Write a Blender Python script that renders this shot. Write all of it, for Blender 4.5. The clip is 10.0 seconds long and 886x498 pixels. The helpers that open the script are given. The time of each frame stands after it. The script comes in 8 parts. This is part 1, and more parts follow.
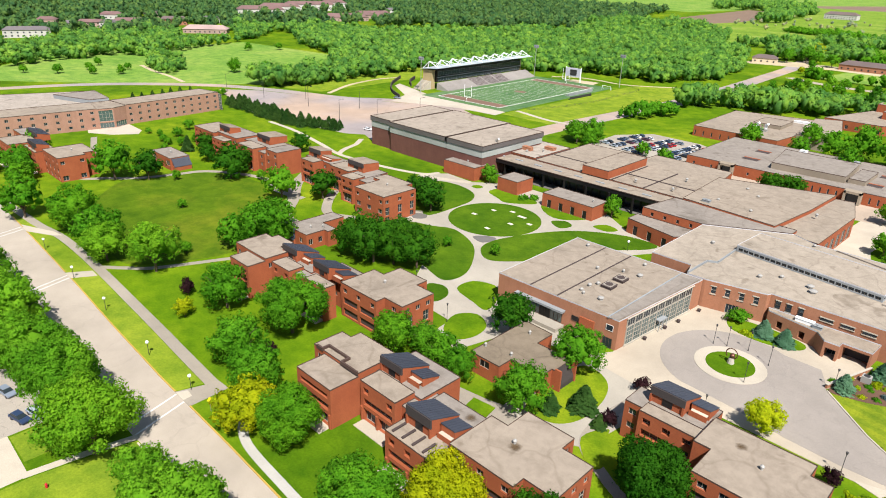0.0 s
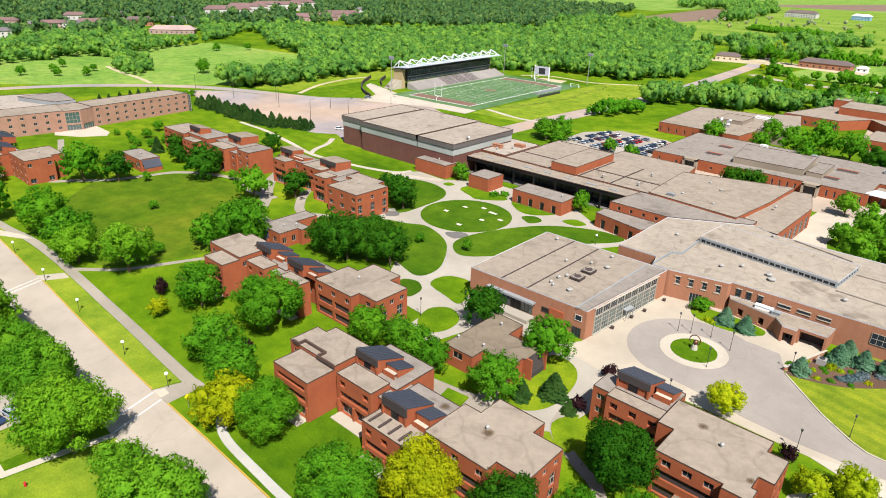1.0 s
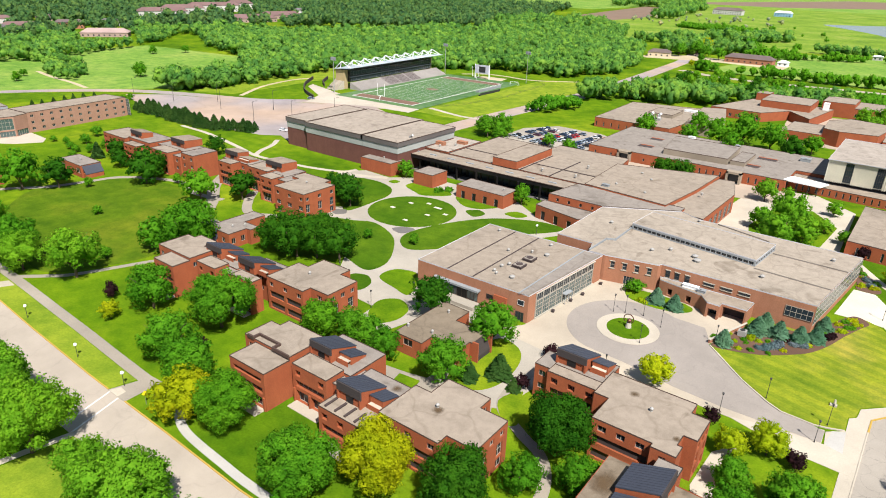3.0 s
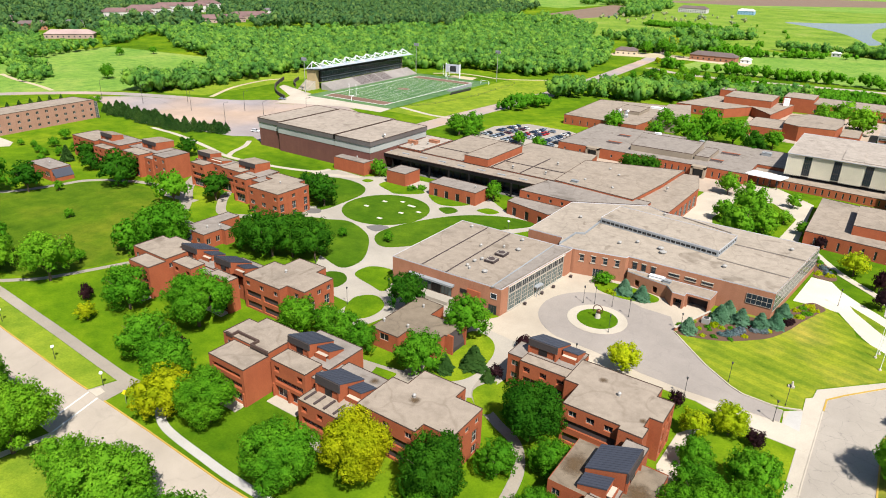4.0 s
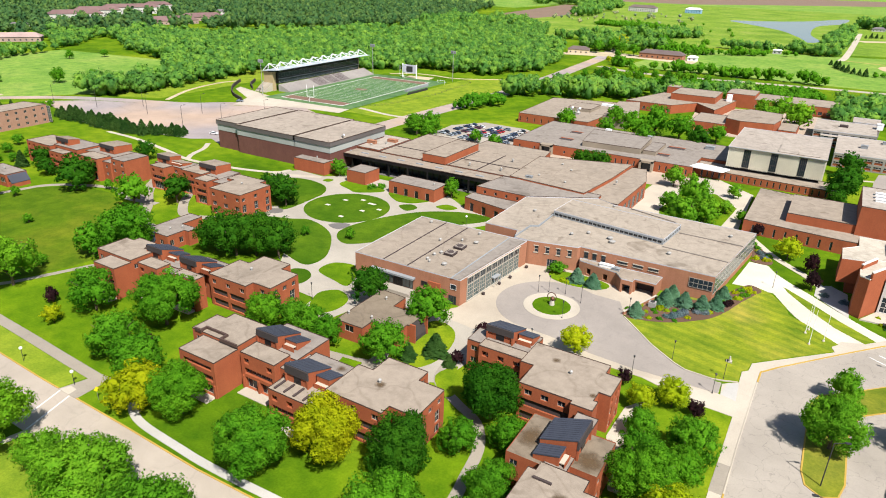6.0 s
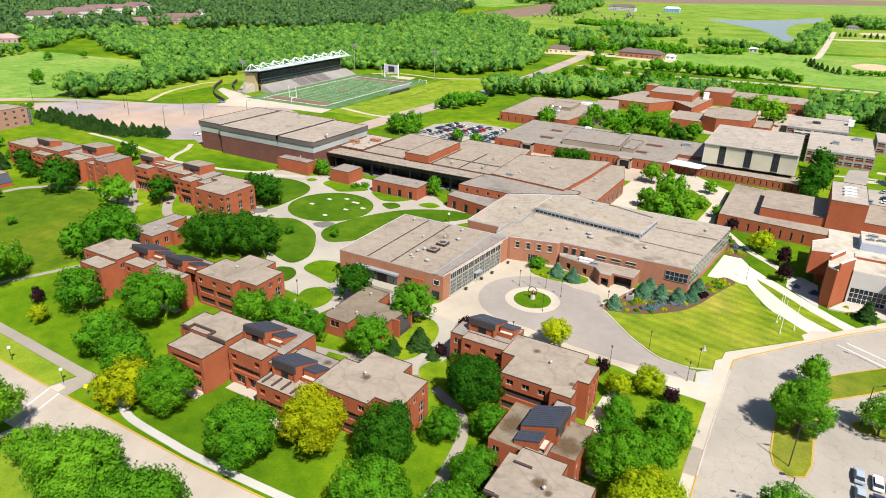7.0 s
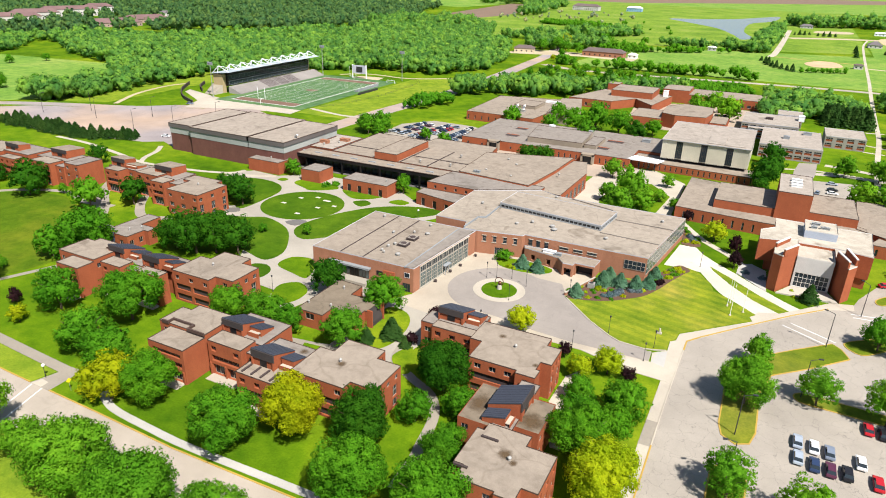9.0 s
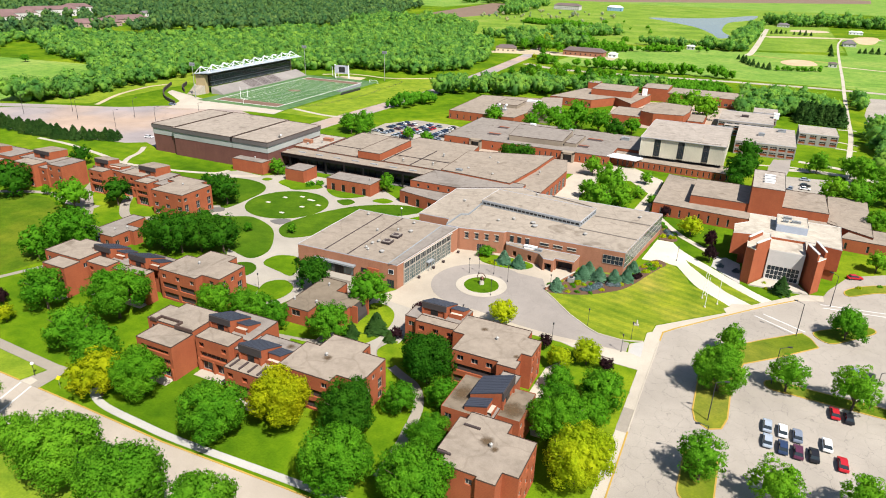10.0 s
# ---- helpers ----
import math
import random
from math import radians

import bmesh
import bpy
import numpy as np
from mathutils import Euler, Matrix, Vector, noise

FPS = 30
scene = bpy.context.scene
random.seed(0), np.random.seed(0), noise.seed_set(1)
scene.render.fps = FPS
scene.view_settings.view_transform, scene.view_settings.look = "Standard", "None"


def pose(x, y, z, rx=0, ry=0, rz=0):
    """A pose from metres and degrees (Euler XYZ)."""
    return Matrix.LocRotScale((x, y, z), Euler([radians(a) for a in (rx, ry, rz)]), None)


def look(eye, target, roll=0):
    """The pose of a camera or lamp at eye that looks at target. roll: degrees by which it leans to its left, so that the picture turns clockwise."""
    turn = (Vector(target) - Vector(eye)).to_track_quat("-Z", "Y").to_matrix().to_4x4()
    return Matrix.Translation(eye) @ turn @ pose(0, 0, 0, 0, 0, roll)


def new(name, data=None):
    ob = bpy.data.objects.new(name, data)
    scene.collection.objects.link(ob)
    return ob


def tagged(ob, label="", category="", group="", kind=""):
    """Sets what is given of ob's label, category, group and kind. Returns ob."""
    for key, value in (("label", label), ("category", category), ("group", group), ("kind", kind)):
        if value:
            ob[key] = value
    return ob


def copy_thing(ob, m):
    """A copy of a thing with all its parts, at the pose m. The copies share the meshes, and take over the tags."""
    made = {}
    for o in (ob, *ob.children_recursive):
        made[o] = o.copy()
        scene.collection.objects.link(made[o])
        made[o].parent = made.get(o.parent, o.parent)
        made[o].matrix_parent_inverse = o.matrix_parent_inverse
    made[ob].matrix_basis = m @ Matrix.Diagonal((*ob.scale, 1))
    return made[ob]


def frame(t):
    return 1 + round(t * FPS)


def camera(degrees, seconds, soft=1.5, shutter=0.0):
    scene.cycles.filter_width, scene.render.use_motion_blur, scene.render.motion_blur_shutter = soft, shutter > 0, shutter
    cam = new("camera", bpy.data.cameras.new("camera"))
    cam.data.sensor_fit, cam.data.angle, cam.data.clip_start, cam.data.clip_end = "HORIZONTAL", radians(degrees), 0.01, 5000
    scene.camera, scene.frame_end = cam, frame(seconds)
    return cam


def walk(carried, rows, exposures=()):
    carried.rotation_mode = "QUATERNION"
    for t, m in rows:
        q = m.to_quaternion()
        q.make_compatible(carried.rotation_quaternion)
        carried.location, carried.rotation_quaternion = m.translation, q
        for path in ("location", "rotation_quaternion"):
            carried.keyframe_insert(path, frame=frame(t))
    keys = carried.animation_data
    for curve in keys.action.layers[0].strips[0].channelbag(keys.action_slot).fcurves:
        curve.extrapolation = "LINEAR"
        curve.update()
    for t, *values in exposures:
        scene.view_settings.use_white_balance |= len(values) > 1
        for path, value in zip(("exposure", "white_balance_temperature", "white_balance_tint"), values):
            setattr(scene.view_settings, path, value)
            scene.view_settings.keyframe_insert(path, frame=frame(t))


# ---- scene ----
cam = camera(68.0, 10.0, soft=1.0)
# eye, point looked at, lean
PATH = [
    (0, (59.697, -118.967, 78.651), (58.428, -117.643, 77.853), 2.0),
    (0.5, (61.065, -120.134, 78.854), (59.826, -118.782, 78.057), 2.0),
    (1, (62.29, -121.253, 79.098), (61.08, -119.875, 78.301), 2.0),
    (1.5, (63.564, -122.614, 79.558), (62.385, -121.209, 78.76), 2.0),
    (2, (64.871, -123.87, 79.828), (63.72, -122.441, 79.031), 1.9),
    (2.5, (66.066, -125.011, 80.049), (64.944, -123.559, 79.254), 1.9),
    (4, (69.611, -129.319, 81.134), (68.585, -127.798, 80.34), 1.8),
    (4.5, (70.724, -130.734, 81.567), (69.724, -129.195, 80.773), 1.8),
    (5, (71.878, -132.158, 81.875), (70.902, -130.603, 81.083), 1.8),
    (5.5, (72.882, -133.739, 82.31), (71.931, -132.168, 81.518), 1.8),
    (7, (76.201, -138.407, 83.411), (75.315, -136.799, 82.619), 1.7),
    (7.5, (77.237, -140.029, 83.825), (76.372, -138.409, 83.033), 1.7),
    (8, (78.305, -141.476, 84.122), (77.459, -139.846, 83.33), 1.7),
    (8.5, (79.263, -143.272, 84.52), (78.436, -141.632, 83.729), 1.7),
    (9, (80.344, -144.973, 84.973), (79.535, -143.324, 84.182), 1.7),
    (9.5, (81.432, -146.582, 85.345), (80.642, -144.923, 84.553), 1.7),
    (10, (82.492, -148.32, 85.826), (81.725, -146.65, 85.034), 1.7),
]
EXPOSURE = 0.97
walk(cam, [(t, look(eye, target, roll)) for t, eye, target, roll in PATH], exposures=[(0, EXPOSURE), (10, EXPOSURE)])

# ---- daylight: a high sun from the east-south-east and a clear sky ----
SUN_TO = Vector((0.61, -0.41, 1.0)).normalized()
world = bpy.data.worlds.new("world")
scene.world = world
world.use_nodes = True
wn, wl = world.node_tree.nodes, world.node_tree.links
sky = wn.new("ShaderNodeTexSky")
sky.sky_type, sky.sun_disc = "NISHITA", False
sky.sun_elevation = math.asin(SUN_TO.z)
sky.sun_rotation = math.atan2(SUN_TO.x, SUN_TO.y)
wl.new(sky.outputs[0], wn["Background"].inputs[0])
wn["Background"].inputs[1].default_value = 0.062
sun_data = bpy.data.lights.new("sun", "SUN")
sun_data.energy, sun_data.angle, sun_data.color = 4.6, radians(0.6), (1.0, 0.955, 0.885)
sun = new("sun", sun_data)
sun.matrix_world = look(SUN_TO * 300, (0, 0, 0))

# ---- materials ----


def material(name, colour, rough=0.85, metal=0.0):
    m = bpy.data.materials.new(name)
    m.use_nodes = True
    b = m.node_tree.nodes["Principled BSDF"]
    b.inputs["Base Color"].default_value = (*colour, 1)
    b.inputs["Roughness"].default_value, b.inputs["Metallic"].default_value = rough, metal
    b.inputs["Specular IOR Level"].default_value = 0.3
    return m


def node(m, kind, **values):
    n = m.node_tree.nodes.new(kind)
    for key, v in values.items():
        n.inputs[key.replace("_", " ")].default_value = v
    return n


def coords(m, which="Object"):
    if which == "Position":
        return m.node_tree.nodes.new("ShaderNodeNewGeometry").outputs["Position"]
    return m.node_tree.nodes.new("ShaderNodeTexCoord").outputs[which]


def noise_of(m, scale, detail=4.0, rough=0.6, at=None, distortion=0.0):
    n = node(m, "ShaderNodeTexNoise", Scale=scale, Detail=detail, Roughness=rough, Distortion=distortion)
    m.node_tree.links.new(at if at is not None else coords(m, "Position"), n.inputs["Vector"])
    return n.outputs["Fac"]


def ramp(m, fac, stops):
    r = m.node_tree.nodes.new("ShaderNodeValToRGB")
    while len(r.color_ramp.elements) < len(stops):
        r.color_ramp.elements.new(0.5)
    for e, (p, c) in zip(r.color_ramp.elements, stops):
        e.position, e.color = p, (*c, 1) if len(c) == 3 else c
    m.node_tree.links.new(fac, r.inputs[0])
    return r.outputs[0]


def blend(m, kind, fac, a, b):
    x = m.node_tree.nodes.new("ShaderNodeMix")
    x.data_type, x.blend_type = "RGBA", kind
    for socket, v in ((x.inputs[0], fac), (x.inputs[6], a), (x.inputs[7], b)):
        if isinstance(v, bpy.types.NodeSocket):
            m.node_tree.links.new(v, socket)
        elif isinstance(v, (int, float)):
            socket.default_value = v
        else:
            socket.default_value = (*v, 1)
    return x.outputs[2]


def base(m, colour):
    m.node_tree.links.new(colour, m.node_tree.nodes["Principled BSDF"].inputs["Base Color"])


def bump(m, height, strength, distance):
    b = node(m, "ShaderNodeBump", Strength=strength, Distance=distance)
    m.node_tree.links.new(height, b.inputs["Height"])
    m.node_tree.links.new(b.outputs[0], m.node_tree.nodes["Principled BSDF"].inputs["Normal"])


def grass_material(name, dark, mid, light, stripes=None):
    m = material(name, mid, 0.95)
    big = noise_of(m, 0.018, 5, 0.6)
    c = ramp(m, big, [(0.32, dark), (0.5, mid), (0.7, light)])
    patch = noise_of(m, 0.16, 5, 0.65)
    c = blend(m, "MULTIPLY", 1.0, c, ramp(m, patch, [(0.3, (0.6, 0.72, 0.68)), (0.7, (1.3, 1.17, 1.08))]))
    fine = noise_of(m, 2.2, 4, 0.7)
    c = blend(m, "MULTIPLY", 1.0, c, ramp(m, fine, [(0.3, (0.78, 0.8, 0.8)), (0.7, (1.16, 1.14, 1.1))]))
    if stripes:
        angle, width = stripes
        mp = m.node_tree.nodes.new("ShaderNodeMapping")
        mp.inputs["Rotation"].default_value = (0, 0, radians(angle))
        m.node_tree.links.new(coords(m, "Position"), mp.inputs[0])
        w = node(m, "ShaderNodeTexWave", Scale=0.314 / width, Distortion=0.6, Detail=2.0)
        m.node_tree.links.new(mp.outputs[0], w.inputs[0])
        c = blend(m, "MULTIPLY", 1.0, c, ramp(m, w.outputs["Fac"], [(0.3, (0.88, 0.92, 0.92)), (0.7, (1.1, 1.05, 1.0))]))
    base(m, c)
    m.node_tree.nodes["Principled BSDF"].inputs["Specular IOR Level"].default_value = 0.03
    bump(m, noise_of(m, 5.0, 3), 0.5, 0.06)
    return m


GRASS = grass_material("lawn grass", (0.045, 0.105, 0.004), (0.088, 0.165, 0.005), (0.165, 0.222, 0.011))
# Cloud shade over the mall lawns is put into this darker green.
GRASS_CLOUDED = grass_material("cloud-darkened turf", (0.028, 0.075, 0.004), (0.046, 0.105, 0.005), (0.075, 0.135, 0.008))
# Worn olive patches, with cloud shade put into the darker base colours.
GRASS_DRY_CLOUDED = grass_material("worn lawn darkened for cloud", (0.045, 0.095, 0.005), (0.07, 0.125, 0.007), (0.14, 0.155, 0.014))
GRASS_STRIPED = grass_material("mown lawn", (0.115, 0.178, 0.012), (0.172, 0.215, 0.018), (0.285, 0.245, 0.055), (104, 3.4))
# Haze of the distance is put into this meadow's extra blue.
MEADOW = grass_material("far meadow", (0.105, 0.215, 0.035), (0.155, 0.262, 0.05), (0.215, 0.29, 0.07))
GRASS_ISLAND = grass_material("island grass", (0.07, 0.118, 0.008), (0.115, 0.155, 0.012), (0.185, 0.185, 0.03))
# Yellower grass; the sunshine on the street lawns is put into its colour.
GRASS_BRIGHT = grass_material("sunny lawn", (0.12, 0.19, 0.012), (0.165, 0.23, 0.02), (0.215, 0.255, 0.03))
MARSH = grass_material("rough meadow", (0.10, 0.18, 0.025), (0.15, 0.24, 0.03), (0.21, 0.27, 0.06))
TURF = grass_material("sports turf", (0.07, 0.14, 0.06), (0.085, 0.16, 0.072), (0.105, 0.175, 0.085))


def asphalt_material(name, colour, cracks=0.0, scale=0.16):
    m = material(name, colour, 0.9)
    c = ramp(m, noise_of(m, 0.05, 6, 0.65), [(0.3, [v * 0.82 for v in colour]), (0.7, [min(1, v * 1.15) for v in colour])])
    c = blend(m, "MULTIPLY", 1.0, c, ramp(m, noise_of(m, 6.0, 3, 0.7), [(0.25, (0.86, 0.86, 0.86)), (0.75, (1.1, 1.1, 1.1))]))
    if cracks:
        at = m.node_tree.nodes.new("ShaderNodeVectorMath")
        at.operation = "ADD"
        geo = coords(m, "Position")
        n = node(m, "ShaderNodeTexNoise", Scale=0.35, Detail=5.0)
        m.node_tree.links.new(geo, n.inputs[0])
        sc = m.node_tree.nodes.new("ShaderNodeVectorMath")
        sc.operation = "SCALE"
        sc.inputs["Scale"].default_value = 3.5
        m.node_tree.links.new(n.outputs["Color"], sc.inputs[0])
        m.node_tree.links.new(geo, at.inputs[0])
        m.node_tree.links.new(sc.outputs[0], at.inputs[1])
        v = node(m, "ShaderNodeTexVoronoi", Scale=scale)
        v.feature = "DISTANCE_TO_EDGE"
        m.node_tree.links.new(at.outputs[0], v.inputs["Vector"])
        line = ramp(m, v.outputs["Distance"], [(0.0, (0, 0, 0)), (0.014, (1, 1, 1))])
        c = blend(m, "MULTIPLY", cracks, c, blend(m, "MIX", line, (0.3, 0.3, 0.32), (1, 1, 1)))
    base(m, c)
    bump(m, noise_of(m, 9.0, 3), 0.4, 0.02)
    return m


ASPHALT = asphalt_material("worn street asphalt", (0.335, 0.29, 0.24), 0.12, 0.06)
ASPHALT_LOT = asphalt_material("cracked lot asphalt", (0.298, 0.265, 0.226), 0.5, 0.28)
ASPHALT_DRIVE = asphalt_material("drive asphalt", (0.255, 0.225, 0.20), 0.12, 0.1)
ASPHALT_FAR = asphalt_material("pinkish lot surface", (0.32, 0.265, 0.23), 0.2, 0.03)
patches = ramp(ASPHALT_FAR, noise_of(ASPHALT_FAR, 0.016, 3, 0.5), [(0.38, (1.12, 1.0, 0.88)), (0.6, (0.84, 0.88, 1.0))])
base(ASPHALT_FAR, blend(ASPHALT_FAR, "MULTIPLY", 1.0, ASPHALT_FAR.node_tree.nodes["Principled BSDF"].inputs["Base Color"].links[0].from_socket, patches))
CONCRETE = asphalt_material("pale concrete", (0.395, 0.35, 0.285), 0.08, 0.3)
# Shaded copy of the pale concrete; the cloud's dimming is in its colour.
CONCRETE_MALL = asphalt_material("cloud-greyed concrete", (0.315, 0.285, 0.24), 0.12, 0.3)
# Lit copy of the pale concrete, with the sun's glare put into its colour.
CONCRETE_BRIGHT = asphalt_material("sun-bright white concrete", (0.50, 0.455, 0.38), 0.1, 0.3)
CONCRETE_TAN = asphalt_material("tan concrete", (0.36, 0.31, 0.245), 0.1, 0.4)
CONCRETE_COOL = asphalt_material("cool grey concrete", (0.37, 0.355, 0.33), 0.1, 0.5)
CONCRETE_GREY = asphalt_material("grey concrete", (0.262, 0.23, 0.19), 0.2, 0.3)
KERB_YELLOW = asphalt_material("yellow kerb paint", (0.374, 0.245, 0.0476))
PAINT_WHITE = asphalt_material("road paint", (0.51, 0.503, 0.49))
PAINT_YELLOW = asphalt_material("yellow road paint", (0.6, 0.42, 0.08))
SOIL = asphalt_material("bare soil", (0.17, 0.115, 0.08))
SAND = asphalt_material("infield clay", (0.48, 0.33, 0.2))
SAND_PALE = asphalt_material("pale dirt", (0.40, 0.33, 0.22))
DRY_GRASS = grass_material("dry grass", (0.2, 0.22, 0.05), (0.27, 0.27, 0.08), (0.33, 0.31, 0.11))
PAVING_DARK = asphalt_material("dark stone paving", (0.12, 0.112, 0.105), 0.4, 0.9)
MULCH = asphalt_material("bark mulch", (0.10, 0.055, 0.035))


def roof_material(name, colour):
    m = material(name, colour, 0.95)
    c = ramp(m, noise_of(m, 0.06, 6, 0.7, distortion=0.6), [(0.28, [v * 0.8 for v in colour]), (0.46, colour), (0.75, [v * 1.1 for v in colour])])
    c = blend(m, "MULTIPLY", 1.0, c, ramp(m, noise_of(m, 0.4, 5, 0.7), [(0.3, (0.8, 0.78, 0.76)), (0.6, (1.06, 1.05, 1.04))]))
    c = blend(m, "MULTIPLY", 1.0, c, ramp(m, noise_of(m, 8, 2), [(0.3, (0.88, 0.88, 0.88)), (0.7, (1.08, 1.08, 1.08))]))
    # repair seams
    geo = coords(m, "Position")
    warp = node(m, "ShaderNodeTexNoise", Scale=0.12, Detail=3.0)
    m.node_tree.links.new(geo, warp.inputs[0])
    push = m.node_tree.nodes.new("ShaderNodeVectorMath")
    push.operation = "MULTIPLY_ADD"
    push.inputs[1].default_value = (7, 7, 0)
    m.node_tree.links.new(warp.outputs["Color"], push.inputs[0])
    m.node_tree.links.new(geo, push.inputs[2])
    vor = node(m, "ShaderNodeTexVoronoi", Scale=0.085)
    vor.feature = "DISTANCE_TO_EDGE"
    m.node_tree.links.new(push.outputs[0], vor.inputs["Vector"])
    c = blend(m, "MULTIPLY", 0.3, c, ramp(m, vor.outputs["Distance"], [(0.0, (0.5, 0.46, 0.42)), (0.03, (1, 1, 1))]))
    # ponding stains
    c = blend(m, "MULTIPLY", 0.5, c, ramp(m, noise_of(m, 0.13, 3, 0.5, distortion=1.2), [(0.30, (0.42, 0.38, 0.34)), (0.38, (1, 1, 1))]))
    base(m, c)
    return m


ROOF = roof_material("tan roof ballast", (0.248, 0.208, 0.167))
ROOF_PALE = roof_material("pale roof membrane", (0.305, 0.268, 0.232))
# Brighter copy of the tan roof; unclouded sun is put into its colour.
ROOF_UNION = roof_material("sun-brightened tan roof membrane", (0.285, 0.245, 0.20))
ROOF_GREY = roof_material("grey roof gravel", (0.211, 0.186, 0.164))


def brick_material(name, a, b):
    m = material(name, a, 0.9)
    c = ramp(m, noise_of(m, 0.25, 5, 0.6), [(0.3, a), (0.7, b)])
    c = blend(m, "MULTIPLY", 1.0, c, ramp(m, noise_of(m, 3.5, 4, 0.8), [(0.3, (0.85, 0.82, 0.8)), (0.7, (1.1, 1.08, 1.06))]))
    # courses
    sep = m.node_tree.nodes.new("ShaderNodeSeparateXYZ")
    m.node_tree.links.new(coords(m, "Position"), sep.inputs[0])
    w = node(m, "ShaderNodeMath")
    w.operation = "FRACT"
    mul = node(m, "ShaderNodeMath")
    mul.operation = "MULTIPLY"
    mul.inputs[1].default_value = 1 / 0.3
    m.node_tree.links.new(sep.outputs[2], mul.inputs[0])
    m.node_tree.links.new(mul.outputs[0], w.inputs[0])
    c = blend(m, "MULTIPLY", 0.35, c, ramp(m, w.outputs[0], [(0.0, (0.7, 0.7, 0.7)), (0.25, (1, 1, 1)), (0.9, (1, 1, 1)), (1.0, (0.7, 0.7, 0.7))]))
    # rain streaks
    mp = m.node_tree.nodes.new("ShaderNodeMapping")
    mp.inputs["Scale"].default_value = (1, 1, 0.12)
    m.node_tree.links.new(coords(m, "Position"), mp.inputs[0])
    c = blend(m, "MULTIPLY", 0.3, c, ramp(m, noise_of(m, 0.9, 4, 0.6, at=mp.outputs[0]), [(0.35, (0.78, 0.76, 0.75)), (0.6, (1, 1, 1))]))
    base(m, c)
    bump(m, noise_of(m, 12, 2), 0.3, 0.02)
    return m


BRICK = brick_material("orange brick", (0.262, 0.069, 0.028), (0.315, 0.09, 0.037))
BRICK_DARK = brick_material("plum brick", (0.115, 0.047, 0.038), (0.145, 0.06, 0.048))
BRICK_BROWN = brick_material("salmon brick", (0.285, 0.128, 0.074), (0.335, 0.155, 0.092))
COPING = material("dark brown metal coping", (0.065, 0.04, 0.032), 0.6)
COPING_PALE = asphalt_material("pale metal coping", (0.42, 0.42, 0.45))
COPING_WHITE = asphalt_material("white stone coping", (0.58, 0.56, 0.53))
STONE = asphalt_material("limestone panel", (0.374, 0.34, 0.286))
FIN = asphalt_material("cream concrete fin", (0.60, 0.56, 0.45))
GREY_METAL = asphalt_material("grey metal panel", (0.231, 0.245, 0.258))
WHITE_METAL = material("white painted metal", (0.72, 0.73, 0.74), 0.45)
VENT = material("galvanised vent metal", (0.30, 0.29, 0.275), 0.55, 0.1)
DARK_METAL = material("black painted metal", (0.03, 0.03, 0.032), 0.5)
STEEL = material("brushed steel", (0.55, 0.56, 0.57), 0.35, 0.8)
DARK_PANEL = asphalt_material("dark brown panel", (0.055, 0.04, 0.038))
CLERESTORY = asphalt_material("dark brown metal panel", (0.042, 0.034, 0.033))
PENT_PANEL = material("black glazed panel", (0.012, 0.011, 0.012), 0.35)
PAVING_TAN = asphalt_material("tan paving", (0.34, 0.27, 0.21))
SLATE = asphalt_material("blue grey standing seam", (0.042, 0.047, 0.064))
SLATE.node_tree.nodes["Principled BSDF"].inputs["Roughness"].default_value = 0.6
FRAME = material("tan aluminium frame", (0.30, 0.27, 0.23), 0.6)
FRAME_DARK = material("bronze frame", (0.07, 0.055, 0.045), 0.5, 0.3)
GLASS = material("window glass", (0.02, 0.028, 0.035), 0.06)
GLASS.node_tree.nodes["Principled BSDF"].inputs["Specular IOR Level"].default_value = 0.32
GLASS_TEAL = material("tinted teal glass", (0.055, 0.085, 0.085), 0.08)
GLASS_TEAL.node_tree.nodes["Principled BSDF"].inputs["Specular IOR Level"].default_value = 0.95
WATER = material("pond water", (0.10, 0.14, 0.18), 0.12)
WATER_DARK = material("murky creek water", (0.03, 0.035, 0.025), 0.2)
BARK = asphalt_material("tree bark", (0.09, 0.065, 0.045))


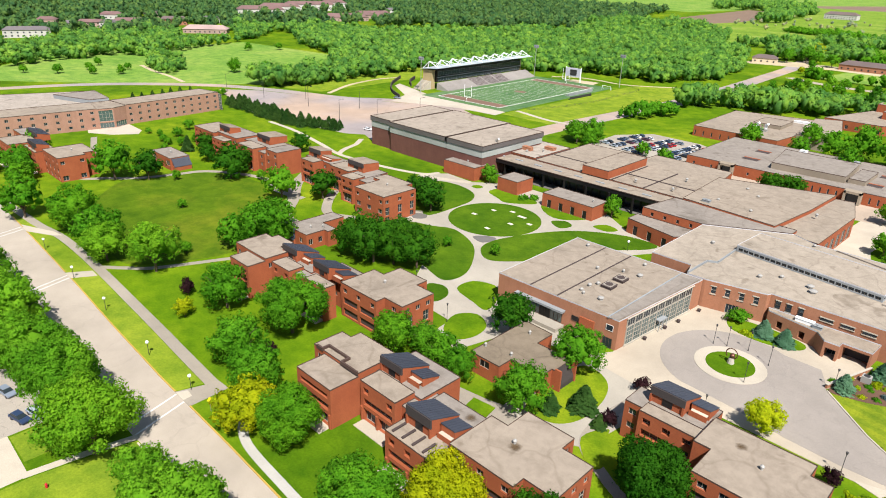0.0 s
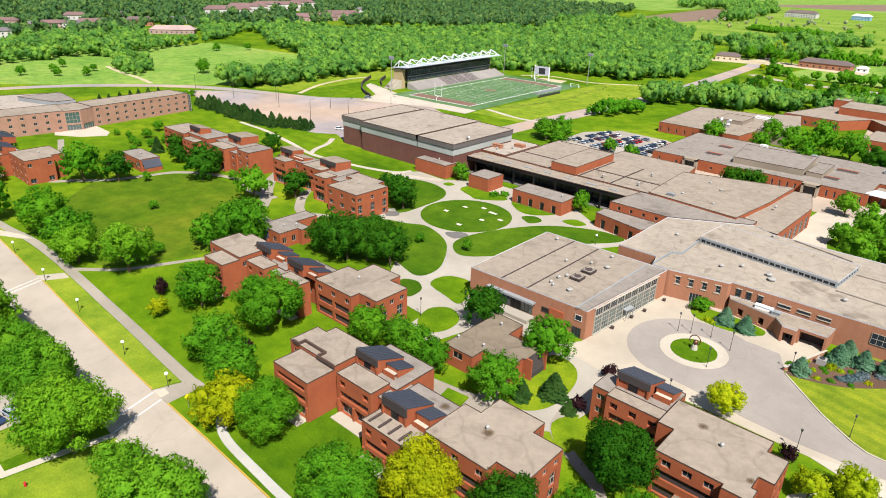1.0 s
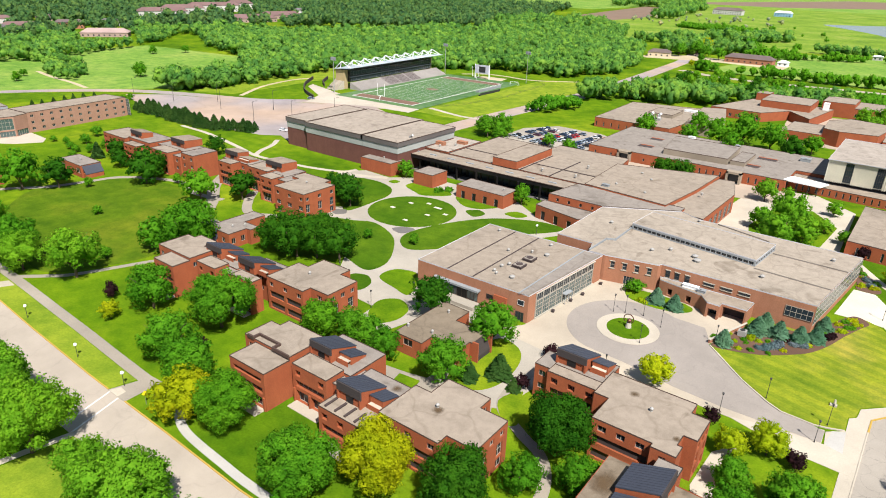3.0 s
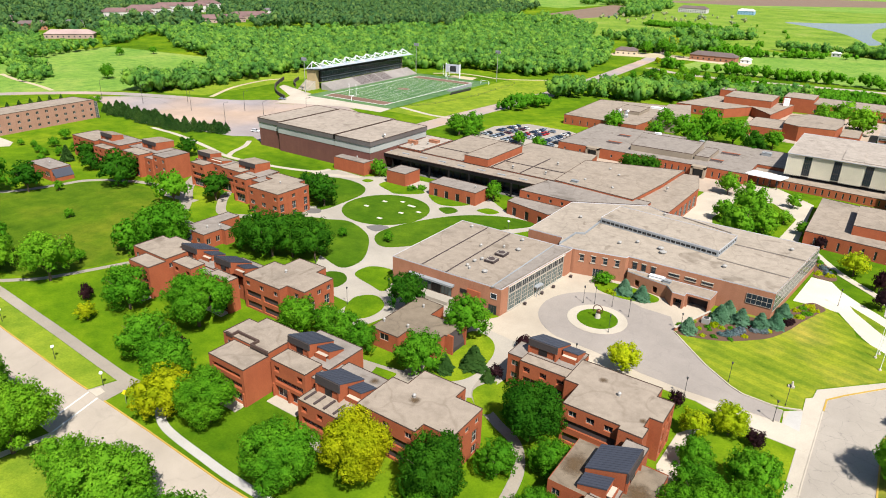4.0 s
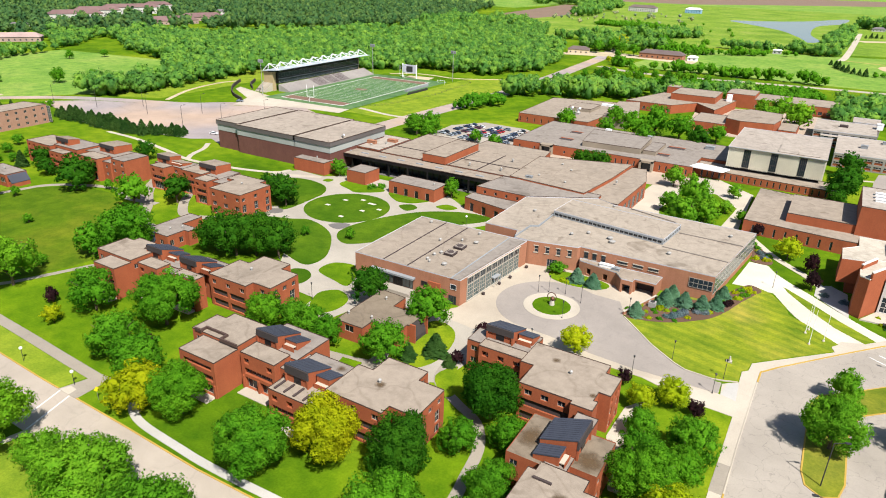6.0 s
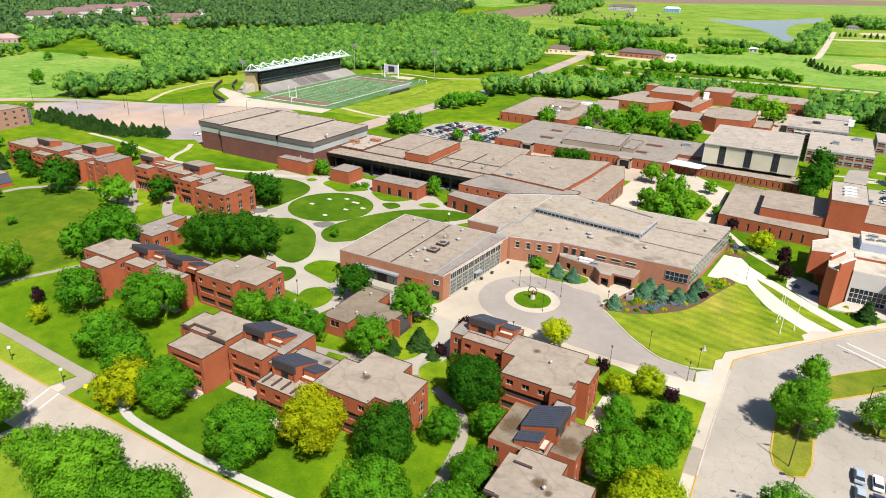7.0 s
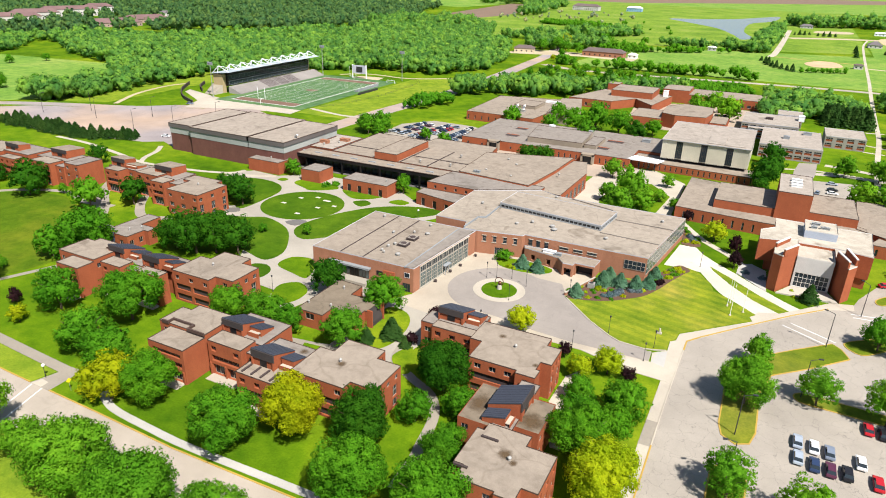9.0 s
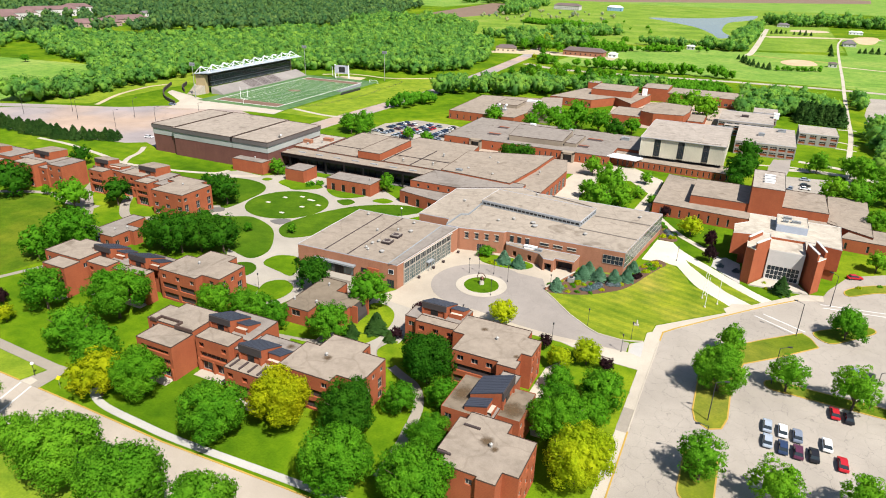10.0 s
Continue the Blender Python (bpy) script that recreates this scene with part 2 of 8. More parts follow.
def leaf_material(name, dark, light, per_thing=0.35, through_light=0.52):
    m = material(name, light, 0.75)
    m.node_tree.nodes["Principled BSDF"].inputs["Specular IOR Level"].default_value = 0.06
    c = ramp(m, noise_of(m, 0.5, 3, 0.6), [(0.3, dark), (0.7, light)])
    c = blend(m, "MULTIPLY", 1.0, c, ramp(m, noise_of(m, 0.09, 2, 0.5), [(0.35, (0.75, 0.85, 0.8)), (0.65, (1.2, 1.1, 1.1))]))
    if not per_thing:
        c = blend(m, "MULTIPLY", 1.0, c, ramp(m, noise_of(m, 0.14, 1, 0.5), [(0.34, (0.55, 0.68, 0.8)), (0.5, (0.95, 0.97, 0.9)), (0.66, (1.4, 1.18, 0.9))]))
    g = m.node_tree.nodes.new("ShaderNodeNewGeometry")
    c = blend(m, "MULTIPLY", 1.0, c, ramp(m, g.outputs["Random Per Island"], [(0.0, (0.84, 0.88, 0.84)), (1.0, (1.16, 1.12, 1.08))] if per_thing else [(0.0, (0.9, 0.92, 0.9)), (1.0, (1.1, 1.08, 1.05))]))
    o = m.node_tree.nodes.new("ShaderNodeObjectInfo")
    c = blend(m, "MULTIPLY", per_thing, c, ramp(m, o.outputs["Random"], [(0.0, (0.6, 0.75, 0.7)), (0.5, (1, 1, 1)), (1.0, (1.5, 1.2, 0.9))]))
    base(m, c)
    bump(m, noise_of(m, 2.2, 4, 0.7), 0.3, 0.3)
    t = m.node_tree.nodes.new("ShaderNodeBsdfTranslucent")
    m.node_tree.links.new(c, t.inputs[0])
    mix = m.node_tree.nodes.new("ShaderNodeMixShader")
    mix.inputs[0].default_value = through_light
    out = m.node_tree.nodes["Material Output"]
    m.node_tree.links.new(m.node_tree.nodes["Principled BSDF"].outputs[0], mix.inputs[1])
    m.node_tree.links.new(t.outputs[0], mix.inputs[2])
    m.node_tree.links.new(mix.outputs[0], out.inputs[0])
    return m


LEAF = leaf_material("maple leaves", (0.062, 0.225, 0.010), (0.128, 0.345, 0.016))
LEAF_DARK = leaf_material("dark linden leaves", (0.022, 0.108, 0.006), (0.050, 0.175, 0.009))
LEAF_LIGHT = leaf_material("light ash leaves", (0.10, 0.285, 0.014), (0.18, 0.40, 0.022))
LEAF_YELLOW = leaf_material("golden leaves", (0.30, 0.355, 0.006), (0.47, 0.50, 0.010), 0.2)
LEAF_LIME = leaf_material("lime leaves", (0.30, 0.41, 0.008), (0.46, 0.53, 0.014), 0.2)
LEAF_PURPLE = leaf_material("purple plum leaves", (0.022, 0.010, 0.014), (0.045, 0.018, 0.024), 0.2)
LEAF_PALE = leaf_material("pale willow leaves", (0.30, 0.36, 0.22), (0.42, 0.46, 0.32), 0.0, 0.5)
ROOF_STAINED = roof_material("stained brown roof", (0.17, 0.137, 0.10))
NEEDLE = leaf_material("spruce needles", (0.034, 0.092, 0.02), (0.062, 0.14, 0.03))
NEEDLE_BLUE = leaf_material("blue spruce needles", (0.095, 0.215, 0.125), (0.165, 0.315, 0.21))
FLOWER = leaf_material("blue grey juniper", (0.13, 0.19, 0.22), (0.22, 0.29, 0.33))
# Bluish air over the distant woods is put into the leaf colours.
WOODS = leaf_material("hazy mixed wood leaves", (0.13, 0.30, 0.055), (0.215, 0.43, 0.085), 0.0, 0.58)
WOODS_FAR = leaf_material("far wood leaves", (0.06, 0.145, 0.05), (0.115, 0.22, 0.07), 0.0, 0.45)

# ---- building helpers ----


def part(name, bm, mat, parent=None, label=""):
    data = bpy.data.meshes.new(name)
    bm.to_mesh(data)
    bm.free()
    for m in mat if isinstance(mat, (list, tuple)) else [mat]:
        data.materials.append(m)
    ob = new(name, data)
    ob.parent = parent
    return tagged(ob, label)


def empty(name, x, y, z, label, category, group="", kind=""):
    ob = new(name)
    ob.empty_display_size = 0.5
    ob.location = (x, y, z)
    return tagged(ob, label, category, group, kind)


def box(bm, x0, y0, z0, x1, y1, z1, mat=0):
    v = [bm.verts.new(p) for p in ((x0, y0, z0), (x1, y0, z0), (x1, y1, z0), (x0, y1, z0), (x0, y0, z1), (x1, y0, z1), (x1, y1, z1), (x0, y1, z1))]
    for f in ((0, 3, 2, 1), (4, 5, 6, 7), (0, 1, 5, 4), (1, 2, 6, 5), (2, 3, 7, 6), (3, 0, 4, 7)):
        bm.faces.new([v[i] for i in f]).material_index = mat


def bar(bm, a, b, r, r2=None, sides=6):
    """A tapered round bar from a to b."""
    a, b = Vector(a), Vector(b)
    q = (b - a).to_track_quat("Z", "Y").to_matrix()
    rings = []
    for p, rad in ((a, r), (b, r if r2 is None else r2)):
        rings.append([bm.verts.new(p + q @ Vector((rad * math.cos(k * math.tau / sides), rad * math.sin(k * math.tau / sides), 0))) for k in range(sides)])
    for k in range(sides):
        bm.faces.new((rings[0][k], rings[0][(k + 1) % sides], rings[1][(k + 1) % sides], rings[1][k]))
    bm.faces.new(rings[1])
    bm.faces.new(rings[0][::-1])


def prism(bm, poly, z0, z1, mat=0, top=None):
    """An upright prism over a counter-clockwise plan."""
    lo, hi = [bm.verts.new((x, y, z0)) for x, y in poly], [bm.verts.new((x, y, z1)) for x, y in poly]
    n = len(poly)
    for k in range(n):
        bm.faces.new((lo[k], lo[(k + 1) % n], hi[(k + 1) % n], hi[k])).material_index = mat
    bm.faces.new(hi).material_index = mat if top is None else top
    return hi


def rect(x0, y0, x1, y1):
    return [(x0, y0), (x1, y0), (x1, y1), (x0, y1)]


def rounded(points, steps=8):
    """A closed smooth curve through a few plan points."""
    n, out = len(points), []
    for k in range(n):
        p = [Vector(points[(k + j - 1) % n]) for j in range(4)]
        for s in range(steps):
            t = s / steps
            out.append(tuple(0.5 * (2 * p[1] + (p[2] - p[0]) * t + (2 * p[0] - 5 * p[1] + 4 * p[2] - p[3]) * t * t + (3 * p[1] - p[0] - 3 * p[2] + p[3]) * t ** 3)))
    return out


def along(points, steps=8):
    """An open smooth curve through a few plan points."""
    pts = [Vector(p) for p in points]
    pts = [2 * pts[0] - pts[1], *pts, 2 * pts[-1] - pts[-2]]
    out = []
    for k in range(1, len(pts) - 2):
        p = pts[k - 1 : k + 3]
        for s in range(steps):
            t = s / steps
            out.append(0.5 * (2 * p[1] + (p[2] - p[0]) * t + (2 * p[0] - 5 * p[1] + 4 * p[2] - p[3]) * t * t + (3 * p[1] - p[0] - 3 * p[2] + p[3]) * t ** 3))
    out.append(pts[-2])
    return out


LAYERS = [0]


def layer(z):
    """Each ground cover lies a hair above the one laid before it."""
    LAYERS[0] += 1
    return z + 0.0003 * LAYERS[0]


def sheet(name, poly, z, mat, label, category, edge=0.25):
    """A flat slab of ground cover whose sides reach into the ground."""
    z = layer(z)
    bm = bmesh.new()
    area = sum(a[0] * b[1] - b[0] * a[1] for a, b in zip(poly, poly[1:] + poly[:1]))
    prism(bm, poly if area > 0 else poly[::-1], z - edge, z)
    return tagged(part(name, bm, mat), label, category, "", "structure")


def strip(name, points, width, z, mat, label, category, smooth=True):
    z = layer(z)
    line = along(points) if smooth else [Vector(p) for p in points]
    left, right = [], []
    for k, p in enumerate(line):
        d = (line[min(k + 1, len(line) - 1)] - line[max(k - 1, 0)]).normalized()
        left.append((p.x - d.y * width / 2, p.y + d.x * width / 2))
        right.append((p.x + d.y * width / 2, p.y - d.x * width / 2))
    bm = bmesh.new()
    lv, rv = [bm.verts.new((*p, z)) for p in left], [bm.verts.new((*p, z)) for p in right]
    lb, rb = [bm.verts.new((*p, z - 0.25)) for p in left], [bm.verts.new((*p, z - 0.25)) for p in right]
    for k in range(len(lv) - 1):
        bm.faces.new((rv[k], rv[k + 1], lv[k + 1], lv[k]))
        bm.faces.new((rb[k], rb[k + 1], rv[k + 1], rv[k]))
        bm.faces.new((lv[k], lv[k + 1], lb[k + 1], lb[k]))
    return tagged(part(name, bm, mat), label, category, "", "structure")


def walls(bm, poly, z0, z1, openings=None, depth=0.25, mat=0, inner=1):
    """Brick faces round a plan, with recessed openings: {edge: [(u0, u1, v0, v1), ...]} in metres along the edge and above z0."""
    n = len(poly)
    for k in range(n):
        a, b = Vector(poly[k]), Vector(poly[(k + 1) % n])
        length = (b - a).length
        d = (b - a) / length
        inward = Vector((-d.y, d.x))
        holes = [h for h in (openings or {}).get(k, []) if h[1] < length - 0.02]
        us = sorted({0.0, length, *[h[0] for h in holes], *[h[1] for h in holes]})
        vs = sorted({0.0, z1 - z0, *[h[2] for h in holes], *[h[3] for h in holes]})

        def at(u, v, into=0.0):
            p = a + d * u + inward * into
            return bm.verts.new((p.x, p.y, z0 + v))

        for u0, u1 in zip(us, us[1:]):
            for v0, v1 in zip(vs, vs[1:]):
                mid = ((u0 + u1) / 2, (v0 + v1) / 2)
                if any(h[0] < mid[0] < h[1] and h[2] < mid[1] < h[3] for h in holes):
                    continue
                bm.faces.new((at(u0, v0), at(u1, v0), at(u1, v1), at(u0, v1))).material_index = mat
        for u0, u1, v0, v1 in holes:
            o = [(u0, v0), (u1, v0), (u1, v1), (u0, v1)]
            for (p, q), (r, s) in zip(o, o[1:] + o[:1]):
                bm.faces.new((at(p, q), at(p, q, depth), at(r, s, depth), at(r, s))).material_index = mat
            bm.faces.new((at(u0, v0, depth), at(u1, v0, depth), at(u1, v1, depth), at(u0, v1, depth))).material_index = inner


def window(parent, a, b, hole, z0, depth, frame_mat, glass_mat, columns=2, rows=1):
    """A frame with mullions and one glass pane in a recessed opening of the wall from a to b."""
    a, b = Vector(a), Vector(b)
    d = (b - a).normalized()
    m = Matrix(((d.x, -d.y, 0, a.x), (d.y, d.x, 0, a.y), (0, 0, 1, z0), (0, 0, 0, 1)))
    u0, u1, v0, v1 = hole
    bm = bmesh.new()
    t = min(0.09, (u1 - u0) * 0.07)

    def lines(lo, hi, n):
        out = [lo, lo + t]
        for c in range(1, n):
            mid = lo + (hi - lo) * c / n
            out += [mid - t / 2, mid + t / 2]
        return out + [hi - t, hi]

    us, vs = lines(u0, u1, columns), lines(v0, v1, rows)
    grid = [[bm.verts.new((u, depth - 0.02, v)) for v in vs] for u in us]
    for c in range(len(us) - 1):
        for r in range(len(vs) - 1):
            if c % 2 == 0 or r % 2 == 0:
                bm.faces.new((grid[c][r], grid[c + 1][r], grid[c + 1][r + 1], grid[c][r + 1]))
    out = bmesh.ops.extrude_face_region(bm, geom=bm.faces[:])
    bmesh.ops.translate(bm, verts=[e for e in out["geom"] if isinstance(e, bmesh.types.BMVert)], vec=(0, -0.1, 0))
    bm.transform(m)
    win = part("window", bm, frame_mat, parent)
    bm = bmesh.new()
    box(bm, u0 + t * 0.5, depth - 0.06, v0 + t * 0.5, u1 - t * 0.5, depth - 0.03, v1 - t * 0.5)
    bm.transform(m)
    part("pane", bm, glass_mat, win)
    return win


def row_of(length, count, width, sill, head, margin=0.8):
    """Evenly spread openings along a wall."""
    gap = (length - 2 * margin - count * width) / max(1, count - 1) if count > 1 else 0
    start = margin if count > 1 else (length - width) / 2
    return [(start + k * (width + gap), start + k * (width + gap) + width, sill, head) for k in range(count)]


def roof_slab(parent, poly, z, mat, coping=None, width=0.22, drop=0.2, name="roof"):
    """A flat roof with a low raised rim all round."""
    bm = bmesh.new()
    prism(bm, poly, z - 0.3, z)
    bm.faces.ensure_lookup_table()
    top = bm.faces[-1]
    for f in bm.faces:
        f.material_index = 1
    bmesh.ops.inset_region(bm, faces=[top], thickness=width, use_even_offset=True, use_boundary=True)
    bmesh.ops.inset_region(bm, faces=[top], thickness=0.02, depth=-drop, use_even_offset=True, use_boundary=True)
    top.material_index = 0
    return part(name, bm, [mat, coping or COPING], parent)


def block(parent, poly, z0, z1, brick, spec=(), roof=None, coping=None, frame_mat=None, glass=None, rim=0.22, inner=None, depth=0.25):
    """One storeyed block: walls with real openings, windows in them, and a rimmed flat roof.
    spec: (edge, count, width, sill, head, columns, rows[, margin])."""
    openings = {}
    made = []
    for edge, count, width, sill, head, columns, rows, *margin in spec:
        a, b = poly[edge], poly[(edge + 1) % len(poly)]
        length = math.dist(a, b)
        for hole in row_of(length, count, width, sill, head, *(margin or [0.8])):
            if hole[0] < 0.05 or hole[1] > length - 0.05:
                continue
            openings.setdefault(edge, []).append(hole)
            made.append((a, b, hole, columns, rows))
    bm = bmesh.new()
    walls(bm, poly, z0, z1 - 0.3, openings, depth)
    # Unglazed openings get a dark back by default: recess shade put into colour.
    part("wall", bm, [brick, inner or DARK_PANEL], parent)
    for a, b, hole, columns, rows in made:
        if columns:
            window(parent, a, b, hole, z0, depth, frame_mat or FRAME, glass or GLASS, columns, rows)
    if roof is not False:
        roof_slab(parent, poly, z1, roof or ROOF, coping, rim)


def roof_vent(parent, x, y, z, r=0.5):
    r *= 0.75
    bm = bmesh.new()
    bar(bm, (x, y, z - 0.3), (x, y, z + 0.3), r * 0.7, r * 0.7, 10)
    bar(bm, (x, y, z + 0.35), (x, y, z + 0.55), r, r, 10)
    bar(bm, (x, y, z + 0.55), (x, y, z + 0.8), r, r * 0.3, 10)
    part("roof_vent", bm, VENT, parent, "pale mushroom vent")


def stain_material():
    """Brown water stain that thins out in an uneven edge."""
    m = material("brown water stain", (0.095, 0.06, 0.03), 0.95)
    t = m.node_tree
    where, level, far = [t.nodes.new(k) for k in ("ShaderNodeTexCoord", "ShaderNodeVectorMath", "ShaderNodeVectorMath")]
    level.operation, far.operation = "MULTIPLY", "DISTANCE"
    level.inputs[1].default_value = (1, 1, 0)
    far.inputs[1].default_value = (0.5, 0.5, 0.0)
    t.links.new(where.outputs["Generated"], level.inputs[0])
    t.links.new(level.outputs[0], far.inputs[0])
    flat = t.nodes.new("ShaderNodeMath")
    flat.operation = "MULTIPLY_ADD"
    flat.inputs[1].default_value = 0.5
    t.links.new(noise_of(m, 0.9, 4, 0.7), flat.inputs[0])
    t.links.new(far.outputs["Value"], flat.inputs[2])
    c = ramp(m, flat.outputs[0], [(0.36, (0.8, 0.8, 0.8)), (0.72, (0, 0, 0))])
    clear, mix = t.nodes.new("ShaderNodeBsdfTransparent"), t.nodes.new("ShaderNodeMixShader")
    t.links.new(c, mix.inputs[0])
    t.links.new(clear.outputs[0], mix.inputs[1])
    t.links.new(t.nodes["Principled BSDF"].outputs[0], mix.inputs[2])
    t.links.new(mix.outputs[0], t.nodes["Material Output"].inputs[0])
    return m


STAIN = stain_material()


def roof_stain(parent, x, y, z, w, d):
    bm = bmesh.new()
    bm.faces.new([bm.verts.new((x + i * w / 2, y + j * d / 2, z + 0.03)) for i, j in ((-1, -1), (1, -1), (1, 1), (-1, 1))])
    part("roof_stain", bm, STAIN, parent, "dark brown water stain on the roof")


def roof_unit(parent, x, y, z, w=2.4, d=1.6, h=1.1, mat=None):
    bm = bmesh.new()
    box(bm, x - w / 2, y - d / 2, z - 0.3, x + w / 2, y + d / 2, z + h)
    box(bm, x - w / 2 - 0.1, y - d / 2 - 0.1, z + h, x + w / 2 + 0.1, y + d / 2 + 0.1, z + h + 0.12)
    bar(bm, (x, y, z + h + 0.1), (x, y, z + h + 0.3), min(w, d) * 0.35, min(w, d) * 0.35, 12)
    part("rooftop_unit", bm, mat or GREY_METAL, parent, "grey metal rooftop unit")


def cloud_mesh(name, verts, quads, mats, normals=None):
    """A mesh from numpy arrays."""
    data = bpy.data.meshes.new(name)
    data.vertices.add(len(verts))
    data.vertices.foreach_set("co", np.asarray(verts, dtype=np.float32).ravel())
    k = quads.shape[1]
    data.loops.add(quads.size)
    data.loops.foreach_set("vertex_index", quads.astype(np.int32).ravel())
    data.polygons.add(len(quads))
    data.polygons.foreach_set("loop_start", np.arange(0, quads.size, k, dtype=np.int32))
    data.update(calc_edges=True)
    if normals is not None:
        # soft shading: the leaves of a lobe share its outward direction
        a = data.attributes.new("custom_normal", "FLOAT_VECTOR", "POINT")
        a.data.foreach_set("vector", np.asarray(normals, dtype=np.float32).ravel())
    for m in mats:
        data.materials.append(m)
    return data

# ---- ground and paving ----
bm = bmesh.new()
prism(bm, rect(-5000, -3000, 5000, 6000), -1.0, 0.0)
tagged(part("ground", bm, GRASS), "broad bright green mown lawns of the campus", "ground", "", "structure")

# far fields
sheet("meadow", [(-470, -40), (-395, 45), (-360, 92), (-300, 170), (-300, 230), (-420, 250), (-560, 230), (-560, 60)], 0.02, MEADOW, "bright green open meadow beyond the ring road", "meadow")
sheet("meadow", [(-110, 505), (175, 505), (190, 800), (60, 760), (-90, 720)], 0.02, MEADOW, "flat green practice fields beyond the road", "field")
sheet("meadow", [(160, 430), (420, 430), (470, 1300), (185, 1050)], 0.02, MEADOW, "flat green sports fields beside the lane", "field")
sheet("meadow", [(-440, 900), (-330, 700), (-230, 760), (-100, 740), (60, 780), (175, 830), (190, 1900), (-560, 1900)], 0.015, MARSH, "rough marshy meadow round the pond", "meadow")
sheet("meadow", [(-2600, 1500), (-600, 1300), (-560, 1900), (600, 1900), (2500, 3500), (-2600, 3500)], 0.01, MEADOW, "green crop land towards the horizon", "field")
sheet("ploughed_field", [(-505, 880), (-450, 890), (-420, 1120), (-470, 1560), (-580, 1560)], 0.04, SOIL, "brown ploughed field beyond the woods", "field")
sheet("water", rounded([(-142, 1315), (-87, 1356), (-19, 1436), (51, 1598), (47, 1416), (12, 1297), (13, 1092), (33, 966), (20, 927), (4, 1001), (-34, 1127), (-96, 1234)]), 0.05, WATER, "grey blue pond among marsh meadows", "pond")
sheet("ploughed_field", [(-620, 1900), (-354, 1960), (-67, 2320), (404, 2830), (450, 3300), (-300, 2900)], 0.05, SOIL, "brown ploughed field far towards the horizon", "field")
sheet("water", rounded([(-335, 182), (-340, 213), (-343, 240), (-342, 270), (-349, 282), (-353, 262), (-350, 236), (-346, 206)], 5), 0.04, WATER_DARK, "dark narrow creek below the grass slope", "creek")

# streets
KERB_LINE = [(-420, -68.0), (-200, -73.2), (-150, -74.6), (-112, -75.8), (-87, -77.0), (-58, -78.0), (-30, -78.3), (-8, -78.8), (20, -78.0), (70, -77.6), (330, -77.6)]


def kerb_y(x):
    for (xa, ya), (xb, yb) in zip(KERB_LINE, KERB_LINE[1:]):
        if x <= xb:
            return ya + (yb - ya) * (x - xa) / (xb - xa)
    return KERB_LINE[-1][1]


sheet("road", [(x, y - 11.0) for x, y in KERB_LINE] + KERB_LINE[::-1], 0.02, ASPHALT, "wide worn tan asphalt street with yellow kerbs", "road")
for x0, x1 in ((-175, -162.5), (-158.5, -121), (-116, -50.8), (-44.6, 320)):
    pts = [(x0, kerb_y(x0) + 0.15)] + [(x, y + 0.15) for x, y in KERB_LINE if x0 < x < x1] + [(x1, kerb_y(x1) + 0.15)]
    strip("kerb", pts, 0.3, 0.15, KERB_YELLOW, "yellow painted kerb along the street", "kerb", False)
for x0, x1 in ((-420, -48), (-41, 320)):
    pts = [(x0, kerb_y(x0) - 11.15)] + [(x, y - 11.15) for x, y in KERB_LINE if x0 < x < x1] + [(x1, kerb_y(x1) - 11.15)]
    strip("kerb", pts, 0.3, 0.14, CONCRETE, "grey concrete kerb on the far side of the street", "kerb", False)
bm = bmesh.new()
for x0, x1 in ((-50.2, -49.7), (-46.9, -46.4), (-118.8, -118.4), (-116.9, -116.5), (-163.4, -163.0), (-161.0, -160.6)):
    a, b = (x0 + x1) / 2, 0.2
    ya = kerb_y(a)
    v = [bm.verts.new(p) for p in ((a - b, ya - 0.1, 0.04), (a + b, ya - 0.1, 0.04), (a + b + 3.4, ya - 10.9, 0.04), (a - b + 3.4, ya - 10.9, 0.04))]
    bm.faces.new(v[::-1])
tagged(part("crosswalk", bm, PAINT_WHITE), "white painted crosswalk lines across the street", "road marking", "", "structure")
strip("pavement", [(-200, -72.2), (-164, -70.2), (-148.5, -68.2), (-132, -67.8), (-113, -68.3), (-95, -69.1), (-77, -69.9), (-62, -70.7), (-47.6, -71.4)], 2.6, 0.05, CONCRETE_GREY, "grey asphalt walk along the street lawn", "pavement")
sheet("pavement", [(-50.8, kerb_y(-50)), (-44.6, kerb_y(-45)), (-44.9, -69.8), (-48.2, -70.0)], 0.06, CONCRETE_GREY, "grey landing between street and walk", "pavement")
sheet("pavement", [(-50.6, kerb_y(-50) + 0.02), (-47.2, kerb_y(-47) + 0.02), (-47.4, -76.2), (-49.6, -76.0)], 0.07, CONCRETE, "pale concrete kerb ramp", "pavement")
sheet("pavement", [(-120.5, kerb_y(-120)), (-116.2, kerb_y(-116)), (-113.2, -70.0), (-117.2, -69.8)], 0.06, CONCRETE, "pale concrete landing at the crosswalk", "pavement")
sheet("pavement", [(-166, kerb_y(-166)), (-158.4, kerb_y(-158)), (-150, -69.8), (-148, -67.4), (-153, -68.4)], 0.06, CONCRETE, "pale concrete landing at the corner", "pavement")
strip("pavement", [(-34.2, -72.6), (-31.6, -74.4), (-26.5, -75.9), (-16, -76.6), (-5, -76.9), (20, -76.0), (45, -75.4), (70, -75.2)], 1.7, 0.06, CONCRETE_COOL, "pale cool concrete pavement beside the street", "pavement")
strip("pavement", [(-119.5, -68.6), (-113, -62.5), (-108, -56.5), (-101, -40), (-98, -33)], 1.8, 0.05, CONCRETE_GREY, "narrow grey path across the lawn", "path")

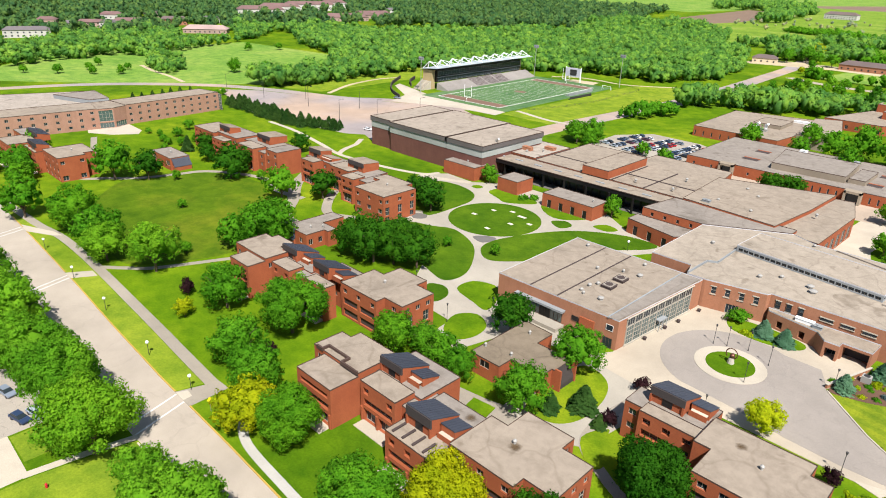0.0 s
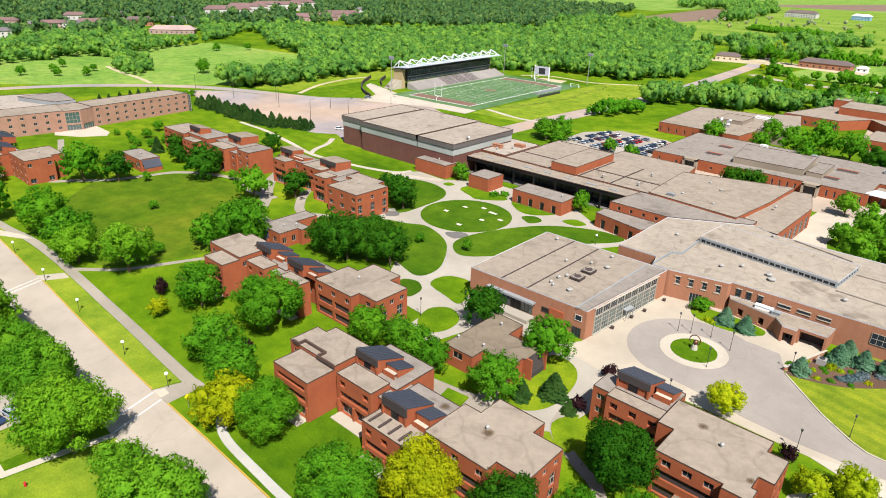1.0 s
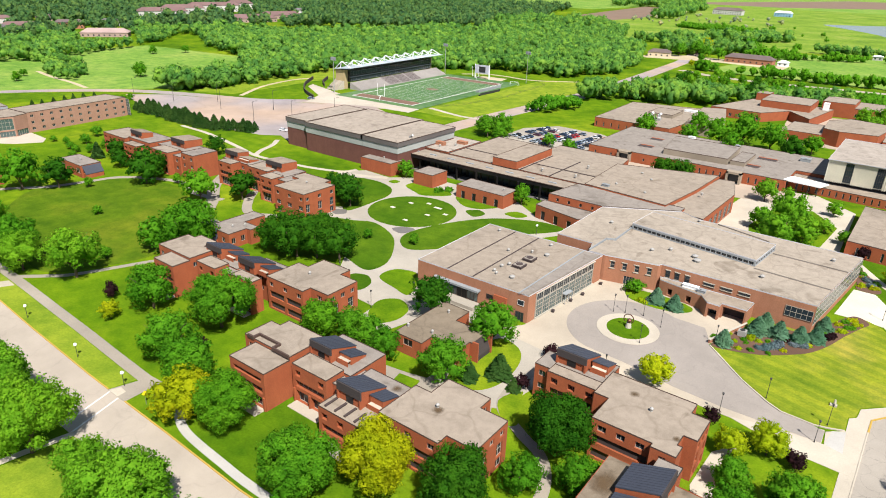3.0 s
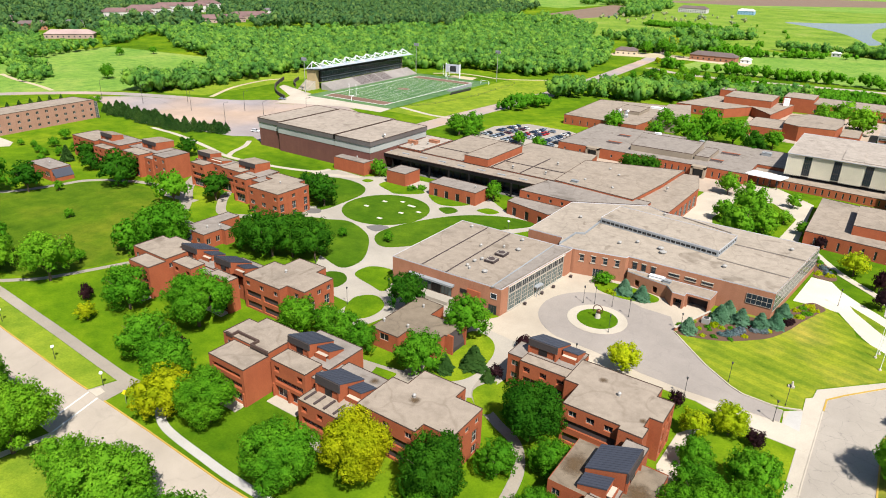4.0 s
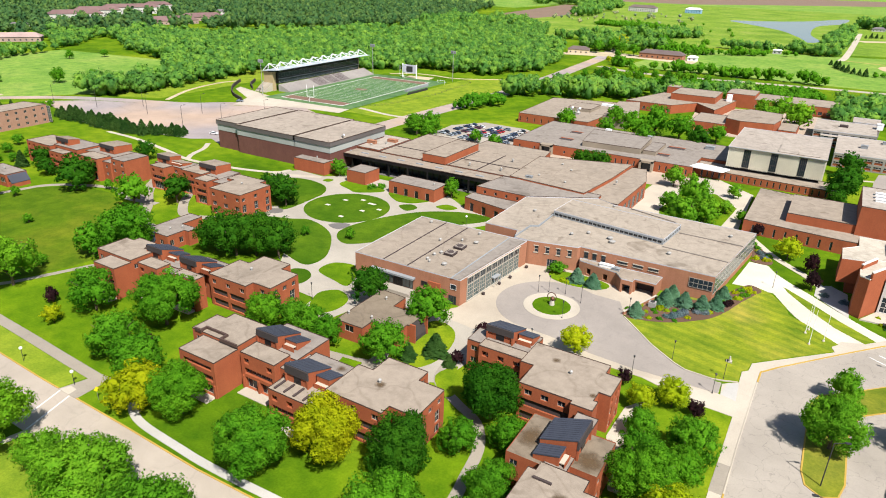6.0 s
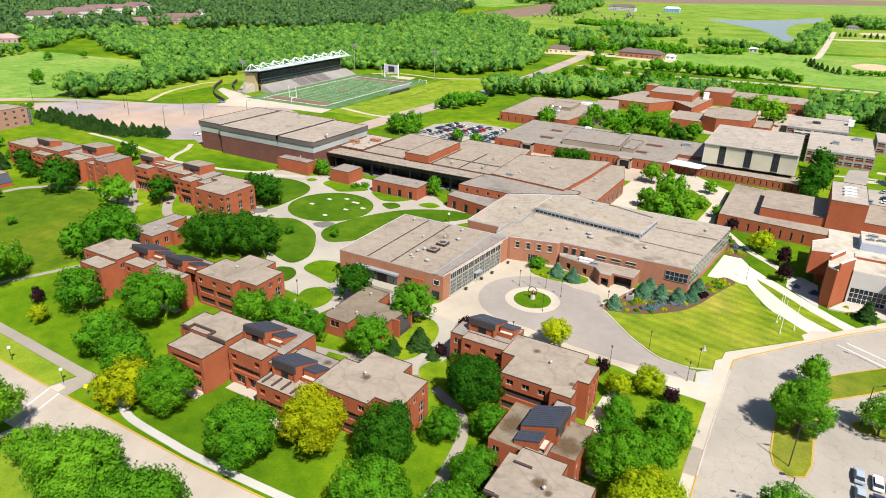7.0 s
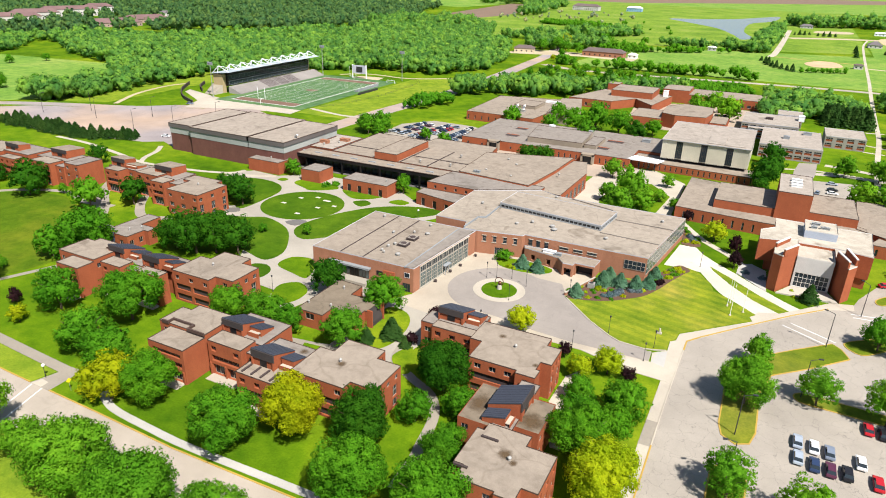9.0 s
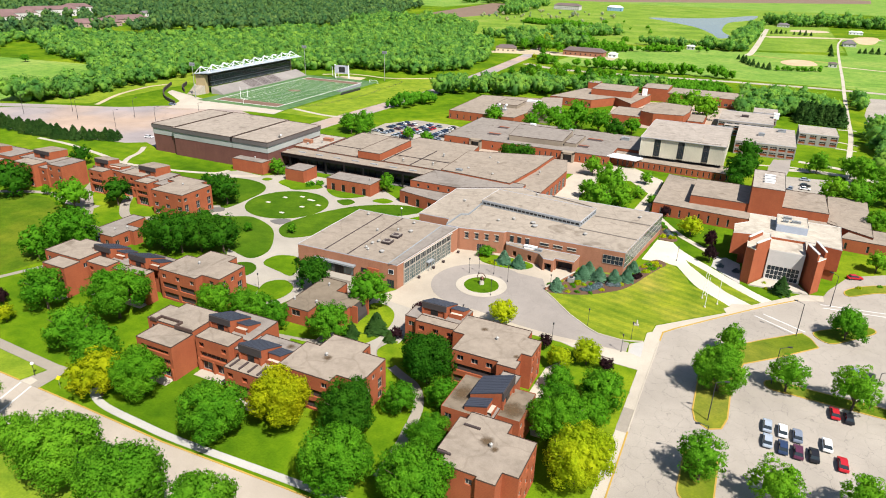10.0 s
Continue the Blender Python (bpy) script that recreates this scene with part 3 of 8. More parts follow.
# lot and walks on the far side of the street
sheet("parking_lot", [(-140, -130), (-57.5, -130), (-58.2, -97.2), (-66, -96.8), (-110, -97.5), (-140, -98)], 0.03, ASPHALT_LOT, "asphalt lot behind the street trees", "parking lot")
sheet("pavement", [(-58.4, -130), (-45, -130), (-45, -105.2), (-58, -105.0)], 0.05, CONCRETE, "pale concrete forecourt beside the lot", "pavement")
strip("pavement", [(-45.6, -106), (-44.3, -97), (-42.6, -88.7)], 1.5, 0.06, CONCRETE, "narrow concrete path to the crosswalk", "path", False)

# east parking lot with its islands
LOT = [(72.8, 10.6), (75.9, 14.6), (88.2, 29.4), (96.8, 39.4), (105.6, 48.4), (110.7, 50.4), (113.6, 60), (120, 74), (136, 85), (190, 100), (190, -77.6), (72.3, -77.6), (72.4, -19.6)]
sheet("parking_lot", LOT, 0.03, ASPHALT_LOT, "cracked grey asphalt parking lot", "parking lot")
strip("kerb", [(72.3, -77), (72.38, -34)], 0.3, 0.155, KERB_YELLOW, "yellow painted kerb along the lot", "kerb", False)
strip("kerb", [(72.38, -34), (72.4, -19.6), (72.75, 6.0)], 0.25, 0.15, CONCRETE, "pale concrete kerb along the lot", "kerb", False)
strip("kerb", [(72.8, 6.0), (72.9, 10.8), (75.8, 14.8), (88.1, 29.6), (96.7, 39.6), (105.4, 48.6)], 0.35, 0.16, KERB_YELLOW, "yellow painted kerb round the lot", "kerb", False)
strip("pavement", [(71.1, -77), (71.2, -28), (71.3, -8)], 2.4, 0.07, CONCRETE, "pale concrete pavement beside the lot", "pavement", False)
sheet("pavement", [(69.9, -34.5), (72.2, -34.5), (72.25, -26.0), (70.0, -26.0)], 0.075, CONCRETE_GREY, "darker grey slabs in the pavement", "pavement")
sheet("pavement", [(50, -6.2), (56, -8.0), (62.7, -9.7), (72.4, -10.2), (72.8, 10.6), (75.9, 14.6), (88.2, 29.3), (96.8, 39.3), (105.6, 48.2), (112, 51), (112, 55), (106, 53), (99.5, 45.6), (93.5, 39.0), (88.0, 36.6), (86.2, 32.4), (87.0, 30.2), (79.5, 22.6), (70.7, 13.6), (70.4, 9.9), (69.2, 8.6), (69.3, 3.7), (66.2, 1.0), (66.6, -3.4), (58, -4.0)], 0.08, CONCRETE, "pale concrete walk round the lawn corner", "pavement")
sheet("pavement", [(67.2, 2.0), (66.6, -3.3), (69.8, -4.2), (69.4, 3.3)], 0.09, CONCRETE_COOL, "cool grey concrete apron across the drive", "pavement")


def island(poly, z=0.14):
    sheet("lawn_island", poly, z, GRASS_ISLAND, "raised grass island with a yellow kerb", "traffic island")
    bm = bmesh.new()
    n = len(poly)
    c = sum((Vector(p) for p in poly), Vector((0, 0))) / n
    outer = []
    for k in range(n):
        d = (Vector(poly[(k + 1) % n]) - Vector(poly[k - 1])).normalized()
        outer.append((poly[k][0] + d.y * 0.3, poly[k][1] - d.x * 0.3))
    for k in range(n):
        q = (k + 1) % n
        top = [bm.verts.new((*p, z + 0.02)) for p in (outer[k], outer[q], poly[q], poly[k])]
        bm.faces.new(top)
        low = [bm.verts.new((*p, -0.1)) for p in (outer[k], outer[q])]
        bm.faces.new((low[0], low[1], top[1], top[0]))
    tagged(part("kerb", bm, KERB_YELLOW), "yellow painted island kerb", "kerb", "", "structure")


def capsule(a, b, r, steps=6):
    a, b = Vector(a), Vector(b)
    d = (b - a).normalized()
    th = math.atan2(d.y, d.x)
    out = []
    for c, s in ((b, -math.pi / 2), (a, math.pi / 2)):
        out += [(c.x + r * math.cos(th + s + k * math.pi / steps), c.y + r * math.sin(th + s + k * math.pi / steps)) for k in range(steps + 1)]
    return out


island([(83.6, -20), (84.4, -23.6), (87.0, -25.4), (89.4, -24.0), (90.3, -20), (90.3, -5), (92.4, 4.6), (100, 11.8), (109.2, 21.6), (107.6, 25.6), (105.8, 27.6), (97, 19.4), (91.5, 13.8), (85, 8.0), (83.4, 2.0)])
island(rounded([(108.2, 29.2), (113.7, 34.6), (121.5, 39.6), (123.6, 37.2), (118, 30.5), (112.0, 25.0)], 4))
island(capsule((99.2, -1.9), (140, -2.9), 1.9))
island(capsule((86.6, -46), (86.6, -36), 3.0))
island(rounded([(118.9, 63.6), (131, 73), (160, 82), (160, 75), (131, 67), (119.2, 58.4)], 4))
bm = bmesh.new()
for x in [96.6 + 2.8 * k for k in range(14)]:
    box(bm, x - 0.06, -27.0, 0.03, x + 0.06, -16.6, 0.037)
    box(bm, x - 0.06, -42.5, 0.03, x + 0.06, -33.5, 0.037)
box(bm, 96.6, -21.9, 0.03, 133, -21.78, 0.038)
tagged(part("parking_lines", bm, PAINT_YELLOW), "faded yellow parking bay lines", "road marking", "", "structure")
bm = bmesh.new()
for a, b in (((94.2, 32.4), (104.2, 26.6)), ((96.2, 34.6), (106.6, 28.9)), ((111, 48.6), (128, 51.2)), ((111.5, 46.6), (128, 49.0))):
    a, b = Vector(a), Vector(b)
    d = (b - a).normalized() * 0.2
    v = [bm.verts.new((p.x, p.y, 0.04)) for p in (a + Vector((d.y, -d.x)), b + Vector((d.y, -d.x)), b - Vector((d.y, -d.x)), a - Vector((d.y, -d.x)))]
    bm.faces.new(v)
tagged(part("crosswalk", bm, PAINT_WHITE), "white painted crosswalk lines at the lot entrance", "road marking", "", "structure")
sheet("lawn", [(52, -78.5 + 3.2), (69.8, -73.6), (69.9, -28), (69.9, -10.4), (62.7, -9.9), (57, -13.4), (53.5, -17), (52.6, -24), (54.5, -30), (56, -40), (62, -52)], 0.05, GRASS, "shaded lawn beside the dormitory", "lawn")
sheet("pavement", [(50.2, -30), (50.6, -19), (54, -13.6), (55.6, -17), (55.2, -28), (57, -36), (57, -44), (55, -44)], 0.04, CONCRETE, "curved concrete terrace behind the dormitory", "pavement")

# entrance court of the student union: plaza, drive, ring and island
sheet("plaza", [(0.3, -1), (0.3, 36), (20, 40), (40, 38), (44, 34), (40.5, 24), (38.3, 19), (49.5, 3.8), (55.5, 1.0), (62.7, 1.0), (66, 1.4), (66.2, -5.2), (56.7, -6.4), (44, -6.3), (30, -6.0), (22, -6), (16.5, -15), (9.0, -16), (4, -9), (-3, -6)], 0.05, CONCRETE_TAN, "tan concrete forecourt of the student union", "plaza")
CX, CY = 20.8, 13.7


def arc(r, a0, a1, n, cx=CX, cy=CY):
    return [(cx + r * math.cos(radians(a0 + (a1 - a0) * k / n)), cy + r * math.sin(radians(a0 + (a1 - a0) * k / n))) for k in range(n + 1)]


sheet("drive", arc(14.8, 62, 252, 32) + [(26.5, -1.2), (38.3, -3.3), (47.7, -3.9), (66.0, -3.3), (66.1, 0.9), (63.9, 1.6), (57.9, 2.0), (55.1, 3.5), (48.6, 8.8), (38.6, 19.2), (37.5, 22.5), (35.5, 26.6)], 0.07, ASPHALT_DRIVE, "smooth grey asphalt turning circle and drive", "drive")
sheet("ring", arc(7.5, 0, 350, 35), 0.14, CONCRETE, "pale concrete ring of the turning circle", "pavement")
sheet("lawn_island", arc(5.1, 0, 350, 35), 0.20, GRASS, "round grass island in the turning circle", "lawn")
sheet("lawn", [(39.2, 19.0), (48.9, 9.0), (55.3, 3.9), (58.0, 2.4), (63.9, 2.0), (66.2, 2.6), (69.1, 3.8), (69.0, 8.8), (70.2, 10.1), (70.5, 13.8), (79.3, 22.9), (86.8, 30.4), (86.0, 32.4), (87.6, 34.6), (80, 41.5), (75.6, 44.6), (74.6, 49), (69.8, 56), (66.5, 57.5), (60, 50), (52, 41), (44, 34.5)], 0.12, GRASS_STRIPED, "mown lawn with diagonal stripes", "lawn")
strip("kerb", [(38.9, 19.0), (48.75, 8.8), (55.2, 3.7), (57.95, 2.2), (63.9, 1.8), (66.2, 2.4), (69.1, 3.6)], 0.3, 0.2, CONCRETE, "pale kerb between lawn and drive", "kerb", False)
sheet("planting_bed", rounded([(39.0, 19.6), (43.5, 19.6), (49.8, 22.4), (55.1, 27.0), (58.6, 31.2), (61.4, 37.6), (63.4, 44.1), (66, 51.3), (67.6, 55.8), (64, 58), (60.4, 51), (58.6, 44), (56.8, 40.0), (46, 37.5), (42.5, 30)], 5), 0.16, MULCH, "mulched shrub bed under the union wall", "flower bed")

sheet("lawn", rounded([(12.0, 34.6), (13.6, 30.2), (18, 28.6), (24, 28.8), (29.4, 31.4), (29.6, 34.8), (24, 36.4), (17, 36.2)], 4), 0.13, GRASS, "planted grass bed under the union wall", "lawn")
# forecourt of the arts hall and the walks towards it
sheet("plaza", [(59.6, 56.4), (64.5, 56.7), (70.6, 56.4), (75.4, 47.4), (77.0, 44.7), (83.3, 36.8), (86.6, 33.4), (93.6, 38.4), (98.6, 44.2), (94.4, 47.2), (86.3, 54.6), (78.9, 62.1), (74.9, 65.6), (69.7, 71.3), (66.9, 76.4), (61.6, 76.4)], 0.06, CONCRETE_BRIGHT, "wide pale concrete walks between the halls", "plaza")
sheet("lawn", [(72.6, 62.6), (79.5, 56.3), (87.6, 48.1), (95.6, 41.4), (93.2, 38.6), (86.4, 43.6), (79.9, 51.1), (74.0, 59.4)], 0.10, GRASS_STRIPED, "narrow lawn between two walks", "lawn")
strip("pavement", [(82.0, 68.6), (77.9, 74.3), (68.1, 84.6), (60.6, 96.3), (58.6, 100)], 2.4, 0.08, CONCRETE, "pale concrete walk to the arts hall", "path")
sheet("planting_bed", rounded([(59.4, 95.0), (61.6, 93.2), (67.4, 82.0), (67.2, 77.2), (62.2, 77.2), (61.6, 82.0)], 4), 0.09, MULCH, "mulched shrub bed beside the glass wall", "flower bed")
sheet("plaza", [(-24, 84), (16, 84), (30, 84), (62, 83), (58, 102), (54, 104), (53, 150), (38, 164), (16, 160), (14, 130)], 0.05, CONCRETE, "pale concrete quadrangle between the halls", "plaza")
sheet("lawn", [(31, 86), (47, 86), (50, 128), (40, 142), (28, 138), (25, 110)], 0.10, GRASS, "grass plot with trees in the quadrangle", "lawn")

sheet("lawn", rounded([(-186, -12), (-170, 0), (-156, 4), (-142, 0), (-128, 2), (-118, -10), (-104, -34), (-112, -58), (-124, -62), (-150, -58), (-172, -50), (-190, -32)], 5), 0.03, GRASS_DRY_CLOUDED, "great lawn with worn olive patches, coloured darker for cloud", "lawn")
sheet("pavement", [(-20, -41), (7, -41), (16, -41), (12, -33.5), (5, -31.5), (-1, -33.2), (-8, -35), (-18, -36.5)], 0.045, CONCRETE_GREY, "grey paved court behind the dormitory", "pavement")
sheet("lawn", [(-9.4, -36.6), (-4.4, -36.0), (-3.6, -40.2), (-8.6, -40.6)], 0.3, GRASS, "small raised lawn in a brick kerb", "lawn")

# central mall with its round lawns
sheet("plaza", [(-124, 60), (-118, 68), (-104, 67), (-92, 78), (-70, 78), (-48, 76), (-35, 67), (-18, 62), (-33.4, 36), (-33.4, -1), (-4, -1), (-3, -8), (-20, -10), (-24, -26), (-33, -26), (-34, -18), (-46, -17), (-56, -9), (-62, 0), (-75, 10), (-92, 16), (-101, 13), (-113, 20), (-92, 30), (-102, 46), (-118, 56)], 0.04, CONCRETE_MALL, "pale grey concrete paths of the central mall", "plaza")


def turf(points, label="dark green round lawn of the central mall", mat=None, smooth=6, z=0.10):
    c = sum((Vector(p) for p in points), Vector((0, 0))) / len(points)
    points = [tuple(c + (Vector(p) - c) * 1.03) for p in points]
    sheet("lawn", rounded(points, smooth), z, mat or GRASS_CLOUDED, label, "lawn")


sheet("lawn", arc(15.7, 0, 354, 59, -71.7, 42.8), 0.11, GRASS_CLOUDED, "large round dark green lawn ringed by paths", "lawn")
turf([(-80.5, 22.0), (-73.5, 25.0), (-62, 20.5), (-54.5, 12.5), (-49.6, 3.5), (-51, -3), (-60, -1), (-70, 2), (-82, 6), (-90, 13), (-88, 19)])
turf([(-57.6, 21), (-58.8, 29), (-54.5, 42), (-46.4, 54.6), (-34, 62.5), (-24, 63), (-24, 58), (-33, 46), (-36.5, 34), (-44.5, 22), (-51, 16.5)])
turf([(-44.4, -4.2), (-44.4, 2.0), (-38.8, 4.2), (-34.6, 1.0), (-31.6, -7.2), (-37, -6.6)], mat=GRASS)
turf([(-35.0, -15), (-31.5, -11.0), (-26.4, -13.5), (-25.2, -19), (-27.5, -23), (-32.4, -21.6)], mat=GRASS)
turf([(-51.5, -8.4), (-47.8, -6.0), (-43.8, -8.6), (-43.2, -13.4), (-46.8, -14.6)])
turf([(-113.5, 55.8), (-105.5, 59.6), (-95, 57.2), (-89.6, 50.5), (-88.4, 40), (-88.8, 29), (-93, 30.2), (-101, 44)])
turf([(-91.8, 63.4), (-84.5, 60), (-79.6, 58.8), (-72.2, 65), (-75, 68.4), (-83, 68.2), (-90.5, 70)], mat=GRASS)
turf([(-69.0, 65.8), (-61.3, 59.6), (-55, 60.6), (-50.8, 67.4), (-60, 66.8)], mat=GRASS)
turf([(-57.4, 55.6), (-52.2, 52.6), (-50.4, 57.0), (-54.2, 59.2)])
turf([(-45.4, 62.4), (-43.2, 66.8), (-38.2, 65.6), (-40, 61.8)], mat=GRASS)
turf([(-100.4, 62.8), (-100.2, 65.8), (-97, 65.6), (-97.4, 62.6)], mat=GRASS, smooth=4)
turf([(-66.0, 25.6), (-63, 29.4), (-59.6, 29.4), (-60.8, 24.2)], "planted triangle with dark paving", PAVING_DARK, 3)
turf([(-93.5, 25.4), (-90, 28), (-87.4, 25.4), (-90, 22.6)], "planted triangle with dark paving", PAVING_DARK, 3)
sheet("plaza", [(-4, -7), (10, -8.6), (16.3, -15), (15, -25), (13.6, -33), (8, -36), (-4, -34)], 0.046, CONCRETE_MALL, "grey concrete round the pavilion lawn", "plaza")
turf([(-1.8, -26), (-1.6, -12.6), (1.4, -10.4), (5.8, -12.5), (8.4, -17.8), (8.9, -25.9), (6, -31), (0, -31.4)], "shrub lawn beside the brick pavilion", GRASS)
turf([(12.0, -31), (14.2, -25.4), (15.6, -29), (18.8, -34.6), (16.8, -36.2)], "narrow lawn strip between walks", GRASS, 4)
bm = bmesh.new()
for k, (x, y) in enumerate(((-79.3, 41.0), (-77.2, 48.8), (-71.8, 52.6), (-60.6, 47.5), (-65.0, 43.0), (-67.6, 34.2), (-66.5, 51.0))):
    w = 0.9 if k < 6 else 1.6
    box(bm, x - w, y - 0.6, 0.0, x + w, y + 0.6, 0.2)
tagged(part("stepping_slab", bm, CONCRETE_BRIGHT), "pale stone slabs set in the lawn", "paving", "", "structure")

# walks of the western dormitories
strip("pavement", [(-262, -18), (-230, -30), (-205, -44), (-196, -36), (-189, -27), (-185, -15), (-182, -5), (-172, 3), (-158, 8), (-144, 4), (-130, 6)], 2.6, 0.05, CONCRETE_GREY, "grey concrete walk along the great lawn", "path")
strip("pavement", [(-156, 26), (-146, 14), (-132, 3), (-120, -8), (-112, -10)], 4.5, 0.055, CONCRETE_GREY, "broad grey concrete court walk", "path")
strip("pavement", [(-130, 20), (-122, 11), (-112, 4), (-102, 8)], 3.4, 0.05, CONCRETE_GREY, "grey concrete court walk", "path")
strip("pavement", [(-242, 62), (-218, 61), (-190, 56), (-169, 51.5), (-150, 53), (-136, 55.5), (-124, 60), (-121, 66)], 2.2, 0.05, CONCRETE, "pale concrete path behind the dormitories", "path")
strip("pavement", [(-184, 76), (-178, 68), (-174, 58), (-169, 51)], 2.4, 0.055, CONCRETE, "pale concrete path beside the sports hall", "path")
strip("pavement", [(-124, 57), (-112, 62), (-104, 66)], 3.0, 0.05, CONCRETE, "pale concrete path on the mall", "path")
sheet("plaza", [(-289, -6), (-279, 4.4), (-262, 4), (-256, 0), (-262, -10), (-272, -17), (-284, -13)], 0.05, CONCRETE, "pale terrace at the residence hall entrance", "plaza")

# ring road, big lot and stadium forecourt
strip("road", [(-430, -80), (-416, -20), (-404, 22), (-384, 57), (-352, 92), (-318, 112), (-270, 132), (-246, 152), (-200, 172)], 9.0, 0.04, ASPHALT_FAR, "pale ring road round the campus", "road")
sheet("parking_lot", [(-340, 86), (-283, 68), (-258, 66), (-198, 77), (-190, 83), (-178, 78), (-176, 112), (-186, 160), (-205, 168), (-246, 146), (-274, 126), (-322, 104)], 0.03, ASPHALT_FAR, "large empty pinkish asphalt lot", "parking lot")
sheet("plaza", [(-246, 150), (-206, 168), (-180, 170), (-182, 184), (-250, 184), (-290, 196), (-286, 188), (-256, 170)], 0.06, CONCRETE, "pale stadium forecourt with small trees", "plaza")
strip("pavement", [(-289, 134), (-306, 165), (-313, 196), (-310, 212)], 3.0, 0.05, SAND_PALE, "bare dirt track on the grass slope", "path")
strip("road", [(-140, 130), (-138, 200), (-132, 300), (-134, 380), (-140, 480), (-146, 556), (-160, 640)], 13.0, 0.03, ASPHALT_FAR, "pale straight access road beside the woods", "road")
strip("road", [(-126, 486), (-90, 470), (-40, 470), (70, 487), (180, 492), (420, 470)], 9.0, 0.03, ASPHALT, "pale straight road beyond the hedges", "road")
strip("pavement", [(128, 178), (133, 240), (138.5, 300), (141.5, 360), (147, 463), (153, 567), (159, 687), (168, 853), (175, 957), (186, 1050)], 2.6, 0.04, CONCRETE, "pale gravel lane between sports fields", "road")
strip("pavement", [(66, 716), (70, 760), (75, 934), (80, 1176)], 7.0, 0.04, CONCRETE, "pale gravel lane beside the tree row", "road")
strip("pavement", [(81, 1005), (117, 1030), (170, 1055), (241, 1075)], 22.0, 0.035, SAND_PALE, "tan cinder strip between ball fields", "road")
strip("pavement", [(66, 722), (83, 717), (112, 709), (157, 702)], 8.0, 0.035, DRY_GRASS, "worn dry grass strip across the fields", "path")
strip("pavement", [(158, 668), (200, 655), (260, 640)], 6.0, 0.035, SAND_PALE, "tan path beside the lane", "path")
sheet("infield", rounded([(203, 985), (224, 1000), (240, 1120), (206, 1095)], 4), 0.05, SAND, "pink clay apron beside the field house", "ball field")
sheet("infield", rounded([(120, 1150), (170, 1165), (172, 1215), (124, 1200)], 4), 0.05, SAND_PALE, "far sandy infield of a ball diamond", "ball field")
strip("pavement", [(-464, 88), (-434, 84), (-404, 83), (-377, 80)], 3.0, 0.05, SAND_PALE, "pale dirt track across the meadow", "path")
for walk_line in ([(128, 262), (138, 260)], [(130, 280), (140, 275)], [(133, 317), (143, 319)], [(91, 202), (104, 206), (118, 206), (131, 203)]):
    strip("pavement", walk_line, 2.0, 0.05, CONCRETE, "pale concrete walk on the lawn", "path", False)
strip("road", [(109, 220), (120, 218), (131, 214), (142, 212)], 4.0, 0.04, CONCRETE, "pale service road on the lawn", "road")
strip("road", [(104, 200), (116, 203), (130, 202), (150, 196)], 4.5, 0.04, CONCRETE, "pale service road behind the halls", "road")
sheet("parking_lot", [(101, 158), (102.5, 187), (124, 191), (121.5, 160)], 0.04, ASPHALT_LOT, "small asphalt lot between the halls", "parking lot")
sheet("drive", [(94.6, 184), (95.4, 200), (97.6, 218), (105.6, 221), (104.6, 200), (102.6, 184)], 0.05, ASPHALT_DRIVE, "short asphalt service drive", "drive")
sheet("parking_lot", [(152, 330), (160, 200), (230, 200), (230, 470), (164, 460), (153, 380)], 0.04, ASPHALT_LOT, "asphalt lot beside the lane", "parking lot")
sheet("parking_lot", [(-108, 146), (-84, 138), (-63, 148), (-62.5, 196), (-72, 201), (-98, 202), (-110, 184)], 0.04, ASPHALT_LOT, "asphalt lot full of parked cars", "parking lot")
sheet("plaza", [(-60, 142), (-30, 137), (0, 137), (26, 142), (30, 164), (-22, 160.0), (-60, 159.4)], 0.045, PAVING_TAN, "tan paved court before the classroom hall", "plaza")
# The arts hall's shadow on this concrete is put into a cooler grey.
sheet("plaza", [(80.8, 68.7), (84.4, 71.2), (88.8, 67.5), (89.4, 51.6), (86.3, 54.9), (80.6, 61.4)], 0.09, CONCRETE_COOL, "court beside the arts hall, greyed for the shadow of the hall", "plaza")
strip("pavement", [(-180, 190), (-150, 184), (-132, 190)], 3.0, 0.05, CONCRETE, "pale path below the playing field", "path")
sheet("infield", rounded([(101, 676), (111, 648), (136, 664), (131, 704), (114, 706)], 5), 0.05, SAND, "bare clay infield of a ball diamond", "ball field")
sheet("lawn", [(-300, -97.6), (-300, -89.0), (-49, -89.0), (-49, -104.8), (-57.4, -104.8), (-57.8, -96.6), (-110, -97.0)], 0.02, GRASS_BRIGHT, "sunny lawn along the far side of the street", "lawn")
sheet("lawn", [(-41.6, -89.0), (-44.4, -104.8), (-44.4, -130), (330, -130), (330, -89.0)], 0.02, GRASS_BRIGHT, "sunny lawn along the far side of the street", "lawn")
sheet("lawn", [(-198, -73.0), (-162, -74.0), (-112, -75.5), (-87, -76.7), (-58, -77.7), (-51, -77.8), (-49.6, -72.7), (-62, -72.1), (-77, -71.3), (-95, -70.5), (-113, -69.7), (-132, -69.2), (-150, -69.7)], 0.02, GRASS_BRIGHT, "strip of sunny grass between street and walk", "lawn")
sheet("meadow", [(-180, 176), (-146, 176), (-139, 300), (-142, 372), (-164, 350), (-184, 332), (-181, 250)], 0.02, GRASS_BRIGHT, "yellowish mown grass beside the football field", "field")
sheet("meadow", [(-345, 128), (-318, 122), (-296, 134), (-300, 250), (-335, 292), (-352, 290), (-336, 200)], 0.02, GRASS_BRIGHT, "yellowish grass slope behind the grandstand", "meadow")
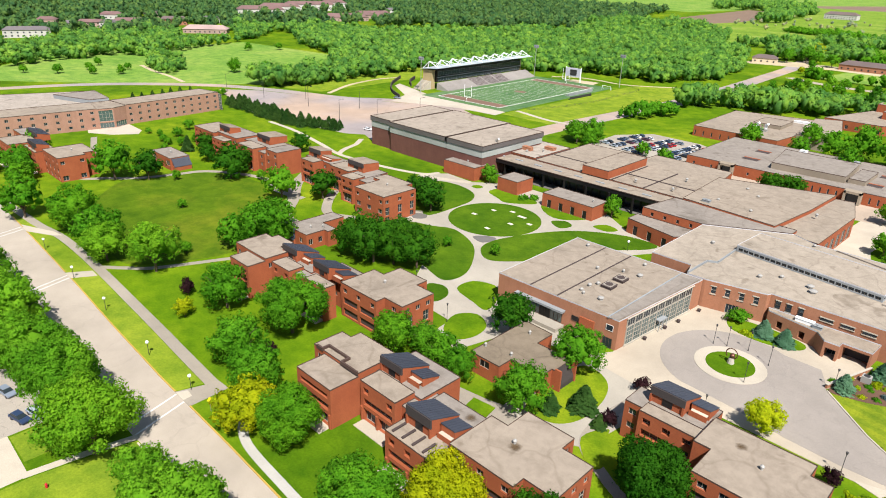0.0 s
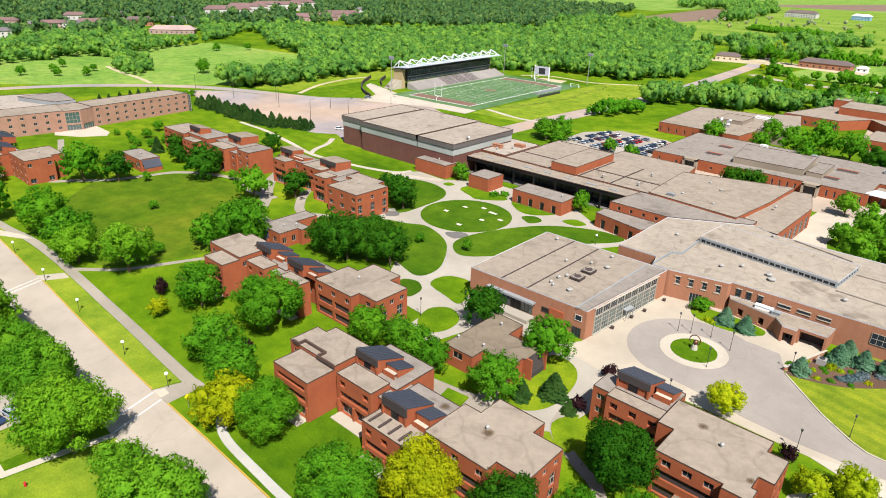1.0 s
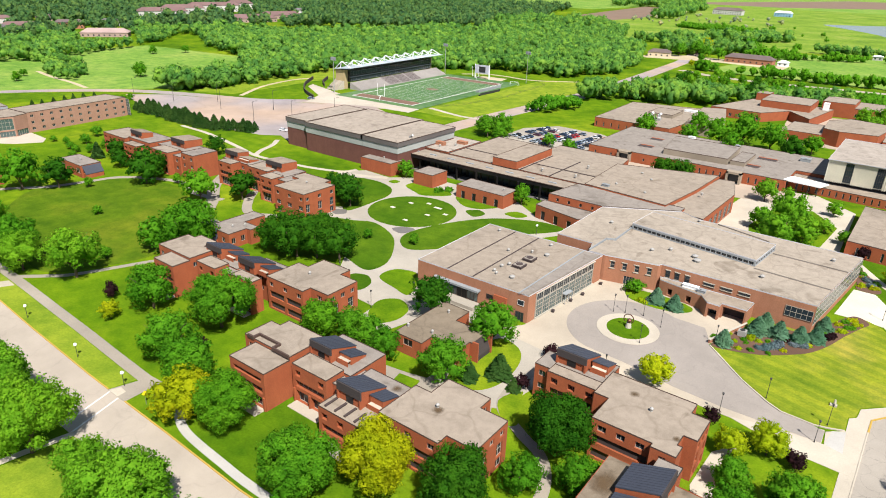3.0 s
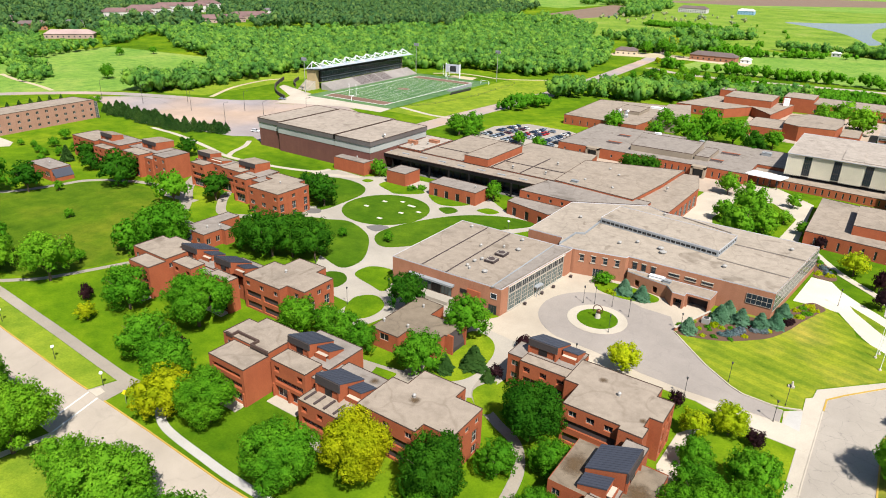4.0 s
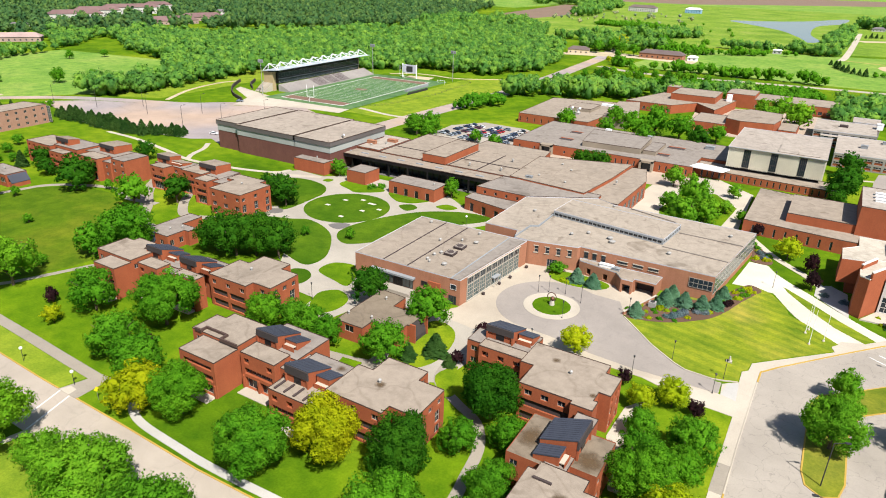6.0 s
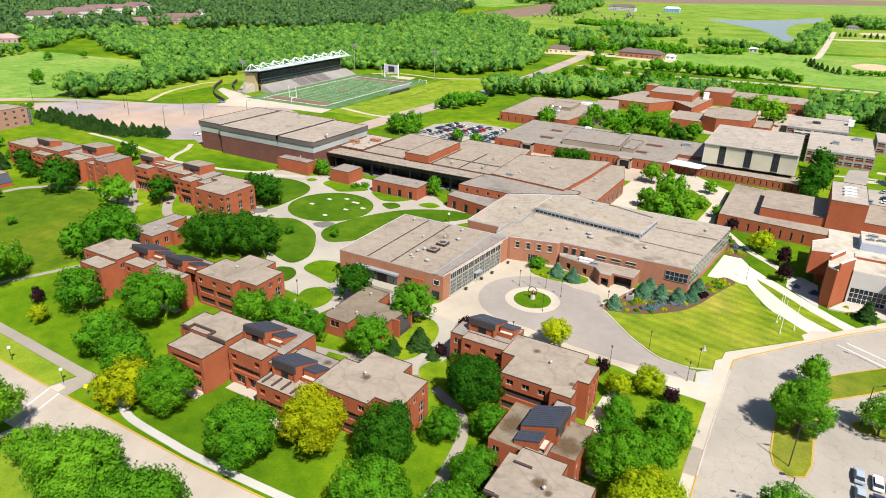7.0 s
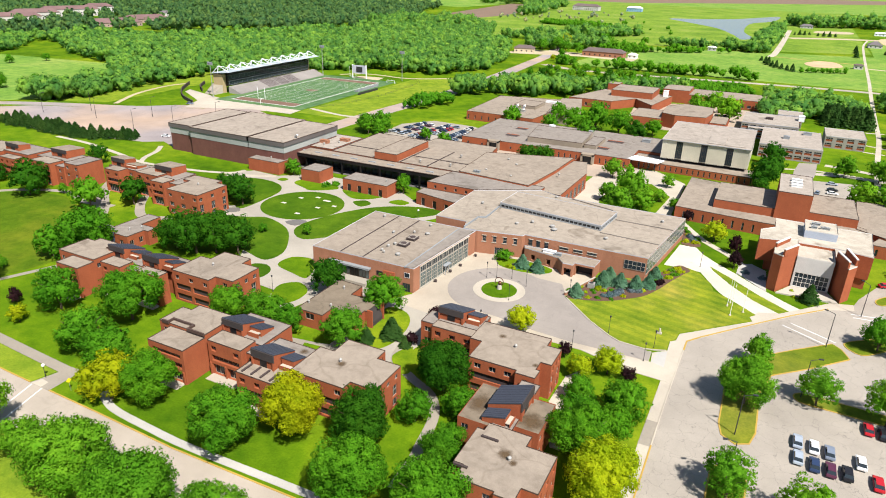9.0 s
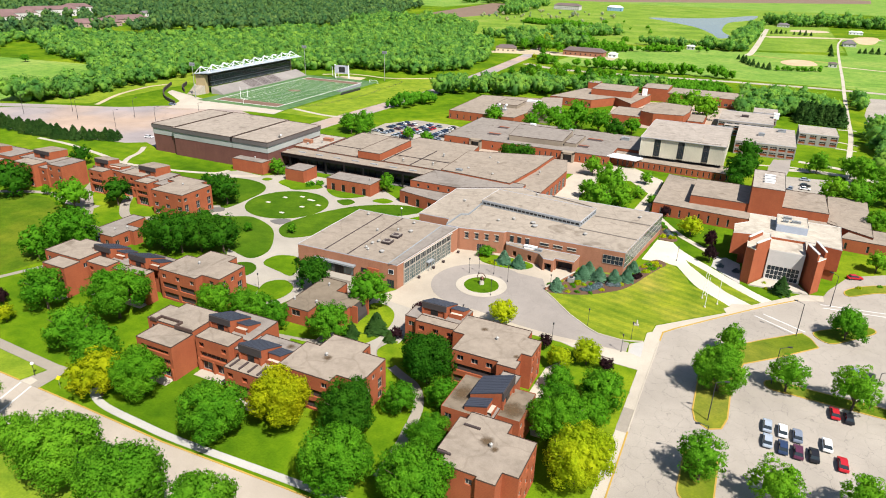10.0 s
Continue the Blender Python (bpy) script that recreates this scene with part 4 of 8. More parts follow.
strip("pavement", [(-246, 316), (-232, 330), (-214, 332), (-196, 330), (-180, 336), (-160, 352)], 3.0, 0.05, SAND_PALE, "pale dirt track along the wood edge", "path")
sheet("pavement", [(-192, 548), (-150, 562), (-118, 572), (-58, 566), (-58, 600), (-150, 604), (-192, 596)], 0.03, SAND_PALE, "pale gravel yard of the farm sheds", "yard")
sheet("pavement", [(-228, 302), (-203, 302), (-207, 322), (-228, 319)], 0.05, SAND_PALE, "tan gravel pad under the scoreboard", "pad")
strip("pavement", [(12.7, -14), (11.8, -24), (13.4, -32), (20.6, -36.8), (27.0, -40.2), (31.0, -46.4), (32.8, -55.4), (33.6, -60.2), (34.0, -68)], 2.2, 0.05, CONCRETE_GREY, "narrow grey path between the dormitories", "path")
# Dark floor sheet: the arcade's shade is put into its colour.
sheet("pavement", [(-112, 82.6), (-34, 84.4), (-16.2, 86.6), (-16.2, 89.3), (-112, 89.3)], 0.07, PAVING_DARK, "dark floor sheet standing for arcade shade", "pavement")

sheet("plaza", [(2, 256), (62, 256), (66, 300), (80, 350), (28, 350), (16, 346), (10, 301), (-4, 316)], 0.045, PAVING_TAN, "tan paved court round the lecture theatre", "plaza")

# ---- dormitories ----
def seam_roof(parent, x0, y0, x1, y1, z_south, z_north, along_x=False, name="penthouse_roof", mat=None):
    """A sloping standing seam roof with raised ribs."""
    bm = bmesh.new()
    o = 0.06

    def zed(x, y):
        t = (x - x0) / (x1 - x0) if along_x else (y - y0) / (y1 - y0)
        return z_south + (z_north - z_south) * t

    # one folded sheet: flat pans between raised ribs
    lo_a, hi_a, lo_b, hi_b = (y0 - o, y1 + o, x0 - o, x1 + o) if along_x else (x0 - o, x1 + o, y0 - o, y1 + o)
    n = int((hi_a - lo_a) / 0.6)
    prof = []
    for k in range(n):
        c = lo_a + (hi_a - lo_a) * k / n
        prof += [(c, 0.06), (c + 0.001, 0.13), (c + 0.06, 0.13), (c + 0.061, 0.06)]
    prof.append((hi_a, 0.06))
    prof += [(hi_a, -0.15), (lo_a, -0.15)]
    ends = []
    for b in (lo_b, hi_b):
        ends.append([bm.verts.new((b, a, zed(b, a) + h) if along_x else (a, b, zed(a, b) + h)) for a, h in prof])
    for k in range(len(prof)):
        q = (k + 1) % len(prof)
        bm.faces.new((ends[0][k], ends[0][q], ends[1][q], ends[1][k]))
    bm.faces.new(ends[0])
    bm.faces.new(ends[1][::-1])
    bmesh.ops.recalc_face_normals(bm, faces=bm.faces)
    return part(name, bm, mat or SLATE, parent, "" if mat else "blue grey standing seam roof")


def penthouse(parent, x0, y0, x1, y1, zb, z_south, z_north, dark="south", along_x=False, mat=None):
    """A stair penthouse: a single-pitch metal roof over a tall dark clerestory between brick cheeks, low at the back."""
    bm = bmesh.new()
    c = [(x0, y0), (x1, y0), (x1, y1), (x0, y1)]
    t = [z_south, z_north, z_north, z_south] if along_x else [z_south, z_south, z_north, z_north]
    lo, hi = [bm.verts.new((*p, zb - 0.3)) for p in c], [bm.verts.new((*p, z - 0.14)) for p, z in zip(c, t)]
    for k in range(4):
        bm.faces.new((lo[k], lo[(k + 1) % 4], hi[(k + 1) % 4], hi[k]))
    part("penthouse_wall", bm, BRICK, parent)
    top = max(z_south, z_north)
    h = top - zb
    if dark == "south":
        front = Matrix.Translation((x0, y0, zb))
        span = x1 - x0
    else:
        front = Matrix.Translation((x1, y0, zb)) @ Matrix.Rotation(math.pi / 2, 4, "Z")
        span = y1 - y0
    if h > 2.6:
        bm = bmesh.new()
        box(bm, -0.08, -0.3, h * 0.5, span + 0.08, 0.02, h - 0.06)
        bm.transform(front)
        part("clerestory", bm, CLERESTORY, parent, "dark brown metal clerestory panel")
        bm = bmesh.new()
        box(bm, span * 0.36, -0.08, 0.1, span * 0.66, 0.02, h * 0.5)
        bm.transform(front)
        part("door_recess", bm, PENT_PANEL, parent, "near black glazed door")
        for u0, u1 in ((-0.06, 0.3), (span - 0.3, span + 0.06)):
            bm = bmesh.new()
            box(bm, u0, -0.34, -0.2, u1, 0.02, h * 0.5 - 0.004)
            bm.transform(front)
            part("cheek", bm, BRICK, parent)
    else:
        bm = bmesh.new()
        box(bm, 0.2, -0.9, 0.75, span - 0.2, 0.02, 0.92)
        bm.transform(front)
        part("sill", bm, CONCRETE, parent, "pale concrete sill slab")
        bm = bmesh.new()
        box(bm, 0.0, -1.0, -0.2, span, -0.9, 1.0)
        bm.transform(front)
        part("apron_wall", bm, BRICK, parent)
    seam_roof(parent, x0, y0, x1, y1, z_south, z_north, along_x, mat=mat)


BIG = [(3.4, -57.2), (16.4, -57.2), (16.4, -54.7), (22.3, -54.7), (22.3, -44.9), (16.5, -44.9), (16.5, -41.5), (7.0, -41.5), (7.0, -46.9), (3.4, -46.9)]
# windows of the large block: bands of paired windows on the south, tall slots on the east
BIG_SPEC = [
    (0, 3, 1.5, 6.3, 7.6, 2, 1), (0, 2, 5.3, 3.5, 5.2, 0, 1), (0, 2, 5.3, 0.5, 2.3, 0, 1),
    (2, 1, 1.5, 6.3, 7.6, 2, 1), (2, 1, 1.5, 3.4, 4.8, 2, 1),
    (3, 3, 1.4, 6.3, 7.6, 2, 1, 1.0), (3, 2, 1.9, 2.6, 5.4, 2, 2, 1.4), (3, 2, 1.9, 0.2, 2.2, 2, 1, 1.4),
    (5, 1, 1.3, 6.3, 7.6, 2, 1), (6, 3, 1.4, 6.3, 7.6, 2, 1), (6, 3, 1.4, 3.4, 4.7, 2, 1), (8, 2, 1.2, 6.3, 7.6, 2, 1, 0.5), (9, 3, 1.4, 6.3, 7.6, 2, 1), (9, 3, 1.4, 3.4, 4.7, 2, 1),
]


def shifted(poly, dx, dy):
    return [(x + dx, y + dy) for x, y in poly]


def pier_row(parent, x0, x1, y, z1, n=3):
    """Raking brick buttresses that carry the overhanging storeys."""
    for k in range(n):
        x = x0 + (x1 - x0) * k / max(1, n - 1)
        bm = bmesh.new()
        v = [(y, 0.0), (y + 1.6, 0.0), (y + 1.6, z1), (y - 0.05, z1)]
        lo, hi = [bm.verts.new((x, *p)) for p in v], [bm.verts.new((x + 0.45, *p)) for p in v]
        for q in range(4):
            bm.faces.new((lo[q], hi[q], hi[(q + 1) % 4], lo[(q + 1) % 4]))
        bm.faces.new(lo)
        bm.faces.new(hi[::-1])
        part("buttress", bm, BRICK, parent)


def wing(parent, x0, y0, x1, y1, z1, recess=True, bands=False):
    """A three storey wing; its ground floor is set back behind buttresses where recess is on."""
    L = x1 - x0
    spec = []
    n = max(1, int(L / 3.2))
    spec += [(0, 1, L - 2.0, z1 - 2.5, z1 - 1.5, 6, 1)] if bands else [(0, n, 1.5, z1 - 2.6, z1 - 1.3, 2, 1)]
    if recess:
        spec += [(0, 1, L - 1.6, z1 - 5.1, z1 - 3.6, 6, 1), (0, 1, L - 1.6, 0.05, z1 - 5.9, 6, 1)]
    else:
        spec += [(0, n, 1.5, z1 - 5.5, z1 - 4.2, 2, 1)]
    W = y1 - y0
    spec += [(2, n, 1.4, z1 - 2.6, z1 - 1.3, 2, 1), (3, max(1, int(W / 4)), 1.3, z1 - 2.6, z1 - 1.3, 2, 1)]
    block(parent, rect(x0, y0, x1, y1), 0, z1, BRICK, spec, ROOF if recess else ROOF_GREY, depth=0.9 if recess else 0.3)
    if recess and L > 5 and y0 < 0:
        bm = bmesh.new()
        box(bm, x0 + 0.6, y0 - 2.4, -0.1, x1 - 0.6, y0 + 0.1, 0.12)
        part("patio", bm, CONCRETE, parent, "pale concrete patio slab")
    if recess and L > 5:
        pier_row(parent, x0 + 0.2, x1 - 0.65, y0 - 0.25, z1 - 5.6, max(2, int(L / 3)))


def dormitory(name_label, x, y):
    return empty("dormitory", x, y, 0, name_label, "dormitory", "brick dormitories")


def place(root):
    """Parts are written in world metres; hang them on their root without moving them."""
    for ob in root.children:
        ob.matrix_parent_inverse = Matrix.Translation(-root.location)


d = dormitory("three-storey orange brick dormitory with stepped flat roofs and slate penthouses", -6, -52)
block(d, BIG, 0, 8.7, BRICK, BIG_SPEC, depth=0.4)
wing(d, -7.6, -61.2, 3.3, -54.2, 7.2)
wing(d, -19.8, -56.6, -10.3, -51.9, 8.7)
wing(d, -10.3, -55.0, -7.6, -48, 7.4, recess=False)
wing(d, -31.2, -62.6, -20.8, -56.2, 8.7, bands=True)
block(d, [(-34.6, -56.2), (-31.2, -56.2), (-20.8, -56.2), (-20.8, -46.8), (-31.8, -46.8), (-31.8, -49.3), (-34.6, -49.3)], 0, 9.4, BRICK, [(0, 1, 1.3, 6.6, 7.9, 2, 1), (3, 3, 1.4, 6.6, 7.9, 2, 1), (5, 1, 1.3, 6.6, 7.9, 2, 1)])
wing(d, -20.8, -51.9, -8.6, -41.8, 8.0, recess=False)
wing(d, -7.6, -54.2, 3.3, -47.2, 7.8, recess=False)
penthouse(d, -20.5, -50.9, -14.7, -44.0, 7.9, 11.1, 8.6)
penthouse(d, -14.3, -49.0, -11.2, -44.8, 7.9, 9.7, 8.4)
penthouse(d, -6.6, -57.1, -0.8, -50.4, 7.0, 10.8, 8.3)
penthouse(d, -0.4, -55.2, 2.7, -51.0, 7.0, 9.3, 8.1)
roof_vent(d, 10.5, -49.5, 8.6)
bm = bmesh.new()
prism(bm, [(-33.6, -56.4), (-31.6, -56.4), (-31.6, -54.8), (-25.8, -54.8), (-25.8, -56.6), (-20.8, -56.6), (-20.8, -56.25), (-25.4, -56.25), (-25.4, -54.4), (-32.0, -54.4), (-32.0, -56.0), (-33.6, -56.0)], 9.0, 9.75)
part("step_parapet", bm, COPING, d, "dark brown clad roof step")
for k in range(4):
    bm = bmesh.new()
    box(bm, -6.6 + k * 2.4, -60.6, 7.0, -6.2 + k * 2.4, -57.6, 7.3)
    part("roof_beam", bm, DARK_PANEL, d)
for x, y, z, w, dd in ((11.0, -50.0, 8.5, 2.6, 2.6), (0.6, -49.0, 7.6, 2.4, 2.4)):
    roof_stain(d, x, y, z, w, dd)
place(d)

d = dormitory("long orange brick dormitory with flat roofs among round maples", -62, -34)
block(d, shifted(BIG, -57.1, 22.0), 0, 8.9, BRICK, BIG_SPEC, depth=0.4)
wing(d, -84.0, -47.0, -75.5, -42.0, 8.9, bands=True)
block(d, [(-89.8, -42.0), (-75.5, -42.0), (-75.5, -35.0), (-79.5, -35.0), (-79.5, -31.0), (-86.8, -31.0), (-86.8, -33.0), (-89.8, -33.0)], 0, 9.5, BRICK, [(0, 3, 1.4, 6.6, 7.9, 2, 1), (1, 2, 1.3, 6.6, 7.9, 2, 1), (4, 2, 1.3, 6.6, 7.9, 2, 1)])
wing(d, -74.3, -41.0, -66.6, -36.7, 8.9)
wing(d, -75.4, -36.7, -63.5, -30.6, 8.2, recess=False)
wing(d, -61.2, -40.2, -53.5, -36.9, 8.9)
wing(d, -66.5, -39.4, -61.3, -33.4, 8.0, recess=False)
wing(d, -63.4, -33.3, -53.7, -27.4, 8.2, recess=False)
penthouse(d, -77.4, -35.4, -71.4, -28.6, 8.0, 11.2, 8.7)
penthouse(d, -71.0, -33.6, -67.8, -29.4, 8.0, 9.8, 8.6)
penthouse(d, -64.0, -35.4, -58.0, -28.8, 8.0, 11.2, 8.7)
penthouse(d, -57.6, -33.8, -54.5, -29.6, 8.0, 9.8, 8.6)
roof_vent(d, -46.5, -27.6, 8.8)
place(d)

d = dormitory("orange brick dormitory with a notched flat roof beside the drive", 38, -27)
BIG_E = [(33.1, -34.6), (44.0, -34.6), (44.0, -35.6), (48.3, -35.6), (48.3, -32.4), (47.4, -32.4), (47.4, -29.3), (49.8, -29.3), (49.8, -22.2), (46.5, -22.2), (46.5, -19.0), (30.2, -19.0), (30.2, -27.6), (33.1, -27.6)]
block(d, BIG_E, 0, 8.7, BRICK, [(0, 3, 1.6, 6.2, 7.5, 2, 1, 1.2), (0, 1, 9.9, 3.6, 5.3, 0, 1, 0.4), (0, 1, 9.9, 0.5, 2.3, 0, 1, 0.4), (2, 1, 1.2, 6.2, 7.5, 2, 1), (3, 1, 1.0, 3.2, 4.6, 1, 1), (7, 3, 1.2, 6.2, 7.5, 2, 1), (7, 2, 1.6, 3.0, 5.2, 2, 2), (7, 2, 1.6, 0.2, 2.2, 2, 1), (10, 5, 1.4, 6.2, 7.5, 2, 1), (10, 5, 1.4, 3.3, 4.6, 2, 1), (11, 2, 1.4, 6.2, 7.5, 2, 1), (13, 2, 1.4, 6.2, 7.5, 2, 1)], depth=0.4)
wing(d, 19.6, -25.9, 30.1, -22.8, 8.0)
wing(d, 16.3, -25.0, 19.6, -19.2, 8.0, recess=False)
wing(d, 19.6, -22.8, 30.1, -15.4, 8.0, recess=False)
penthouse(d, 19.4, -21.8, 25.7, -14.9, 7.9, 11.1, 8.6)
penthouse(d, 26.1, -19.8, 29.4, -15.7, 7.9, 9.8, 8.5)
roof_vent(d, 40.6, -26.2, 8.6)
for x, y, z, w, dd in ((36.3, -23.3, 8.5, 2.2, 2.2), (46.8, -30.8, 8.5, 1.8, 1.8)):
    roof_stain(d, x, y, z, w, dd)
place(d)

d = dormitory("orange brick dormitory with a wide slate penthouse and cross-shaped roof", 49, -56)
block(d, [(44.4, -65.3), (46.3, -65.3), (46.3, -68.6), (53.2, -68.6), (53.2, -69.2), (56.7, -69.2), (56.7, -65.9), (59.6, -65.9), (59.6, -56.0), (54.0, -56.0), (54.0, -53.2), (45.8, -53.2), (45.8, -55.4), (44.4, -55.4)], 0, 8.8, BRICK, [(2, 2, 1.3, 6.2, 7.5, 2, 1), (7, 3, 1.3, 6.2, 7.5, 2, 1), (7, 3, 1.5, 3.2, 5.0, 2, 2), (7, 3, 1.5, 0.4, 2.2, 2, 1), (8, 1, 1.3, 6.2, 7.5, 2, 1), (13, 3, 1.3, 6.2, 7.5, 2, 1)], depth=0.4)
block(d, rect(39.1, -52.6, 45.8, -40.4), 0, 7.5, BRICK, [(0, 2, 1.4, 4.9, 6.2, 2, 1), (3, 3, 1.3, 4.9, 6.2, 2, 1), (3, 3, 1.3, 2.0, 3.3, 2, 1)], ROOF_STAINED, BRICK, rim=0.4)
wing(d, 45.8, -53.0, 49.8, -36.2, 7.8, recess=False)
block(d, rect(49.8, -50.4, 54.4, -40.4), 0, 7.5, BRICK, [(1, 2, 1.3, 4.9, 6.2, 2, 1), (1, 2, 1.3, 2.0, 3.3, 2, 1), (0, 1, 1.3, 4.9, 6.2, 2, 1)], ROOF_STAINED, BRICK, rim=0.35)
penthouse(d, 43.4, -48.3, 50.0, -41.7, 7.4, 9.0, 11.3, "east", True)
penthouse(d, 43.6, -51.6, 48.2, -48.7, 7.4, 8.3, 9.6, "east", True)
for x0, y0, x1 in ((44.6, -66.0, 47.2), (46.0, -57.4, 49.2)):
    bm = bmesh.new()
    box(bm, x0, y0, 8.5, x1, y0 + 0.4, 8.95)
    part("roof_curb", bm, DARK_PANEL, d)
roof_vent(d, 52.6, -60.6, 8.7)
for x, y, z, w, dd in ((51.9, -47.4, 7.3, 6.6, 6.6), (41.1, -46.8, 7.3, 5.0, 7.6), (51.4, -59.6, 8.6, 3.4, 3.4), (53.4, -61.0, 8.6, 1.8, 1.8)):
    roof_stain(d, x, y, z, w, dd)
place(d)

# northern dormitory chain west of the round lawn
d = dormitory("red brick dormitory chain at the head of the mall", -122, 20)
block(d, [(-107.0, 11.2), (-92.2, 11.2), (-92.2, 25.4), (-97, 25.4), (-97, 28.2), (-110.6, 28.2), (-110.6, 22.4), (-107.0, 22.4)], 0, 9.4, BRICK, [(0, 3, 1.5, 6.6, 7.9, 2, 1), (0, 3, 2.2, 3.2, 4.8, 3, 1), (0, 2, 2.2, 0.4, 2.2, 3, 1), (1, 3, 1.5, 6.6, 7.9, 2, 1), (1, 3, 1.8, 2.6, 5.4, 2, 2), (1, 3, 1.8, 0.3, 2.1, 2, 1)], depth=0.4)
wing(d, -120.4, 15.6, -113.6, 21.0, 9.2)
wing(d, -113.6, 18.2, -107.0, 28, 8.6, recess=False)
wing(d, -133.4, 20.4, -122.0, 27.8, 9.2)
wing(d, -122.0, 21.0, -113.6, 31.5, 8.6, recess=False)
wing(d, -147.4, 17.4, -139.6, 22.0, 9.2)
wing(d, -150.6, 22.0, -133.4, 30.0, 8.8, recess=False)
penthouse(d, -127.6, 24.8, -119.0, 32.0, 8.6, 11.8, 11.2, mat=ROOF)
penthouse(d, -150.2, 23.4, -143.0, 28.6, 8.6, 11.8, 11.2, mat=ROOF)
penthouse(d, -143.0, 24.2, -137.0, 28.6, 8.6, 10.0, 9.2, mat=ROOF)
roof_vent(d, -101, 20.5, 9.3)
place(d)

d = dormitory("red brick dormitory with three stepped wings beyond the great lawn", -190, 18)
wing(d, -220.4, 11.0, -203.0, 22.5, 9.2)
wing(d, -203.0, 12.8, -187.0, 24.0, 9.6, recess=False)
wing(d, -187.0, 16.4, -165.0, 26.0, 8.8, recess=False)
wing(d, -182.0, 10.2, -170.0, 16.3, 9.2)
wing(d, -200.0, 8.6, -190.0, 12.7, 8.4)
wing(d, -165.0, 13.0, -157.0, 24.0, 9.8, recess=False)
wing(d, -170.0, 12.4, -165.1, 16.3, 8.0, recess=False)
penthouse(d, -204, 15, -196, 20, 9.2, 12.2, 11.4, mat=ROOF)
penthouse(d, -181.0, 19.4, -172.0, 27.6, 9.0, 12.0, 11.4, mat=ROOF)
place(d)

d = dormitory("red brick dormitory block at the edge of the great lawn", -220, -46)
block(d, [(-218.0, -50.8), (-201.2, -50.8), (-201.2, -41), (-204, -41), (-204, -36.6), (-218.0, -36.6)], 0, 9.2, BRICK, [(0, 4, 1.5, 6.4, 7.7, 2, 1), (0, 4, 2.0, 3.2, 5.0, 2, 1), (0, 4, 2.0, 0.4, 2.2, 2, 1), (1, 2, 1.5, 6.4, 7.7, 2, 1), (1, 2, 2.0, 0.4, 2.2, 2, 1)], depth=0.4)
wing(d, -232.0, -53.5, -218.0, -46, 8.4)
wing(d, -246.0, -58.6, -232.0, -48, 9.2)
wing(d, -258.0, -50.0, -244.0, -42, 9.2, recess=False)
penthouse(d, -246.0, -47.6, -234, -43.0, 8.6, 11.6, 10.6)
penthouse(d, -228.0, -52.4, -218.4, -48.0, 8.2, 11.4, 10.4)
roof_vent(d, -210, -43, 9.1)
place(d)

# ---- low brick pavilions ----


def pavilion(label, poly, z, spec, slope=None, brick=None, vents=(), roof=None):
    c = sum((Vector(p) for p in poly), Vector((0, 0))) / len(poly)
    p = empty("pavilion", c.x, c.y, 0, label, "pavilion", "brick pavilions")
    block(p, poly, 0, z, brick or BRICK, spec, roof or ROOF_GREY, glass=PENT_PANEL)
    if slope:
        x0, y0, x1, y1, zs, zn, *east = slope
        seam_roof(p, x0, y0, x1, y1, zs, zn, bool(east), name="lean_to_roof")
        bm = bmesh.new()
        box(bm, x0, y0 + 0.1, 0, x1, y1 - 0.1, min(zs, zn) + 0.05)
        part("lean_to_base", bm, brick or BRICK, p)
    for v in vents:
        roof_vent(p, *v, z, 0.45)
    place(p)
    return p


pv = pavilion("low brick pavilion with a notched brown roof and dark window bays", [(-16.8, -29.8), (-9.0, -29.8), (-9.0, -26.0), (-1.2, -26.0), (-1.2, -22.6), (-0.5, -22.6), (-0.5, -16.8), (-9.2, -16.8), (-9.2, -11.4), (-16.8, -11.0)], 4.7, [(0, 1, 2.6, 2.4, 4.1, 2, 1), (2, 2, 1.8, 1.4, 3.4, 2, 1), (9, 3, 2.0, 1.0, 3.4, 2, 1)], vents=((-12.7, -14.9), (-16.0, -25.9), (-9.9, -24.8)), roof=ROOF_STAINED)
bm = bmesh.new()
prism(bm, [(-0.5, -22.2), (0.7, -22.2), (0.7, -17.2), (-0.5, -17.2)], 0.0, 1.2)
v = [bm.verts.new(p) for p in ((-0.48, -22.2, 4.6), (0.72, -22.2, 1.2), (0.72, -17.2, 1.2), (-0.48, -17.2, 4.6))]
bm.faces.new(v)
tagged(part("window_bay", bm, CLERESTORY), "sloping dark glazed window bay")
bay = bpy.data.objects["window_bay"]
bay.parent, bay.matrix_parent_inverse = pv, Matrix.Translation(-pv.location)
for y0 in (-22.6, -17.2):
    bm = bmesh.new()
    box(bm, -0.5, y0, 0.0, 1.0, y0 + 0.4, 4.9)
    fin = part("fin_wall", bm, BRICK, pv)
    fin.matrix_parent_inverse = Matrix.Translation(-pv.location)
pavilion("low brick lounge pavilion with a glazed lean-to", [(-101.6, -18.0), (-96.8, -18.0), (-96.8, -19.4), (-91.0, -19.4), (-91.0, -13.0), (-89.2, -13.0), (-89.2, -9.8), (-96.0, -9.8), (-96.0, -2.0), (-101.6, -2.0)], 5.0, [(0, 2, 1.4, 1.4, 3.6, 2, 1), (2, 1, 1.6, 1.6, 3.2, 2, 1), (3, 2, 1.4, 1.4, 3.2, 2, 1)], slope=(-101.6, -20.0, -97.0, -18.0, 1.6, 4.4), vents=((-95, -15), (-93, -12)))
